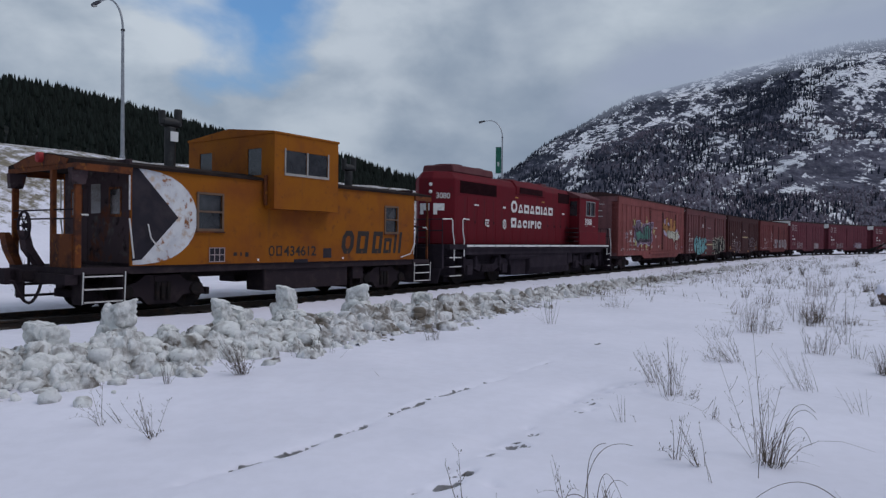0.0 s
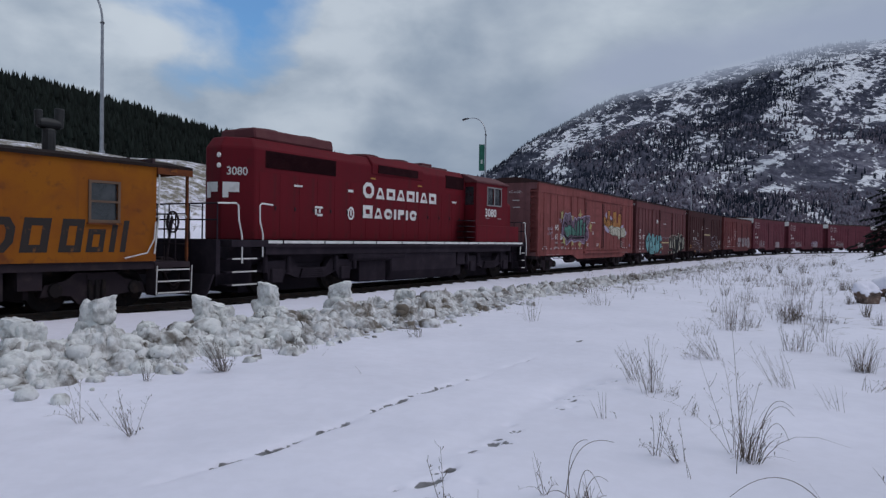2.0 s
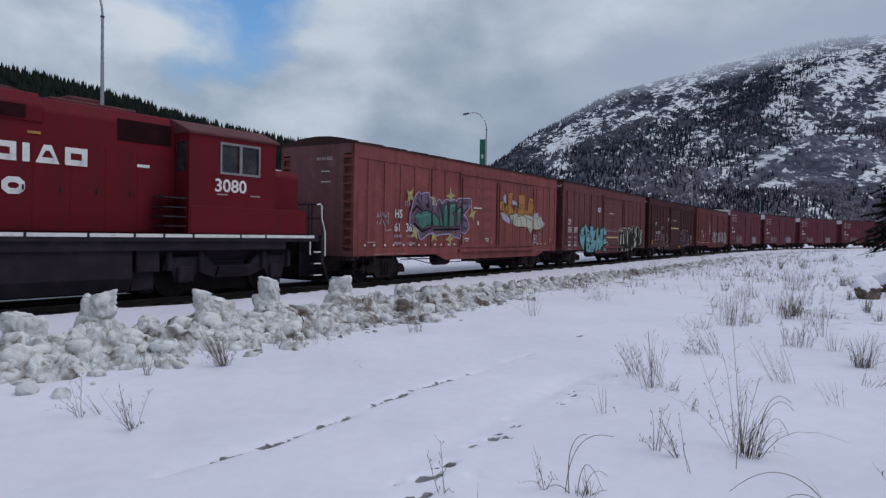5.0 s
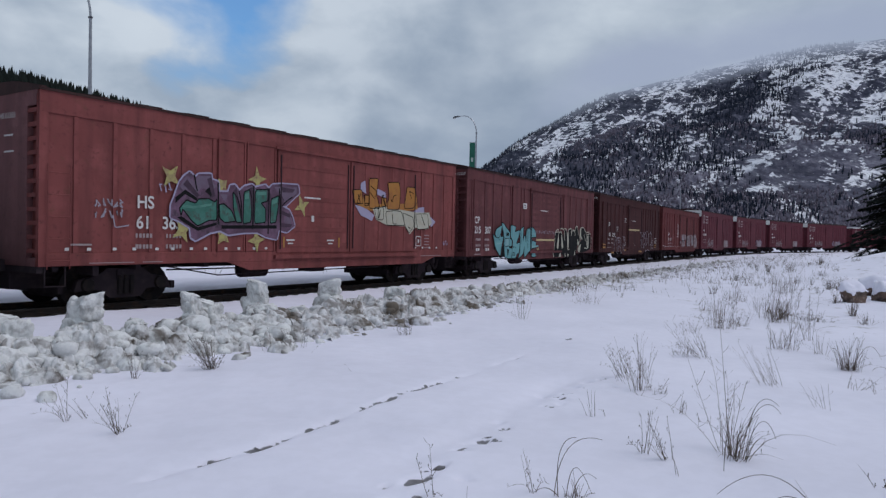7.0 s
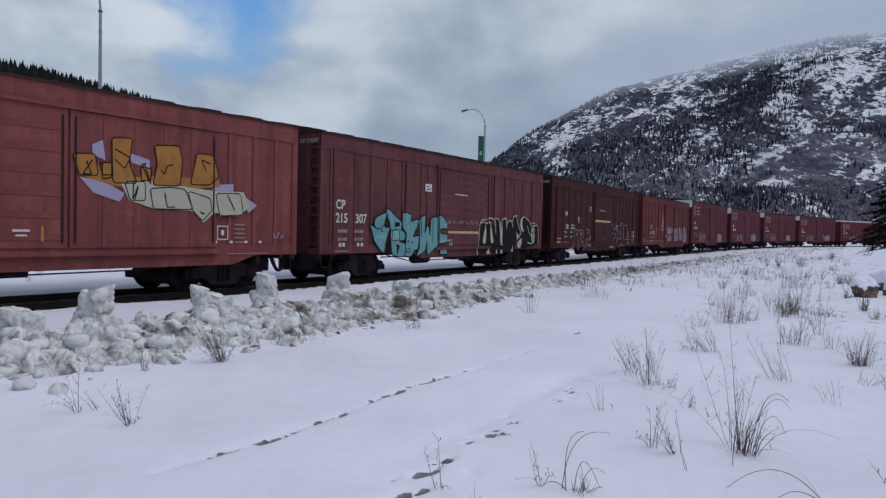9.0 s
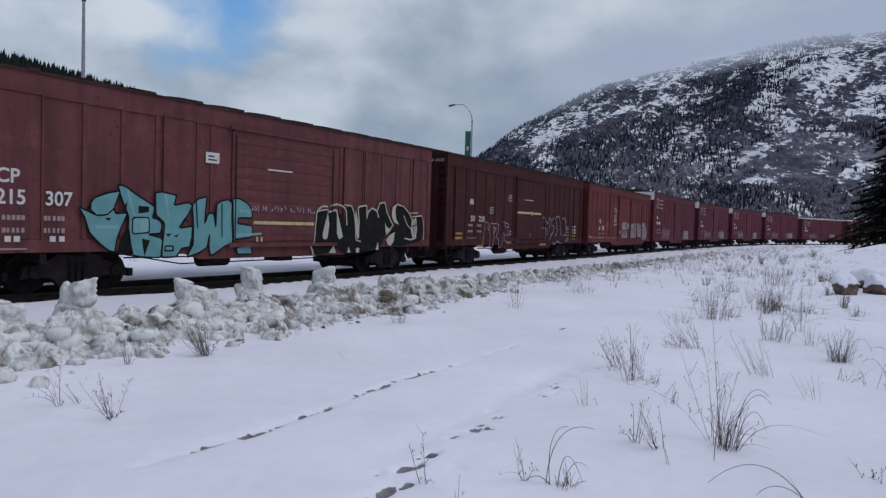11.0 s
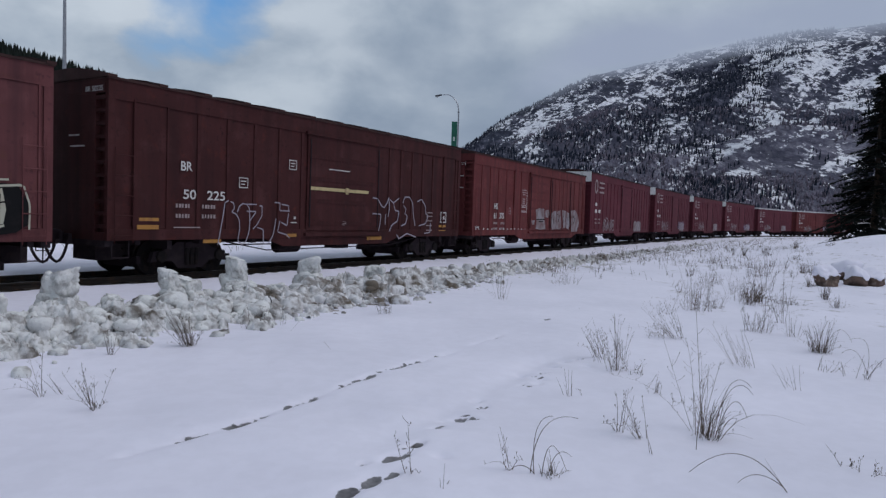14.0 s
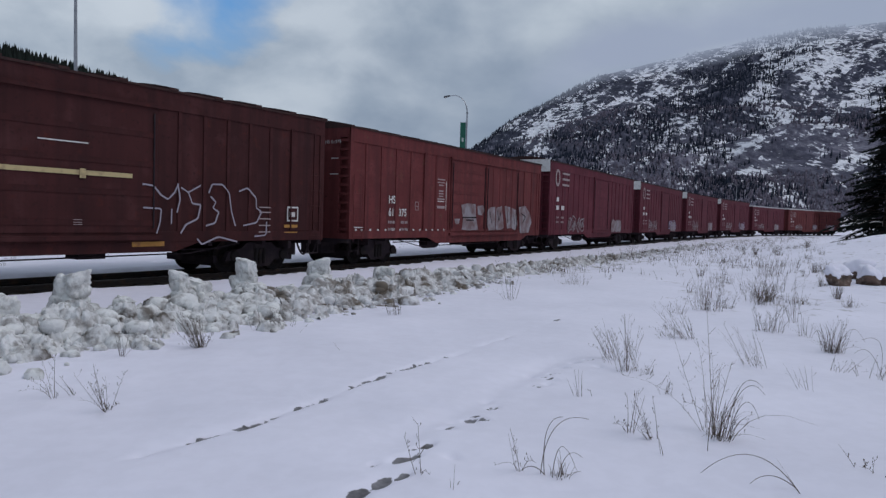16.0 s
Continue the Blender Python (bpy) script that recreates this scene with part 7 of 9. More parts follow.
def material_once(name, base, **k):
    if name not in _made:
        _made[name] = material(name, base, k.pop("rough", 0.7), spots=[(tuple(c * 0.7 for c in base), 4.0, 0.45, 0.7)], **k)
    return _made[name]


# ------------------------------------------------------------------ locomotive


def make_locomotive():
    mid = -9.55
    x = lambda u: u - mid
    lo = thing("diesel_locomotive", "dark red road-switcher locomotive with white lettering", "locomotive")
    deck = 1.40
    # frame and walkway
    fr = Shape()
    fr.box(x(-17.6), x(-1.5), -1.50, 1.50, deck - 0.16, deck)
    fr.box(x(-17.8), x(-1.3), -0.5, 0.5, 0.80, deck - 0.16)
    fr.box(x(-16.45), x(-2.65), -1.44, -1.36, 1.05, deck - 0.16)
    fr.box(x(-16.45), x(-2.65), 1.36, 1.44, 1.05, deck - 0.16)
    part("frame", fr, BLACK_STEEL, lo)
    cuts = [-16.45, -15.9, -14.3, -13.05, -11.95, -10.6, -9.2, -8.0, -7.0, -6.3, -5.55, -4.2, -3.4, -1.65]
    for a, b in zip(cuts, cuts[1:]):
        for y0, y1 in ((-1.512, -1.50), (1.50, 1.512)):
            part("white_edge_stripe", Shape().box(x(a) + 0.03, x(b) - 0.03, y0, y1, deck - 0.075, deck - 0.005), WHITE_PAINT, lo)
    # long hood
    hx1, hy = x(-5.62), 0.90
    plan = [(hx1, -hy), (x(-16.35), -hy), (x(-16.98), -0.30), (x(-16.98), 0.30), (x(-16.35), hy), (hx1, hy)]
    lid = [(hx1, -hy + 0.2), (x(-16.30), -hy + 0.2), (x(-16.80), -0.24), (x(-16.80), 0.24), (x(-16.30), hy - 0.2), (hx1, hy - 0.2)]
    rings = [[(a, b, deck) for a, b in plan], [(a, b, 3.66) for a, b in plan], [(a, b, 3.92) for a, b in lid]]
    hood = Shape().add([p for r in rings for p in r], [(6 * k + i, 6 * k + (i + 1) % 6, 6 * k + 6 + (i + 1) % 6, 6 * k + 6 + i) for k in (0, 1) for i in range(6)] + [(12, 13, 14, 15, 16, 17), (5, 4, 3, 2, 1, 0)])
    part("long_hood", hood, LOCO_RED, lo, bevel=0.03)
    fan = Shape().beam([(-0.72, 3.92), (-0.66, 4.20), (0.66, 4.20), (0.72, 3.92)], x(-16.2), x(-13.1))
    part("fan_housing", fan, LOCO_ROOF, lo, bevel=0.04)
    fans = Shape()
    for u in (-15.5, -13.9):
        fans.lathe([(0.58, 0), (0.58, 0.03), (0.50, 0.045), (0.1, 0.045)], (x(u), 0, 4.20), "z", 20)
    for u in (-10.9, -9.2):
        fans.lathe([(0.55, 0), (0.55, 0.06), (0.45, 0.09), (0.1, 0.09)], (x(u), 0, 3.98), "z", 20)
    part("cooling_fan", fans, LOCO_ROOF, lo)
    bl = Shape().beam([(-0.93, 3.40), (-0.95, 3.72), (-0.72, 3.98), (0.72, 3.98), (0.95, 3.72), (0.93, 3.40)], x(-11.5), x(-8.6))
    part("dynamic_brake_housing", bl, LOCO_RED, lo, bevel=0.03)
    ex = Shape().box(x(-8.3), x(-6.4), -0.55, 0.55, 3.88, 4.00)
    ex.box(x(-7.8), x(-7.1), -0.3, 0.3, 4.00, 4.12)
    part("exhaust_housing", ex, LOCO_ROOF, lo, bevel=0.03)
    gr = Shape()
    for k in range(11):
        z = 3.22 + 0.036 * k
        gr.box(x(-15.95), x(-13.25), -hy - 0.028, -hy - 0.0, z, z + 0.020)
    gr.box(x(-16.0), x(-13.2), -hy - 0.012, -hy + 0.02, 3.20, 3.63)
    part("radiator_grille", gr, GRILLE, lo)
    part("intake_grille", Shape().box(x(-11.2), x(-8.95), -0.965, -0.88, 3.46, 3.70), GRILLE, lo)
    part("intake_grille", Shape().box(x(-7.05), x(-5.75), -hy - 0.012, -hy + 0.02, 3.28, 3.72), GRILLE, lo)
    # hood doors
    drs = Shape().box(0, 0.62, -0.007, 0.006, 0, 1.62).mesh("hood_door", LOCO_RED)
    for i in range(14):
        o = part("hood_door", drs, LOCO_RED, lo)
        o.location = (x(-16.2) + 0.74 * i, -hy, deck + 0.06)
        hd = part("door_latch", Shape().box(0.54, 0.58, -0.03, -0.012, 0.7, 0.8), DARK_STEEL, o)
    # cab, nose and the red side box
    c0, c1, cy = x(-5.62), x(-3.02), 1.42
    wz = (2.80, 3.42)
    near_w = [(x(-4.72), x(-4.20), *wz), (x(-4.12), x(-3.60), *wz)]
    cb = part("cab", Shape().wall(c0, c1, deck, 3.62, -cy, -cy + 0.06, near_w), LOCO_RED, lo)
    part("cab_side", Shape().wall(c0, c1, deck, 3.62, cy - 0.06, cy, near_w), LOCO_RED, cb)
    for sgn, q in ((-1, c0), (1, c1)):
        q0, q1 = sorted((q, q - sgn * 0.06))
        e = Shape()
        for y0, y1, z0, z1 in ((-cy + 0.06, -1.30, deck, 3.60), (1.30, cy - 0.06, deck, 3.60), (-1.30, 1.30, deck, 2.75), (-1.30, 1.30, 3.42, 3.60), (-0.90, 0.90, 2.75, 3.42)):
            e.box(q0, q1, y0, y1, z0, z1)
        e.beam([(-cy + 0.06, 3.60), (-0.75, 3.86), (0.75, 3.86), (cy - 0.06, 3.60)], q0, q1)
        part("cab_end", e, LOCO_RED, cb)
        for y0, y1 in ((-1.30, -0.90), (0.90, 1.30)):
            part("pane", Shape().box(q0 + 0.02, q1 - 0.02, y0, y1, 2.75, 3.42), WINDOW, cb)
    for a, b, c, d in near_w:
        for sgn in (-1, 1):
            part("pane", Shape().box(a, b, *sorted((sgn * (cy - 0.03), sgn * (cy - 0.04))), c, d), WINDOW, cb)
    wf = Shape()
    for sgn in (-1, 1):
        ys = sorted((sgn * (cy + 0.02), sgn * (cy - 0.01)))
        for a, b, c, d in ((-4.77, -4.72, 2.75, 3.47), (-4.20, -4.12, 2.80, 3.42), (-3.60, -3.55, 2.75, 3.47), (-4.72, -3.60, 2.75, 2.80), (-4.72, -3.60, 3.42, 3.47)):
            wf.box(x(a), x(b), *ys, c, d)
    part("cab_window_frame", wf, material_once("aluminium_frame", (0.22, 0.21, 0.21)), cb)
    part("cab_roof", Shape().beam([(-cy - 0.05, 3.57), (-cy - 0.05, 3.63), (-0.78, 3.90), (0.78, 3.90), (cy + 0.05, 3.63), (cy + 0.05, 3.57)], c0 - 0.06, c1 + 0.10), LOCO_ROOF, cb, bevel=0.02)
    hn = Shape()
    for k in (-0.12, 0.0, 0.12):
        hn.tube([(x(-4.5), k, 3.96), (x(-4.05), k, 3.98)], 0.03, 6, 0.05)
    hn.box(x(-4.5), x(-4.3), -0.15, 0.15, 3.89, 3.95)
    part("horn", hn, LOCO_ROOF, cb)
    part("nose", Shape().beam([(-0.92, deck), (-0.92, 2.88), (-0.74, 3.04), (0.74, 3.04), (0.92, 2.88), (0.92, deck)], c1, x(-1.72)), LOCO_RED, lo, bevel=0.04)
    part("side_box", Shape().box(x(-5.58), x(-1.94), -1.44, -0.95, deck + 0.004, 2.02), LOCO_RED, lo, bevel=0.015)
    part("side_box", Shape().box(x(-5.58), x(-1.94), 0.95, 1.44, deck + 0.004, 2.02), LOCO_RED, lo, bevel=0.015)
    stair = Shape()
    for k in range(4):
        stair.box(x(-6.25), x(-5.68), -1.40, -0.95, 1.55 + 0.2 * k, 1.58 + 0.2 * k)
    part("cab_step", stair, DARK_STEEL, lo)
    # markings as plain shapes, numbers
    y = -hy - 0.020
    marks_row(lo, x(-11.92), 2.68, "r", 0.54, 0.46, 0.1, 0.12, y, WHITE_PAINT)
    marks_row(lo, x(-11.27), 2.68, "tptpbtp", 0.46, 0.34, 0.11, 0.115, y, WHITE_PAINT)
    marks_row(lo, x(-11.92), 2.08, "p", 0.48, 0.38, 0.1, 0.13, y, WHITE_PAINT)
    marks_row(lo, x(-11.34), 2.08, "trbfbr", 0.42, 0.31, 0.11, 0.11, y, WHITE_PAINT)
    # on the bevelled corner and the narrow end of the hood
    slope = math.atan2(-0.60, 0.63)
    corner = Matrix.Translation((x(-16.98) - 0.010, -0.30 - 0.010, 0)) @ Matrix.Rotation(slope, 4, "Z")
    for px, m in ((0.05, corner), (-0.22, Matrix.Translation((x(-16.98) - 0.012, 0, 0)) @ Matrix.Rotation(-math.pi / 2, 4, "Z"))):
        sh = Shape()
        for a, b, c, d in ((0, 0.15, 0, 0.38), (0.15, 0.42, 0.14, 0.38)):
            sh.box(px + a, px + b, -0.003, 0, 2.42 + c, 2.42 + d)
        part("lettering_block", sh, WHITE_PAINT, lo).matrix_local = m
    letters(lo, "3080", 0.14, 2.98, 0.19, STENCIL, -0.003).matrix_local = corner
    letters(lo, "3080", x(-4.93), 2.36, 0.28, WHITE_PAINT, -cy - 0.006, wide=1.2)
    bars(lo, [(x(-4.85), x(-4.55), 2.28, 2.31), (x(-3.85), x(-3.55), 2.28, 2.31)], FAINT, -cy - 0.006)
    ring = Shape()
    pts = [(x(-12.50) + 0.13 * math.cos(a), 2.19 + 0.16 * math.sin(a)) for a in [math.tau * i / 14 for i in range(15)]]
    stroke(ring, pts, 0.06, y)
    ring.box(x(-12.53), x(-12.47), y, y + 0.002, 2.12, 2.26)
    part("round_plate", ring, WHITE_PAINT, lo)
    bars(lo, [(x(-14.95), x(-14.62), 2.80, 2.85), (x(-12.65), x(-12.4), 2.80, 2.87), (x(-6.6), x(-6.3), 2.77, 2.83), (x(-14.1), x(-13.78), 2.27, 2.33), (x(-14.1), x(-14.02), 2.10, 2.25), (x(-13.94), x(-13.86), 2.16, 2.25), (x(-14.0), x(-13.78), 2.06, 2.13), (x(-12.7), x(-12.45), 2.27, 2.29)], WHITE_PAINT, y)
    bars(lo, [(x(-11.55), x(-11.3), 3.25, 3.30), (x(-8.9), x(-8.65), 3.20, 3.25), (x(-2.3), x(-1.9), 1.52, 1.58)], YELLOW_MARK, y, "yellow_mark")
    # handrails and steps at both ends
    for side in (-1, 1):
        q = side * 1.47
        part("handrail", Shape().tube([(x(-18.0), q, 2.22), (x(-17.45), q, 2.24), (x(-17.38), q, 2.20), (x(-17.36), q, 1.85), (x(-17.26), q, 1.5), (x(-17.25), q, 0.86)], 0.021, 6), WHITE_PAINT, lo, "white painted handrail")
        part("handrail", Shape().tube([(x(-16.25), q, 2.25), (x(-16.62), q, 2.27), (x(-16.69), q, 2.22), (x(-16.68), q, 1.85), (x(-16.58), q, 1.55), (x(-16.58), q, 1.0)], 0.021, 6), WHITE_PAINT, lo, "white painted handrail")
        part("handrail", Shape().tube([(x(-1.55), q, 2.20), (x(-1.41), q, 2.22), (x(-1.37), q, 2.16), (x(-1.36), q, 1.85), (x(-1.23), q, 1.5), (x(-1.22), q, 0.86)], 0.021, 6), WHITE_PAINT, lo, "white painted handrail")
        part("handrail", Shape().tube([(x(-1.80), q, 1.34), (x(-1.80), q, 0.9)], 0.021, 6), WHITE_PAINT, lo, "white painted handrail")
        part("handrail", Shape().tube([(x(-1.98), q, 2.20), (x(-1.76), q, 2.22), (x(-1.74), q, 2.15), (x(-1.74), q, 1.34)], 0.021, 6), BLACK_STEEL, lo)
    for u in (-18.0, -1.32):
        er = Shape()
        for z in (2.22, 1.85):
            er.tube([(x(u), -1.45, z), (x(u), 1.45, z)], 0.018, 6)
        for q in (-1.45, -0.9, -0.4, 0.4, 0.9, 1.45):
            er.tube([(x(u), q, deck - 0.1), (x(u), q, 2.22)], 0.018, 6)
        part("end_rail", er, BLACK_STEEL, lo)
    for a, b in ((-17.75, -16.62), (-1.84, -1.18)):
        for side in (-1, 1):
            well = Shape()
            for k, z in enumerate((0.38, 0.68, 0.98)):
                well.box(x(a) + 0.05, x(b) - 0.05, *sorted((side * 1.46, side * 1.12)), z - 0.03, z)
            well.box(x(a), x(b), *sorted((side * 1.10, side * 1.06)), 0.34, deck - 0.16)
            step = part("step", well, BLACK_STEEL, lo)
            ed = Shape()
            for z in (0.38, 0.68, 0.98):
                ed.box(x(a) + 0.2, x(b) - 0.15, *sorted((side * 1.475, side * 1.462)), z - 0.03, z + 0.004)
            part("step_edge", ed, STENCIL, step)
    for u, w in ((-18.05, -1), (-1.26, 1)):
        e = x(u)
        sh = Shape().box(*sorted((e, e - w * 0.12)), -1.48, 1.48, 0.62, deck)
        sh.prism([(e, 0.62), (e + w * 0.22, 0.16), (e + w * 0.26, 0.16), (e + w * 0.05, 0.64)], -1.45, 1.45)
        part("pilot", sh, BLACK_STEEL, lo)
    # tank, reservoirs, filler boxes, trucks
    tank = Shape().beam([(-1.38, 0.50), (-1.22, 0.20), (1.22, 0.20), (1.38, 0.50), (1.38, 1.10), (-1.38, 1.10)], x(-11.0), x(-6.95))
    part("fuel_tank", tank, BLACK_STEEL, lo, bevel=0.04)
    for side in (-1, 1):
        res = Shape().lathe([(0.05, -1.4), (0.17, -1.33), (0.17, 1.33), (0.05, 1.4)], (x(-11.6), side * 1.25, 1.0), "x", 12)
        part("air_reservoir", res, BLACK_STEEL, lo)
    # the two full-width boxes are added filler that keeps the underside dark
    for bx in ((-6.85, -6.3, -1.35, -1.205, 0.6, 1.15), (-12.4, -11.05, -1.2, 1.2, 0.22, 1.20), (-6.9, -6.35, -1.2, 1.2, 0.22, 1.20)):
        part("equipment_box", Shape().box(x(bx[0]), x(bx[1]), *bx[2:]), BLACK_STEEL, lo, bevel=0.02)
    for u in (-14.55, -4.25):
        loco_truck(lo, x(u))
    coupler(lo, x(-18.1), -1, 0.38)
    coupler(lo, x(-1.22), 1, 0.50)
    lg = Shape()
    for z in (3.45, 3.2):
        lg.lathe([(0.02, -0.03), (0.06, -0.02), (0.06, 0.02)], (x(-17.0), -0.25, z), "x", 12)
    part("class_light", lg, REFLECTOR, lo)
    lo["pivot"], lo["middle"] = 5.15, mid
    return lo


def loco_truck(parent, x, base=2.74, radius=0.51):
    """A two-axle locomotive truck: traction motors and bolster filled out solid, cast frames, axle boxes, springs,
    wheelsets.
    """
    h = base / 2
    mid = Shape().box(x - 0.5, x + 0.5, -1.1, 1.1, 0.55, 0.802)
    # block filled out past the motors, so the space under the deck stays dark
    mid.box(x - h - 0.75, x + h + 0.75, -0.64, 0.64, 0.10, 0.98)
    mid.box(x - h - 0.6, x + h + 0.6, -1.0, 1.0, 0.80, 1.20)
    t = part("truck", mid, BLACK_STEEL, parent)
    outline = [(-h - 0.55, 0.62), (-h - 0.45, 0.88), (-0.75, 0.92), (-0.55, 0.70), (0.55, 0.70), (0.75, 0.92), (h + 0.45, 0.88), (h + 0.55, 0.62), (h + 0.30, 0.60), (h + 0.25, 0.40),
               (h - 0.25, 0.40), (h - 0.35, 0.58), (0.5, 0.42), (-0.5, 0.42), (-h + 0.35, 0.58), (-h + 0.25, 0.40), (-h - 0.25, 0.40), (-h - 0.30, 0.60)]
    for side in (-1, 1):
        y0, y1 = sorted((side * 1.08, side * 1.26))
        part("side_frame", Shape().prism([(x + a, b) for a, b in outline], y0, y1), BLACK_STEEL, t)
        for w in (-h, h):
            part("axle_box", Shape().box(x + w - 0.2, x + w + 0.2, *sorted((side * 1.20, side * 1.34)), 0.34, 0.70), BLACK_STEEL, t, bevel=0.03)
            for q in (-0.42, 0.42):
                part("brake_cylinder", Shape().tube([(x + w + q, side * 1.30, 0.62), (x + w + q, side * 1.30, 1.0)], 0.07, 8), BLACK_STEEL, t)
        leaf = Shape()
        for k in range(5):
            leaf.box(x - 0.52 + 0.02 * k, x + 0.52 - 0.02 * k, *sorted((side * 1.27, side * 1.33)), 0.44 + 0.05 * k, 0.475 + 0.05 * k)
        part("leaf_spring", leaf, BLACK_STEEL, t)
    for w in (-h, h):
        wheelset(t, x + w, radius)
    return t


CABOOSE = make_caboose()
LOCO = make_locomotive()
TRAIN = [CABOOSE, LOCO] + CARS


def add_stack(u, top, low):
    """A dark stove pipe with a forked cap on the roof ridge."""
    mid = -24.55
    q = u - mid
    sh = Shape()
    sh.lathe([(0.13, low), (0.13, top - 0.42), (0.11, top - 0.40)], (q, 0, 0), "z", 12)
    sh.tube([(q - 0.22, 0, top - 0.30), (q + 0.22, 0, top - 0.30)], 0.11, 10)
    sh.tube([(q - 0.20, 0, top - 0.36), (q - 0.22, 0, top - 0.05)], 0.085, 10)
    sh.tube([(q + 0.20, 0, top - 0.36), (q + 0.22, 0, top + 0.02)], 0.10, 10)
    pipe = part("stove_pipe", sh, SIGNAL_BLACK, CABOOSE, bevel=0.02)
    return q, pipe


add_stack(-27.55, 4.42, 3.05)
add_stack(-21.2, 3.95, 3.05)
part("notice_plate", Shape().box(-3.10, -2.90, -0.19, -0.165, 3.68, 3.90), SIGN_WHITE, CABOOSE)

# ------------------------------------------------------------------ snow bank of ploughed blocks


def ico(level):
    bm = bmesh.new()
    bmesh.ops.create_icosphere(bm, subdivisions=level, radius=1.0)
    v = np.array([p.co[:] for p in bm.verts])
    f = np.array([[q.index for q in t.verts] for t in bm.faces])
    bm.free()
    return v, f


ICO1, ICO2, ICO3 = ico(1), ico(2), ico(4)


def chunk_verts(sphere, rng, size, squash=0.75, cuts=9, rough=0.05, boxy=0.0, knobs=0):
    """A broken block: a ball or a cube cut by random planes, with a crumbled, knobbly surface."""
    v = sphere
    n = rng.normal(size=(cuts, 3))
    n /= np.linalg.norm(n, axis=1)[:, None]
    d = rng.uniform(0.5, 0.95, cuts)
    k = v @ n.T
    r = np.where(k > 0.05, d / np.maximum(k, 0.05), 9.0).min(1).clip(0, 1.25)
    if boxy:
        r = np.minimum(r + 0.25, 0.80 / np.abs(v).max(1)) * boxy + r * (1 - boxy)
    w = np.zeros(len(v))
    for sc in (3.0, 6.5, 13.0, 24.0):
        a = rng.normal(size=(3, 3)) * sc
        w += np.sin(v @ a[0] + rng.uniform(0, 6)) * np.sin(v @ a[1] + rng.uniform(0, 6)) * (3.0 / sc) ** 0.6
    r = r * (1 + rough * w)
    if knobs:
        for sc, deep in ((3.2, 0.17), (6.5, 0.12), (12.0, 0.09), (21.0, 0.05)):
            a = rng.normal(size=(4, 3)) * sc
            n1 = (np.sin(v @ a[0] + rng.uniform(0, 6)) + np.sin(v @ a[1] + rng.uniform(0, 6)) + np.sin(v @ a[2] + rng.uniform(0, 6)) + np.sin(v @ a[3] + rng.uniform(0, 6))) / 2
            r = r - deep * np.exp(-(n1 / 0.14) ** 2)
        c = rng.normal(size=(knobs, 3))
        c /= np.linalg.norm(c, axis=1)[:, None]
        rad = rng.uniform(0.12, 0.42, knobs)
        dist = np.sqrt(np.clip(2 - 2 * v @ c.T, 0, None))
        up = np.sqrt(np.clip(1 - (dist / rad) ** 2, 0, None)) * rad * rng.uniform(0.25, 0.6, knobs)
        r = r * 0.92 + up.max(1)
    q = v * r[:, None]
    s = np.array(size) * np.array([1, 1, squash])
    a, b = rng.uniform(0, math.tau), rng.normal() * 0.10
    rot = np.array([[math.cos(a), -math.sin(a), 0], [math.sin(a), math.cos(a), 0], [0, 0, 1]])
    tip = np.array([[math.cos(b), 0, math.sin(b)], [0, 1, 0], [-math.sin(b), 0, math.cos(b)]])
    return (q * s) @ tip.T @ rot.T


# standing blocks: s, l, half width, half depth, height of the top over the rails
BLOCKS = [(-32.01, -4.25, 0.26, 0.25, 0.70), (-33.02, -4.37, 0.27, 0.23, 0.52), (-30.26, -4.23, 0.19, 0.21, 0.63), (-29.86, -4.17, 0.25, 0.23, 0.46), (-28.91, -4.21, 0.22, 0.23, 0.78),
          (-29.04, -4.42, 0.37, 0.29, 0.37), (-27.02, -4.13, 0.31, 0.25, 0.70), (-26.90, -4.39, 0.44, 0.31, 0.30), (-24.72, -4.05, 0.29, 0.23, 0.46), (-21.81, -3.91, 0.27, 0.23, 0.24),
          (-34.27, -4.29, 0.31, 0.27, 0.50), (-35.56, -4.21, 0.31, 0.27, 0.61), (-31.38, -4.45, 0.21, 0.19, 0.35), (-28.11, -4.30, 0.25, 0.21, 0.26), (-23.32, -4.03, 0.23, 0.21, 0.22), (-36.83, -4.33, 0.35, 0.29, 0.59)]


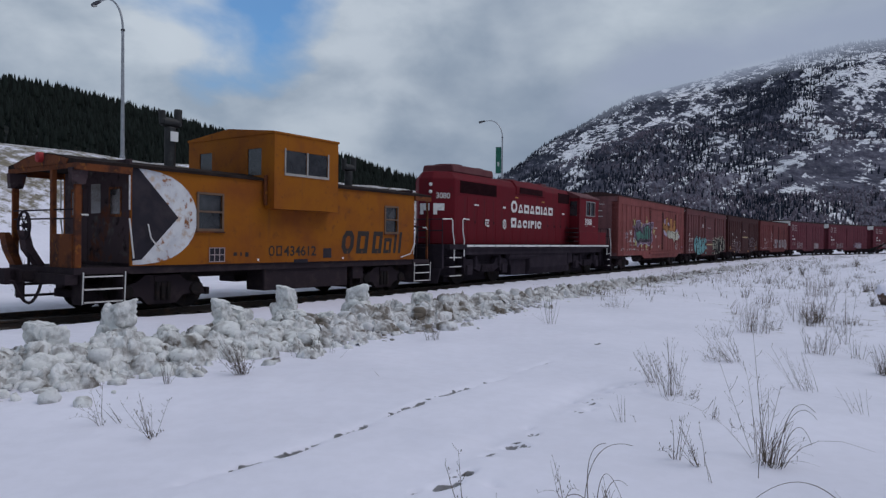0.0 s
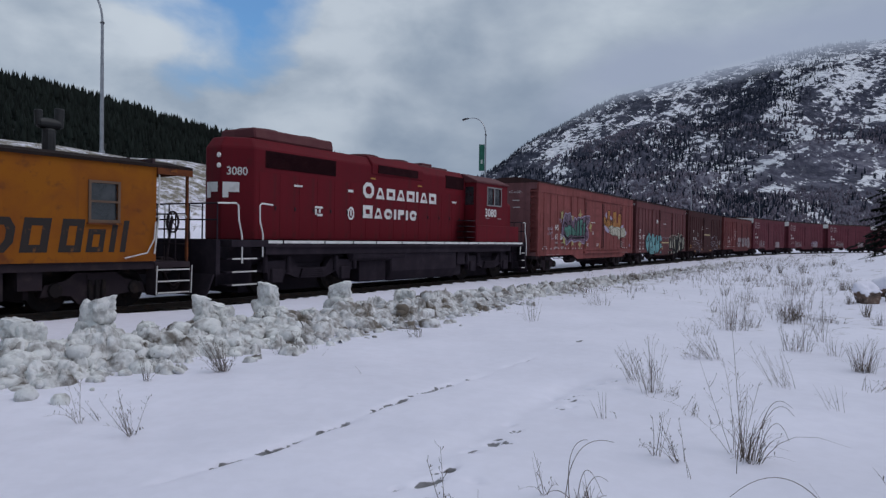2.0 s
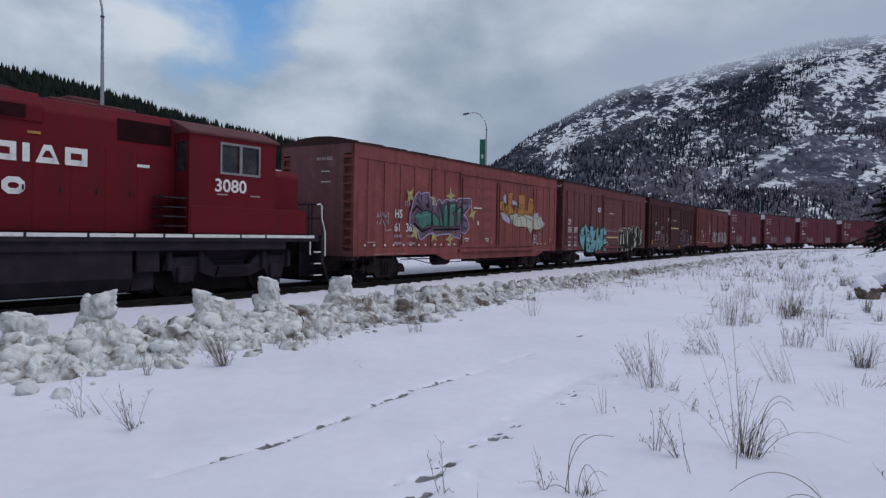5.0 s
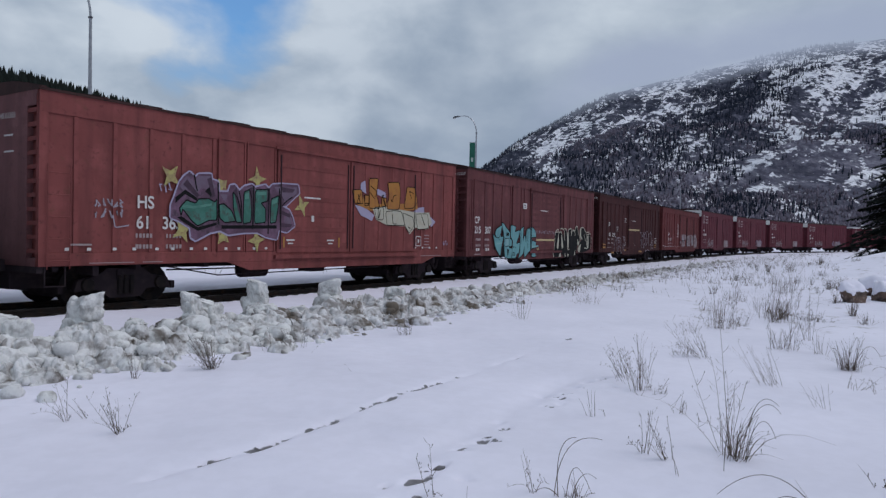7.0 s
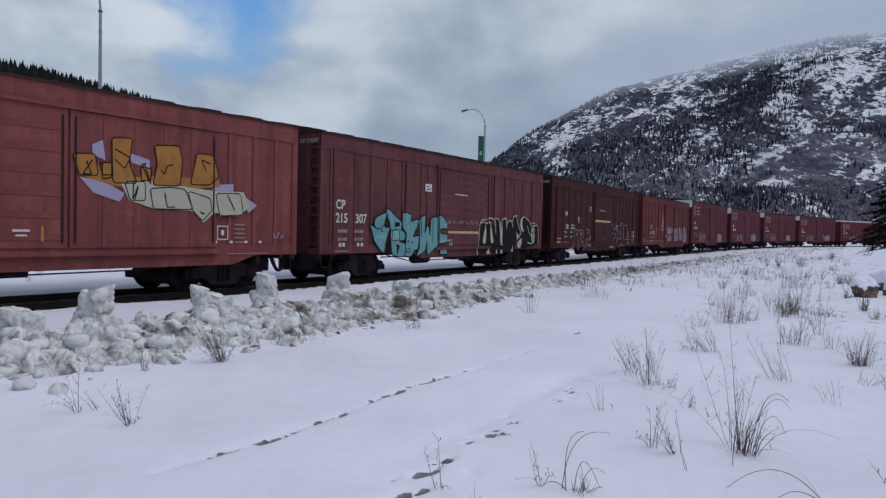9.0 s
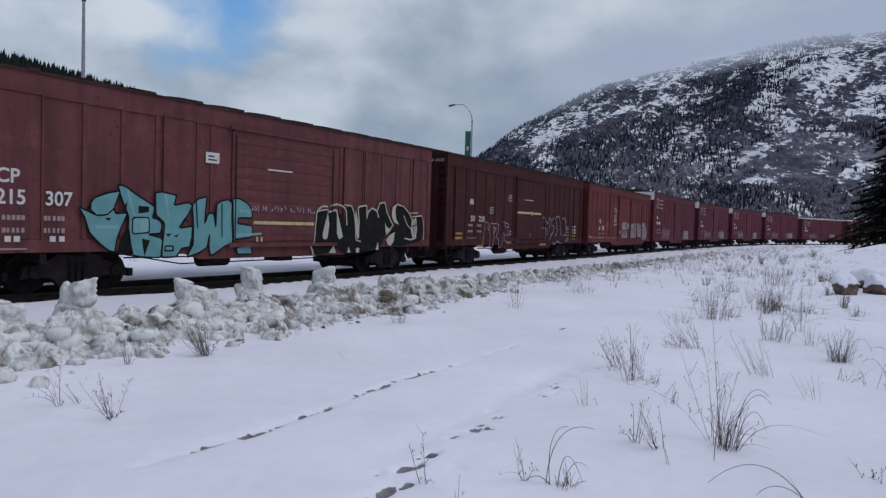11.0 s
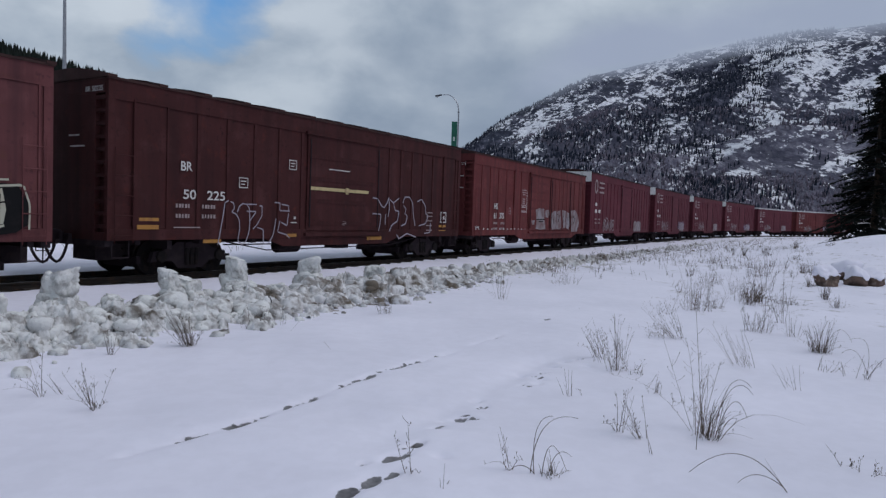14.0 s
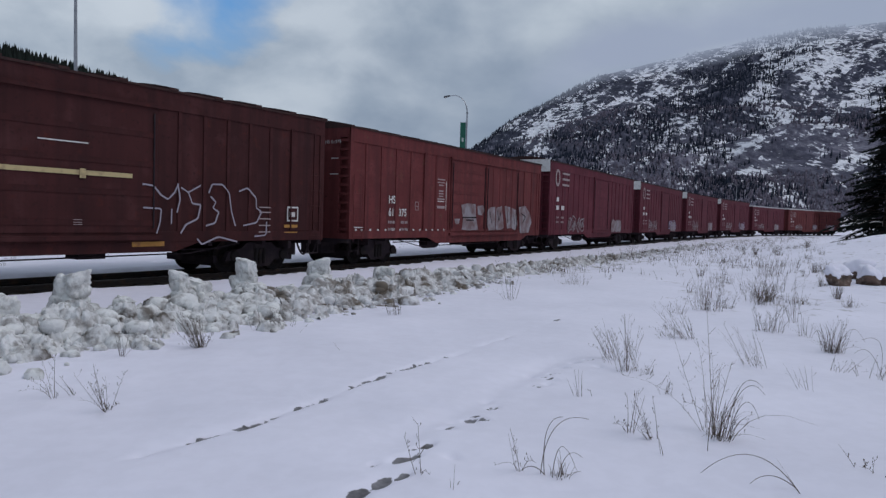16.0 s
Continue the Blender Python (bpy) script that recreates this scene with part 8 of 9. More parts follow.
def make_bank_mesh(s0, s1, step, count, seed, small, snow):
    """The heaped bank: overlapping rounded and slabby lumps of broken snow with a crumbled surface."""
    rng = np.random.RandomState(seed)
    S, L = np.arange(s0, s1, step), np.arange(-7.4, -2.6, step)
    gs, gl = np.meshgrid(S, L)
    h = np.interp(gs, TRACK_S, LINE_H)
    X = np.interp(gs, TRACK_S, LINE_X) - np.cos(h) * gl
    Y = np.interp(gs, TRACK_S, LINE_Y) + np.sin(h) * gl
    base, _ = ground_height(X, Y)
    wob_u, wob_w = 0.035 * lumps(X, Y, 14, 63, 2), 0.035 * lumps(X, Y, 14, 64, 2)
    top = np.full(base.shape, -9.0)

    def lump(s, l, a, b, z, slab):
        i0, i1 = np.searchsorted(S, (s - 1.4 * a - 0.08, s + 1.4 * a + 0.08))
        j0, j1 = np.searchsorted(L, (l - 1.4 * a - 0.08, l + 1.4 * a + 0.08))
        if i1 - i0 < 2 or j1 - j0 < 2:
            return
        box = (slice(j0, j1), slice(i0, i1))
        u0, w0 = gs[box] - s + wob_u[box], gl[box] - l + wob_w[box]
        c = rng.uniform(0, math.pi)
        u, w = (u0 * math.cos(c) + w0 * math.sin(c)) / a, (-u0 * math.sin(c) + w0 * math.cos(c)) / b
        if slab:
            e = np.maximum(np.abs(u), np.abs(w))
            q = z + a * (rng.normal() * 0.3 * u + rng.normal() * 0.3 * w) - np.clip(e - 0.8, 0, None) * 3.0 * a
            q = np.where(e < 1.35, q, -9)
        else:
            e = u * u + w * w
            q = np.where(e < 1, z - 0.45 * a + a * 0.95 * np.sqrt(np.clip(1 - e, 0, 1)), -9)
        top[box] = np.maximum(top[box], base[box] + q)

    for _ in range(count):
        s = rng.uniform(s0, s1)
        thin = 1 - 0.45 * float(smooth01(np.array(s), -27, -14)) - 0.25 * float(smooth01(np.array(s), -12, 8))
        across = float(np.clip(rng.normal() * 0.50, -1.5, 1.4)) * (0.75 + 0.25 * thin)
        l = float(bank_line(np.array(s))) + across
        a = rng.choice([0.05, 0.09, 0.13, 0.18, 0.24], p=[0.20, 0.24, 0.26, 0.19, 0.11]) * (0.6 + 0.4 * thin) * small
        lift = rng.uniform(0.0, 1.15) * a * math.exp(-(across / 0.7) ** 2)
        a *= 1 - 0.55 * float(smooth01(np.array(s), -17, 0))
        if rng.rand() < 0.75 * float(smooth01(np.array(s), -16, 2)):
            continue
        lump(s, l, a, a * rng.uniform(0.55, 1.0), lift + 0.005, rng.rand() < 0.5)
    for s, l, a, b, t in BLOCKS:
        for _ in range(45):
            e = abs(rng.normal()) * 0.30
            g = rng.uniform(0, math.tau)
            lump(s + 1.3 * e * math.cos(g), l + e * math.sin(g) - 0.10, rng.uniform(0.05, 0.15), rng.uniform(0.05, 0.12), max(0.02, (0.36 - e) * t * 0.40) * rng.uniform(0.3, 0.9), rng.rand() < 0.5)
    crumb = 0.030 * lumps(X, Y, 16, 61, 2) + 0.034 * np.abs(lumps(X, Y, 45, 62, 2))
    crumb -= 0.15 * np.exp(-(lumps(X, Y, 8, 65, 2) / 0.11) ** 2) + 0.07 * np.exp(-(lumps(X, Y, 18, 66, 2) / 0.10) ** 2)
    Z = np.maximum(top, base - 0.03) + crumb * np.clip((top - base) * 14, 0, 1) - 0.02 * (top < base + 0.003)
    n, m = Z.shape
    idx = np.arange(n * m).reshape(n, m)
    faces = np.stack([idx[:-1, :-1], idx[1:, :-1], idx[1:, 1:], idx[:-1, 1:]], -1).reshape(-1, 4)
    keep = (Z - base).ravel()[faces].max(1) > 0.004
    used = np.unique(faces[keep])
    remap = np.zeros(n * m, int)
    remap[used] = np.arange(len(used))
    me = bulk("snow_bank", np.stack([X.ravel(), Y.ravel(), Z.ravel()], -1)[used], remap[faces[keep]], snow)
    tagged(new("snow_bank", me), "rough dirty bank of ploughed snow beside the track", "snow", kind="stuff")


make_bank_mesh(-37.5, -29.0, 0.019, 1300, 19, 1.0, BANK_CORE)
make_bank_mesh(-29.0, -22.0, 0.021, 1000, 21, 1.0, DIRTY_CHUNK)
make_bank_mesh(-22.0, 26.0, 0.04, 3200, 20, 0.82, DIRTY_CHUNK)


def make_snow_bank():
    rng = np.random.RandomState(17)
    place = []
    for _ in range(5200):
        s = rng.uniform(-38, -20) if rng.rand() < 0.74 else rng.uniform(-20, 14)
        thin = 1 - 0.50 * float(smooth01(np.array(s), -26, -12))
        l = float(bank_line(np.array(s))) + rng.normal() * 0.55 * (0.7 + 0.3 * thin)
        if l > -2.3:
            continue
        size = rng.choice([0.028, 0.045, 0.065, 0.10, 0.15], p=[0.26, 0.30, 0.24, 0.14, 0.06]) * (0.40 + 0.60 * thin) * rng.uniform(0.8, 1.3)
        if s > -20 and math.sin(s * 0.9) + math.sin(s * 2.3 + 1.0) + rng.normal() * 0.5 < 0.1:
            continue
        heap = math.exp(-((l - float(bank_line(np.array(s)))) / 0.62) ** 2)
        place.append((s, l, size, 0.2 + (rng.uniform(0, 0.9) + rng.uniform(0.0, 0.09) * thin / size) * heap))
    # rubble heaped against the standing blocks
    for s, l, a, b, top in BLOCKS:
        for _ in range(26):
            e = abs(rng.normal()) * 0.32
            g = rng.uniform(0, math.tau)
            size = rng.uniform(0.02, 0.075)
            place.append((s + e * math.cos(g) * 1.3, l + e * math.sin(g) - 0.22, size, max(0.1, (0.36 - e) * top * 0.9 / size * 0.5)))
    P = [on_line(s, l) for s, l, _, _ in place]
    Z, _ = ground_height(np.array([p.x for p in P]), np.array([p.y for p in P]))
    for near, mat in ((True, CHUNK), (False, DIRTY_CHUNK)):
        V, F, k = [], [], 0
        for (s, l, size, lift), p, z in zip(place, P, Z):
            if (s < -29) != near:
                continue
            ball = ICO2 if size > 0.05 else ICO1
            q = chunk_verts(ball[0], rng, (size * rng.uniform(0.8, 1.5), size, size), rng.uniform(0.6, 1.0), 8, 0.07, rng.choice((0.0, 0.4, 0.8))) + np.array([p.x, p.y, z + size * lift])
            V.append(q)
            F.append(ball[1] + k)
            k += len(q)
        me = bulk("snow_rubble", np.concatenate(V), np.concatenate(F), mat)
        tagged(new("snow_rubble", me), "rubble of dirty ploughed snow lumps along the track", "snow", kind="stuff")
    for s, l, a, b, top in BLOCKS:
        p = on_line(s, l)
        g = ground_at(p.x, p.y)
        h = max(0.25, float(grade(s)) + top - g + 0.15)
        stack = [(0.0, 0.62, 1.22, 0.0), (0.30, 0.62, 0.80, rng.normal() * 0.10), (0.58, 0.48, rng.uniform(0.78, 1.0), rng.normal() * 0.10)]
        vs, fs, n = [], [], 0
        for low, tall, wide, off in stack:
            q = chunk_verts(ICO3[0], rng, (a * 0.94 * wide, b * 0.94 * wide, h * tall * 0.62), 1.0, 8, 0.05, 0.95, 60)
            q[:, 2] += h * low - q[:, 2].min()
            q[:, 0] += off * a * 2
            q[:, 1] += rng.normal() * 0.08 * b
            cap = h - 0.02 - rng.uniform(-0.45, 0.45) * q[:, 0] + 0.012 * np.sin(q[:, 0] * 40) * np.sin(q[:, 1] * 35)
            q[:, 2] = np.minimum(q[:, 2], cap) - 0.15
            vs.append(q)
            fs.append(ICO3[1] + n)
            n += len(q)
        me = bulk("snow_block", np.concatenate(vs), np.concatenate(fs), CHUNK)
        ob = tagged(new("snow_block", me), "upright block of packed ploughed snow on the bank", "snow block", "snow blocks on the bank")
        ob.location = (p.x, p.y, g)


make_snow_bank()

# ------------------------------------------------------------------ weeds


def stalk(out, base, height, lean, rng, r=0.003, twigs=3, droop=0.3):
    """One dry stalk: a slender bent stem, with short twigs and seed heads towards the top."""
    V, F = out
    n = 6
    a = rng.uniform(0, math.tau)
    kink = rng.uniform(-0.03, 0.03) * height
    pts = []
    for i in range(n):
        k = i / (n - 1)
        bend = k + droop * 1.6 * k ** 3
        pts.append(np.array([base[0] + lean[0] * bend * height + kink * math.sin(3 * k + a), base[1] + lean[1] * bend * height + kink * math.cos(3 * k + a),
                             base[2] + height * (k - droop * k ** 3)]))

    def thread(ps, r0, r1):
        m = len(V)
        for i, p in enumerate(ps):
            rr = r0 + (r1 - r0) * i / (len(ps) - 1)
            for j in range(3):
                b = math.tau * j / 3
                V.append((p[0] + rr * math.cos(b), p[1] + rr * math.sin(b), p[2] + rr * 0.3 * math.sin(b)))
        for i in range(len(ps) - 1):
            for j in range(3):
                F.append((m + i * 3 + j, m + i * 3 + (j + 1) % 3, m + (i + 1) * 3 + (j + 1) % 3, m + (i + 1) * 3 + j))

    thread(pts, r, r * 0.4)
    for _ in range(twigs):
        i = rng.randint(2, n - 1)
        k = rng.random()
        p = pts[i - 1] * k + pts[i] * (1 - k)
        b = rng.uniform(0, math.tau)
        L = min(0.12, height * rng.uniform(0.06, 0.20))
        e = p + np.array([math.cos(b) * L * 0.6, math.sin(b) * L * 0.6, L * rng.uniform(0.4, 1.0)])
        thread([p, (p + e) / 2 + np.array([math.cos(b) * L * 0.08, math.sin(b) * L * 0.08, 0]), e], r * 0.5, r * 0.4)
        if rng.random() < 0.45:
            thread([e, e + np.array([0.002, 0, 0.012])], r * 1.4, r * 0.8)


def weed_clump(x, y, height, n, spread_r, seed, lean=(0.0, 0.0), twigs=3, droop=0.15, thick=0.0029, label="dry brown weed stalks standing in the snow", fan=0.22):
    rng = random.Random(seed)
    V, F = [], []
    for _ in range(n):
        a, rr = rng.uniform(0, math.tau), spread_r * rng.random() ** 0.7
        b = (rr * math.cos(a), rr * math.sin(a), -0.04)
        out = (rng.uniform(-fan, fan) + 0.25 * b[0] / max(spread_r, 0.05) + lean[0], rng.uniform(-fan, fan) + 0.2 * b[1] / max(spread_r, 0.05) + lean[1])
        bent = rng.random() < 0.28
        if bent:
            out = (out[0] + rng.choice((-1, 1)) * rng.uniform(0.2, 0.6), out[1] + rng.uniform(-0.4, 0.4))
        stalk((V, F), b, height * (0.50 + 0.68 * rng.random() ** 0.8) * (0.62 if bent else 1.0), out, rng, thick * rng.uniform(0.6, 1.3), twigs + (1 if bent else 0), rng.uniform(0.2, 0.6) if bent else droop * rng.uniform(0.2, 2.0))
    ob = tagged(new("dry_weed", bulk("dry_weed", V, F, WEED)), label, "weed", "weeds in the snow")
    ob.location = (x, y, ground_at(x, y))


def bent_blade(x, y, crown, tip):
    """One long dry blade that bows over."""
    a, b, c = Vector((0, 0, -0.03)), Vector(crown), Vector(tip)
    pts = [a * (1 - k) ** 2 + b * 2 * k * (1 - k) + c * k * k for k in [i / 12 for i in range(13)]]
    ob = tagged(new("grass_blade", Shape().tube(pts, 0.0032, 4, 0.0016).mesh("grass_blade", WEED)), "long dry grass blade bent over the snow", "grass", "bent grass blades")
    ob.location = (x, y, ground_at(x, y))


TALL, BUSH = "tall dry grass tuft standing in the snow", "bare twiggy weed bush in the snow"


def make_weeds():
    # x, y, height, stalks, spread, lean, twigs, droop, label, fan
    rows = [(0.14, 4.52, 0.45, 3, 0.02, -0.18, 9, 0.02, BUSH, 0.12), (0.35, 4.22, 0.20, 3, 0.05, 0.0, 0, 0.02, TALL, 0.15), (0.81, 4.52, 0.41, 5, 0.03, -0.18, 4, 0.03, BUSH, 0.15),
            (1.08, 4.48, 0.17, 26, 0.07, 0.0, 0, 0.20, TALL, 0.30), (1.99, 5.27, 0.34, 11, 0.05, -0.50, 3, 0.03, BUSH, 0.25), (1.86, 5.40, 0.38, 6, 0.04, 0.02, 4, 0.02, BUSH, 0.08),
            (1.96, 4.93, 0.31, 2, 0.02, -0.15, 0, 0.02, TALL, 0.05), (2.58, 5.33, 0.50, 40, 0.09, 0.12, 1, 0.30, TALL, 0.20), (2.60, 5.50, 1.00, 9, 0.08, -0.08, 10, 0.02, TALL, 0.08),
            (4.44, 8.30, 0.50, 18, 0.16, -0.40, 2, 0.05, TALL, 0.15), (4.34, 7.10, 0.42, 6, 0.10, -0.45, 1, 0.03, TALL, 0.10), (6.08, 9.30, 0.54, 70, 0.13, 0.0, 1, 0.20, TALL, 0.16),
            (5.36, 8.04, 0.24, 10, 0.15, 0.40, 1, 0.10, TALL, 0.40), (4.35, 10.15, 0.55, 18, 0.10, -0.60, 9, 0.05, BUSH, 0.22), (4.15, 10.20, 0.20, 24, 0.25, -0.2, 3, 0.10, BUSH, 0.50),
            (2.62, 7.85, 0.65, 15, 0.12, -0.10, 4, 0.03, BUSH, 0.15), (2.66, 8.30, 0.45, 24, 0.25, -0.35, 5, 0.06, BUSH, 0.30), (2.75, 7.80, 0.20, 20, 0.18, 0.10, 2, 0.10, TALL, 0.40),
            (6.21, 13.65, 0.72, 55, 0.30, 0.0, 5, 0.05, BUSH, 0.25), (6.15, 13.65, 1.02, 5, 0.05, -0.10, 4, 0.02, BUSH, 0.08), (6.89, 14.23, 0.35, 20, 0.15, 0.0, 3, 0.05, BUSH, 0.30),
            (12.57, 22.87, 0.75, 55, 0.50, 0.05, 4, 0.05, BUSH, 0.25), (8.37, 15.77, 0.60, 40, 0.35, 0.0, 4, 0.05, BUSH, 0.25), (6.99, 11.88, 0.89, 9, 0.08, -0.10, 7, 0.02, BUSH, 0.10),
            (5.96, 10.83, 0.42, 38, 0.22, 0.0, 5, 0.06, BUSH, 0.30), (6.38, 10.44, 0.40, 11, 0.12, 0.0, 2, 0.02, TALL, 0.10), (9.95, 14.70, 0.32, 34, 0.15, 0.0, 2, 0.05, TALL, 0.25),
            (5.55, 7.71, 0.50, 10, 0.20, 0.25, 2, 0.15, TALL, 0.30), (-3.16, 6.33, 0.45, 6, 0.04, -0.30, 7, 0.03, BUSH, 0.20), (-2.51, 5.93, 0.36, 11, 0.03, 0.0, 9, 0.03, BUSH, 0.45),
            (-3.00, 6.45, 0.24, 4, 0.03, -0.60, 3, 0.03, BUSH, 0.15), (-3.24, 8.05, 0.33, 10, 0.05, -0.10, 3, 0.03, BUSH, 0.15), (-2.55, 8.76, 0.42, 44, 0.08, -0.45, 6, 0.05, BUSH, 0.35),
            (-1.95, 10.36, 0.32, 24, 0.35, -0.10, 3, 0.05, BUSH, 0.25), (-1.51, 9.93, 0.22, 1, 0.01, 0.85, 0, 0.0, TALL, 0.03), (-0.74, 8.52, 0.23, 1, 0.01, -0.80, 0, 0.0, TALL, 0.03),
            (-0.16, 11.68, 0.32, 20, 0.12, -0.05, 2, 0.03, BUSH, 0.22), (2.24, 14.24, 0.78, 14, 0.12, -0.10, 2, 0.02, TALL, 0.12), (4.56, 17.82, 0.33, 30, 0.40, 0.0, 3, 0.05, BUSH, 0.30),
            (1.77, 6.70, 0.30, 6, 0.05, -0.20, 0, 0.03, TALL, 0.12), (1.92, 6.72, 0.30, 1, 0.01, -0.10, 0, 0.02, TALL, 0.03), (2.75, 6.87, 0.22, 10, 0.10, 0.0, 3, 0.08, BUSH, 0.35),
            (2.68, 4.39, 0.19, 1, 0.01, -0.70, 0, 0.0, TALL, 0.03), (3.35, 4.59, 0.22, 8, 0.10, -0.20, 5, 0.15, BUSH, 0.40), (8.84, 16.99, 0.67, 26, 0.30, 0.0, 3, 0.05, BUSH, 0.25),
            (7.87, 13.65, 0.45, 14, 0.25, 0.10, 2, 0.10, TALL, 0.30), (5.31, 12.90, 0.38, 10, 0.15, 0.0, 3, 0.10, BUSH, 0.30)]
    # long blades bent over: base x, y, then the crown and the tip as offsets x, y, z
    blades = [(0.95, 4.50, 0.02, 0.0, 0.46, 0.33, 0.05, 0.36), (0.98, 4.50, -0.05, 0.0, 0.40, 0.12, 0.04, 0.38), (1.03, 4.50, 0.03, 0.0, 0.38, 0.16, -0.02, 0.04), (1.06, 4.46, 0.04, 0.0, 0.25, 0.15, -0.05, 0.15),
              (1.00, 4.48, -0.10, 0.0, 0.12, -0.20, -0.02, 0.03), (2.63, 4.24, -0.25, 0.16, 0.40, -0.60, 0.2, 0.06), (2.66, 4.30, -0.20, 0.05, 0.16, -0.34, 0.04, 0.02), (2.34, 5.02, 0.02, 0.05, 0.30, 0.16, 0.2, 0.50),
              (2.62, 5.33, 0.08, 0.0, 0.66, 0.30, 0.0, 0.42), (2.63, 5.33, 0.14, 0.0, 0.52, 0.27, 0.0, 0.16), (2.60, 5.36, 0.16, 0.0, 0.62, 0.38, 0.05, 0.34), (6.12, 9.30, 0.20, 0.0, 0.60, 0.42, 0.0, 0.16),
              (6.02, 9.30, -0.16, 0.0, 0.50, -0.26, 0.0, 0.20), (5.62, 7.70, 0.10, 0.0, 0.60, -0.24, 0.0, 0.46), (5.60, 7.60, -0.10, 0.1, 0.48, -0.30, 0.1, 0.30)]
    for x, y, *crown in blades:
        bent_blade(x, y, crown[:3], crown[3:])
    for i, (x, y, h, n, sp, lean, tw, dr, lab, fan) in enumerate(rows):
        weed_clump(x, y, h, n, sp, 100 + i, (lean, 0), tw, dr, label=lab, fan=fan)
    rng = random.Random(77)
    for i in range(46):
        y = 15 + 24 * rng.random() ** 1.3
        x = y * rng.uniform(0.42, 0.66)
        weed_clump(x, y, rng.uniform(0.2, 0.6), rng.choice((4, 7, 12, 24, 34)), rng.uniform(0.06, 0.4), 300 + i, (rng.uniform(-0.15, 0.15), 0), rng.randint(1, 4), rng.uniform(0, 0.15), 0.005,
                   label=rng.choice((TALL, BUSH)))
    for i in range(20):
        s = rng.uniform(-31, 2)
        p = on_line(s, rng.uniform(-5.0, -3.6))
        weed_clump(p.x, p.y, rng.uniform(0.25, 0.55), rng.randint(8, 22), rng.uniform(0.08, 0.3), 400 + i, (rng.uniform(-0.3, 0.2), 0), 3, 0.05, 0.0045, label=BUSH)
    # far grass, too thin to count
    V = []
    for i in range(1300):
        if i % 5 < 2:
            p = on_line(rng.uniform(-18, 80), -rng.uniform(3.4, 6.5) - 5 * rng.random() ** 3)
            x, y = p.x, p.y
        elif i % 5 < 4:
            p = on_line(rng.uniform(-60, 20), rng.uniform(6, 25))
            x, y = p.x, p.y
        else:
            y = rng.uniform(22, 70)
            x = y * rng.uniform(0.40, 0.62)
        V.append((x, y))
    V = np.array(V)
    z, _ = ground_height(V[:, 0], V[:, 1])
    vs, fs = [], []
    for (x, y), q in zip(V, z):
        for _ in range(rng.randint(2, 5)):
            stalk((vs, fs), (x + rng.uniform(-0.15, 0.15), y + rng.uniform(-0.15, 0.15), q - 0.03), rng.uniform(0.10, 0.38), (rng.uniform(-0.4, 0.4), rng.uniform(-0.3, 0.3)), rng, 0.006, 0, 0.1)
    tagged(new("dry_grass", bulk("dry_grass", vs, fs, WEED)), "thin dry grass poking through the snow", "grass", kind="stuff")


make_weeds()

# ------------------------------------------------------------------ boulders and the conifer


def make_boulders():
    rng = np.random.RandomState(23)
    for x, y, a, b, h in ((13.28, 20.42, 0.36, 0.32, 0.46), (14.42, 20.72, 0.44, 0.34, 0.36), (15.15, 20.85, 0.42, 0.34, 0.38), (15.3, 22.3, 0.5, 0.4, 0.4)):
        q = chunk_verts(ICO3[0], rng, (a, b, h), 1.0, 6, 0.11)
        me = bulk("boulder", q, ICO3[1], STONE, True)
        g = ground_at(x, y)
        ob = thing("boulder", "brown boulder capped with snow", "rock", "boulders in the field", m=Matrix.Translation((x, y, g + h * 0.42)))
        part("stone", me, STONE, ob)
        cut = h * ((0.30 if x < 14 else 0.22) + 0.25 * np.sin(3.1 * q[:, 0] / a + x * 3) * np.sin(2.7 * q[:, 1] / b + y))
        cap = q * np.array([1.05, 1.05, 1.0]) + np.array([0, 0, 0.05 * h])
        cap[:, 2] = np.where(q[:, 2] > cut, cap[:, 2], q[:, 2] * 0.6 - 0.1 * h)
        cap[:, :2] = np.where((q[:, 2] > cut)[:, None], cap[:, :2], q[:, :2] * 0.8)
        part("snow_cap", bulk("snow_cap", cap, ICO3[1], SNOW, True), SNOW, ob, "rounded cap of snow")


make_boulders()


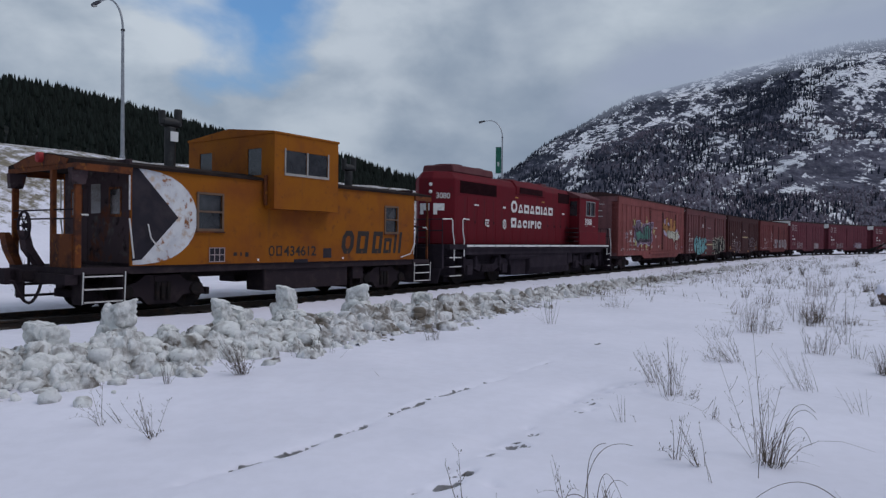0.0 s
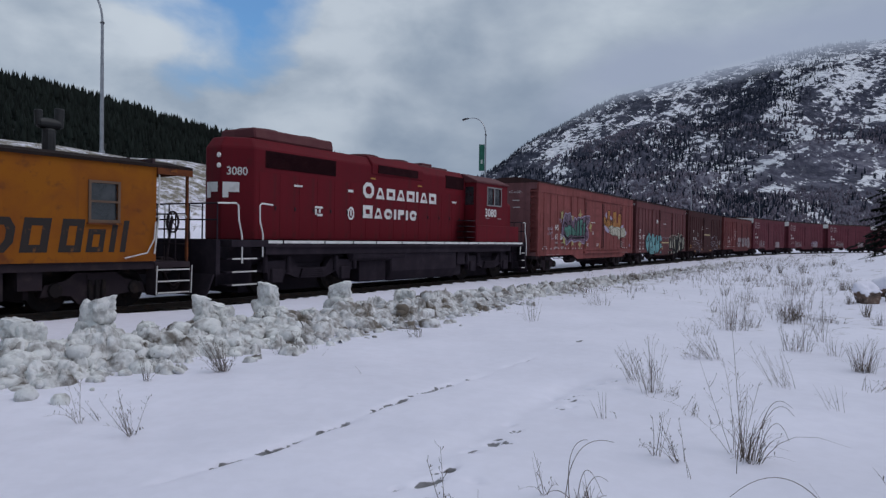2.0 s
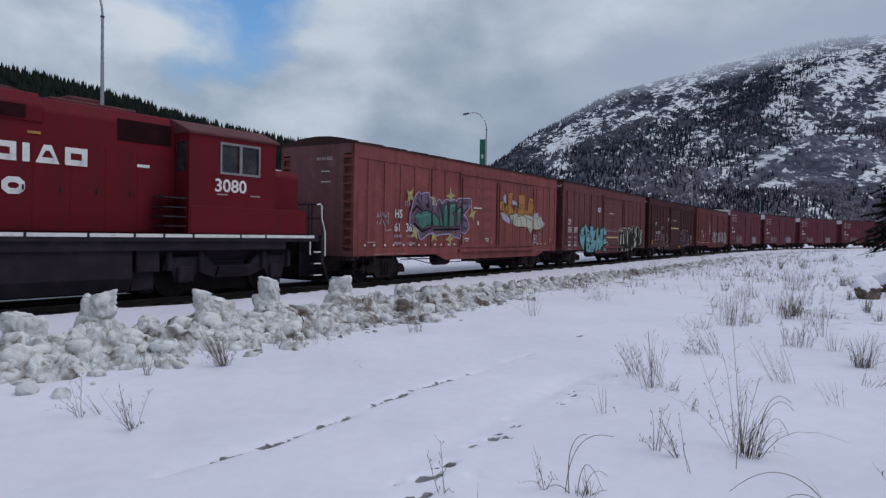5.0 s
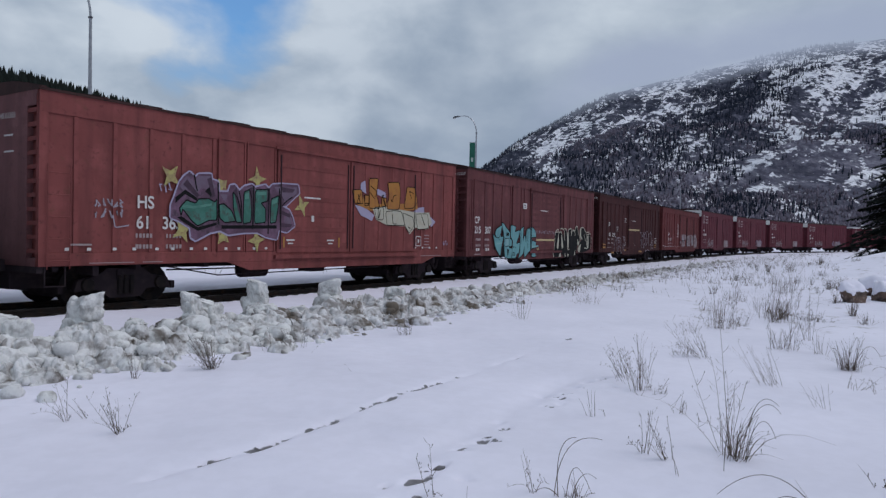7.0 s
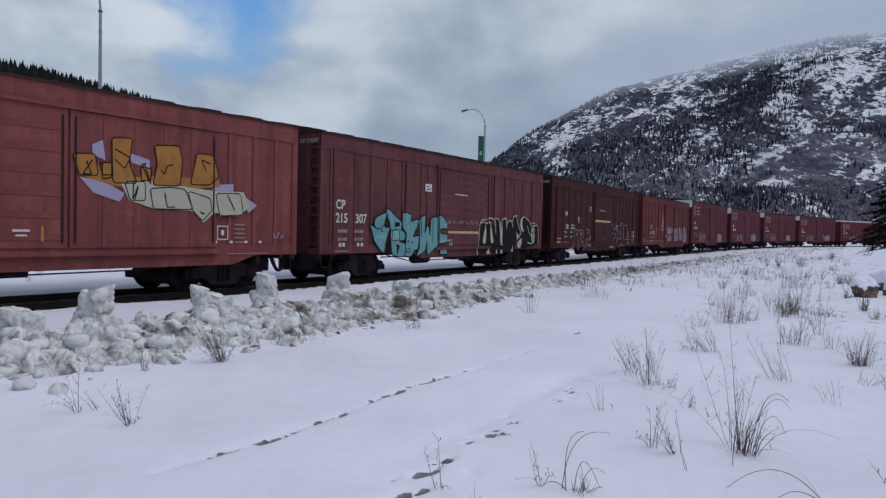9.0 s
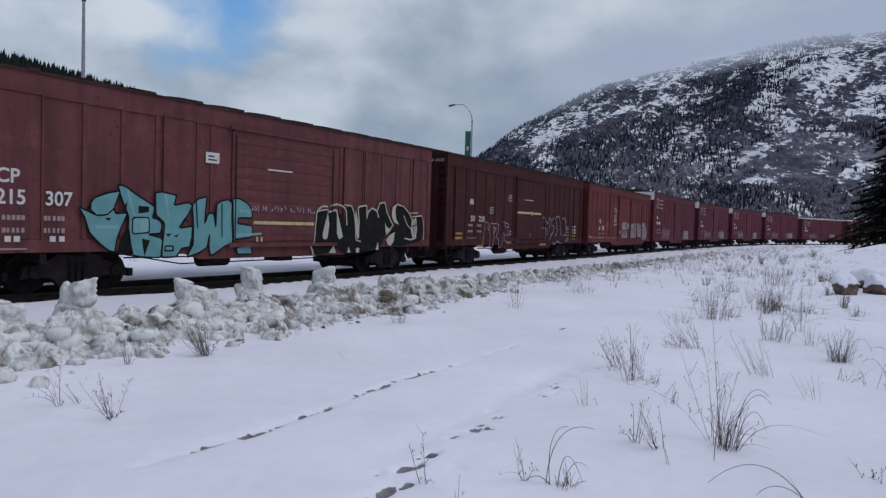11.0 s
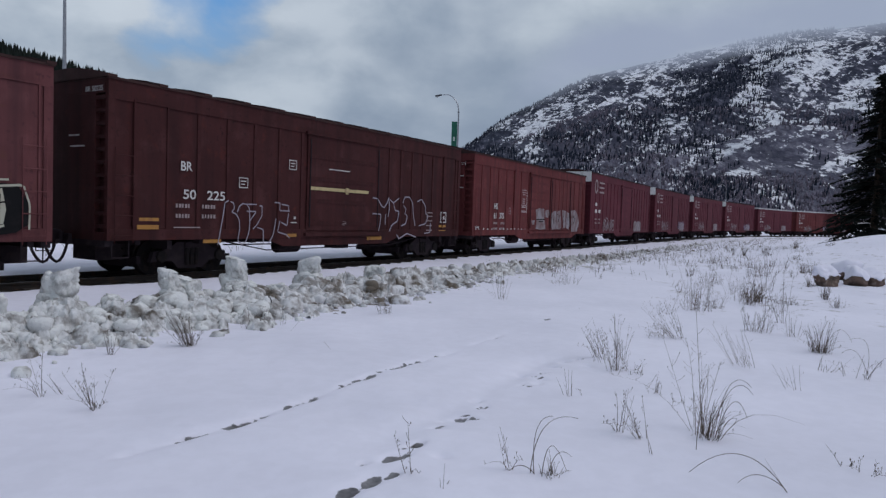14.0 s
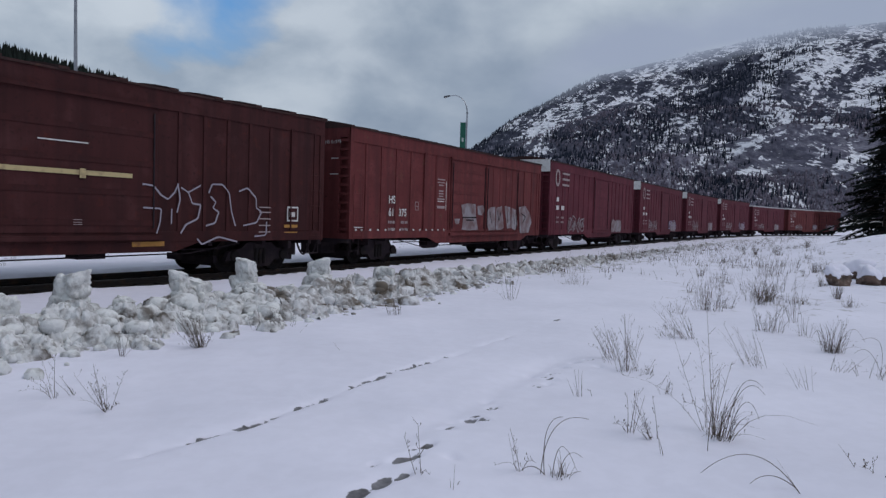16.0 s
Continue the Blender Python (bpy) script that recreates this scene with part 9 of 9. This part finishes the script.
def make_conifer(x, y, height, seed):
    rng = random.Random(seed)
    g = ground_at(x, y)
    tree = thing("conifer_tree", "dark green spruce tree beside the snow field", "tree", m=Matrix.Translation((x, y, g - 0.1)))
    tr = Shape().tube([(0, 0, 0), (0.04, 0.02, height * 0.35), (0.0, 0.05, height * 0.7), (0.02, 0.0, height * 0.98)], height * 0.022, 9, 0.02)
    limbs = Shape()
    V, F = [], []
    z = 0.5
    while z < height * 0.97:
        reach = (height - z) * 0.30 * rng.uniform(0.8, 1.15) + 0.15
        for _ in range(rng.randint(6, 9)):
            a = rng.uniform(0, math.tau)
            L = reach * rng.uniform(0.65, 1.15)
            tip = (math.cos(a) * L, math.sin(a) * L, z - L * rng.uniform(0.12, 0.40))
            mid = (math.cos(a) * L * 0.5, math.sin(a) * L * 0.5, z + L * 0.02)
            limbs.tube([(0, 0, z), mid, tip], 0.018, 4, 0.006)
            for i in range(max(8, int(L * 26))):
                k = rng.uniform(0.12, 1.0)
                px, py = math.cos(a) * L * k, math.sin(a) * L * k
                pz = z + (tip[2] - z) * k ** 1.6
                b = a + rng.choice((-1, 1)) * rng.uniform(0.4, 1.2)
                q = 0.18 + 0.30 * rng.random()
                w = 0.06 + 0.06 * rng.random()
                d = (math.cos(b) * q, math.sin(b) * q, -q * rng.uniform(0.1, 0.7))
                n = (-math.sin(b) * w, math.cos(b) * w, rng.uniform(-0.04, 0.04))
                m = len(V)
                V += [(px - n[0], py - n[1], pz - n[2]), (px + d[0] * 0.6 - n[0], py + d[1] * 0.6 - n[1], pz + d[2] * 0.6), (px + d[0], py + d[1], pz + d[2]), (px + d[0] * 0.5 + n[0], py + d[1] * 0.5 + n[1], pz + d[2] * 0.5 + n[2])]
                F.append((m, m + 1, m + 2, m + 3))
        z += rng.uniform(0.16, 0.30) * (0.7 + 0.5 * (1 - z / height))
    part("trunk", tr, BARK, tree)
    part("limb", limbs, BARK, tree)
    part("crown", bulk("crown", V, F, CONIFER), CONIFER, tree)


for x, y, h, seed in ((37.0, 50.9, 14.4, 1), (44.7, 53.2, 14.0, 2), (49.8, 56.9, 13.0, 3)):
    make_conifer(x, y, h, seed)

# ------------------------------------------------------------------ street lamps on the road bank


def make_street_lamp(x, y, banner, top):
    g = ground_at(x, y)
    lamp = thing("street_lamp", "grey steel street lamp with curved arm" + (" and green banner" if banner else ""), "street lamp", "street lamps along the road", m=Matrix.Translation((x, y, g)))
    arm = Vector((-0.84, 0.54, 0)).normalized()
    top -= g
    pole = Shape().tube([(0, 0, -0.3), (0, 0, 0.4), (0, 0, top * 0.5), (0, 0, top)], 0.15, 10, 0.085)
    pole.lathe([(0.22, 0), (0.22, 0.05), (0.17, 0.07), (0.17, 0.5), (0.15, 0.55)], (0, 0, 0), "z", 10)
    part("pole", pole, GALVANISED, lamp)
    pts = []
    for i in range(13):
        a = radians(90 * i / 12)
        q = 2.0 * (1 - math.cos(a))
        pts.append((arm.x * q, arm.y * q, top + 2.3 * math.sin(a)))
    pts.append((arm.x * 2.7, arm.y * 2.7, top + 2.27))
    part("arm", Shape().tube(pts, 0.075, 8, 0.045), GALVANISED, lamp)
    part("collar", Shape().lathe([(0.10, -0.06), (0.13, -0.05), (0.13, 0.05), (0.10, 0.06)], (0, 0, top), "z", 10), LAMP_HEAD, lamp)
    head = Shape().tube([(arm.x * 2.55, arm.y * 2.55, top + 2.28), (arm.x * 2.8, arm.y * 2.8, top + 2.27), (arm.x * 3.15, arm.y * 3.15, top + 2.23), (arm.x * 3.4, arm.y * 3.4, top + 2.17)], 0.10, 10, 0.14)
    hd = part("lamp_head", head, LAMP_HEAD, lamp)
    c = Vector((arm.x * 3.15, arm.y * 3.15, top + 2.10))
    part("lens", Shape().lathe([(0.02, -0.10), (0.10, -0.06), (0.13, 0.02)], c, "z", 10), LAMP_GLASS, hd)
    if banner:
        side = Vector((-1.0, 0.05, 0)).normalized()
        br = Shape()
        for z in (10.04 - g, 13.38 - g):
            br.tube([(0, 0, z), (side.x * 0.85, side.y * 0.85, z)], 0.025, 6)
        part("banner_arm", br, GALVANISED, lamp)
        fl = Shape()
        z0, z1 = 10.06 - g, 13.36 - g
        cols = 6
        for i in range(cols):
            a, b = 0.12 + 0.70 * i / cols, 0.12 + 0.70 * (i + 1) / cols
            for u, w in ((a, b),):
                d0, d1 = 0.02 * math.sin(u * 6), 0.02 * math.sin(w * 6)
                fl.add([(side.x * u, d0 - 0.01, z0), (side.x * w, d1 - 0.01, z0), (side.x * w, d1 - 0.01, z1), (side.x * u, d0 - 0.01, z1),
                        (side.x * u, d0 + 0.01, z0), (side.x * w, d1 + 0.01, z0), (side.x * w, d1 + 0.01, z1), (side.x * u, d0 + 0.01, z1)],
                       [(0, 1, 2, 3), (7, 6, 5, 4), (3, 2, 6, 7), (1, 0, 4, 5)])
        bn = part("banner", fl, BANNER, lamp, "dark green hanging banner")
        part("banner_print", Shape().box(-0.60, -0.36, -0.040, -0.034, z0 + 0.9, z0 + 1.4), BANNER_MARK, bn)


for x, y, ban, top in ((-20.6, 44.0, False, 14.8), (7.4, 87.1, True, 14.6), (71.1, 182.5, False, 13.97), (121.8, 247.8, False, 13.97)):
    make_street_lamp(x, y, ban, top)

# ------------------------------------------------------------------ movement
TRAVEL_T = [0, 0.5, 1, 1.5, 2, 2.5, 3, 3.5, 4, 6.5, 7, 7.5, 8, 10.5, 11, 11.5, 12, 12.5, 13, 13.5, 14, 14.5, 15, 15.5, 16]
TRAVEL_S = [0, -2.17, -4.36, -6.56, -8.75, -10.94, -13.13, -15.33, -17.52, -28.39, -30.59, -32.79, -34.98, -45.73, -47.91, -50.11, -52.30, -54.48, -56.64, -58.80, -60.93, -63.10, -65.29, -67.48, -69.62]


def shift(t):
    return float(np.interp(t, TRAVEL_T, TRAVEL_S))


def vehicle_pose(ob, t):
    s = ob["middle"] + shift(t)
    a, b = on_line(s - ob["pivot"]), on_line(s + ob["pivot"])
    d = b - a
    c = (a + b) / 2
    yaw = math.atan2(d.y, d.x)
    pitch = -math.atan2(d.z, math.hypot(d.x, d.y))
    return Matrix.Translation(c) @ Matrix.Rotation(yaw, 4, "Z") @ Matrix.Rotation(pitch, 4, "Y")


def fit_to_view(ob):
    """Stretches a vehicle's drawn heights and shifts it along the line to fit the camera's view; wheels keep their
    size.
    """
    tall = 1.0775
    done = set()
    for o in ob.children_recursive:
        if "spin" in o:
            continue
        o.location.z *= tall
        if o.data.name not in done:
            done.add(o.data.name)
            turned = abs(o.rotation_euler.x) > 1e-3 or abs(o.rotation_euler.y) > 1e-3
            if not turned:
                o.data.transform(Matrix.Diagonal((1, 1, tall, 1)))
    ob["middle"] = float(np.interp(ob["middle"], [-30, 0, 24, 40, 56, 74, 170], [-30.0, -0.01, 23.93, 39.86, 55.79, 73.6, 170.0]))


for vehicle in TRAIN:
    fit_to_view(vehicle)


def motions():
    for ob in TRAIN:
        walk(ob, [(0.5 * i, vehicle_pose(ob, 0.5 * i)) for i in range(33)])
    # wheels roll towards the head of the train
    for ob in TRAIN[:8]:
        for o in ob.children_recursive:
            if "spin" in o:
                p = o.location.copy()
                walk(o, [(t, Matrix.Translation(p) @ Matrix.Rotation(shift(t) / o["spin"], 4, "Y")) for t in [0.1 * i for i in range(161)]])


motions()
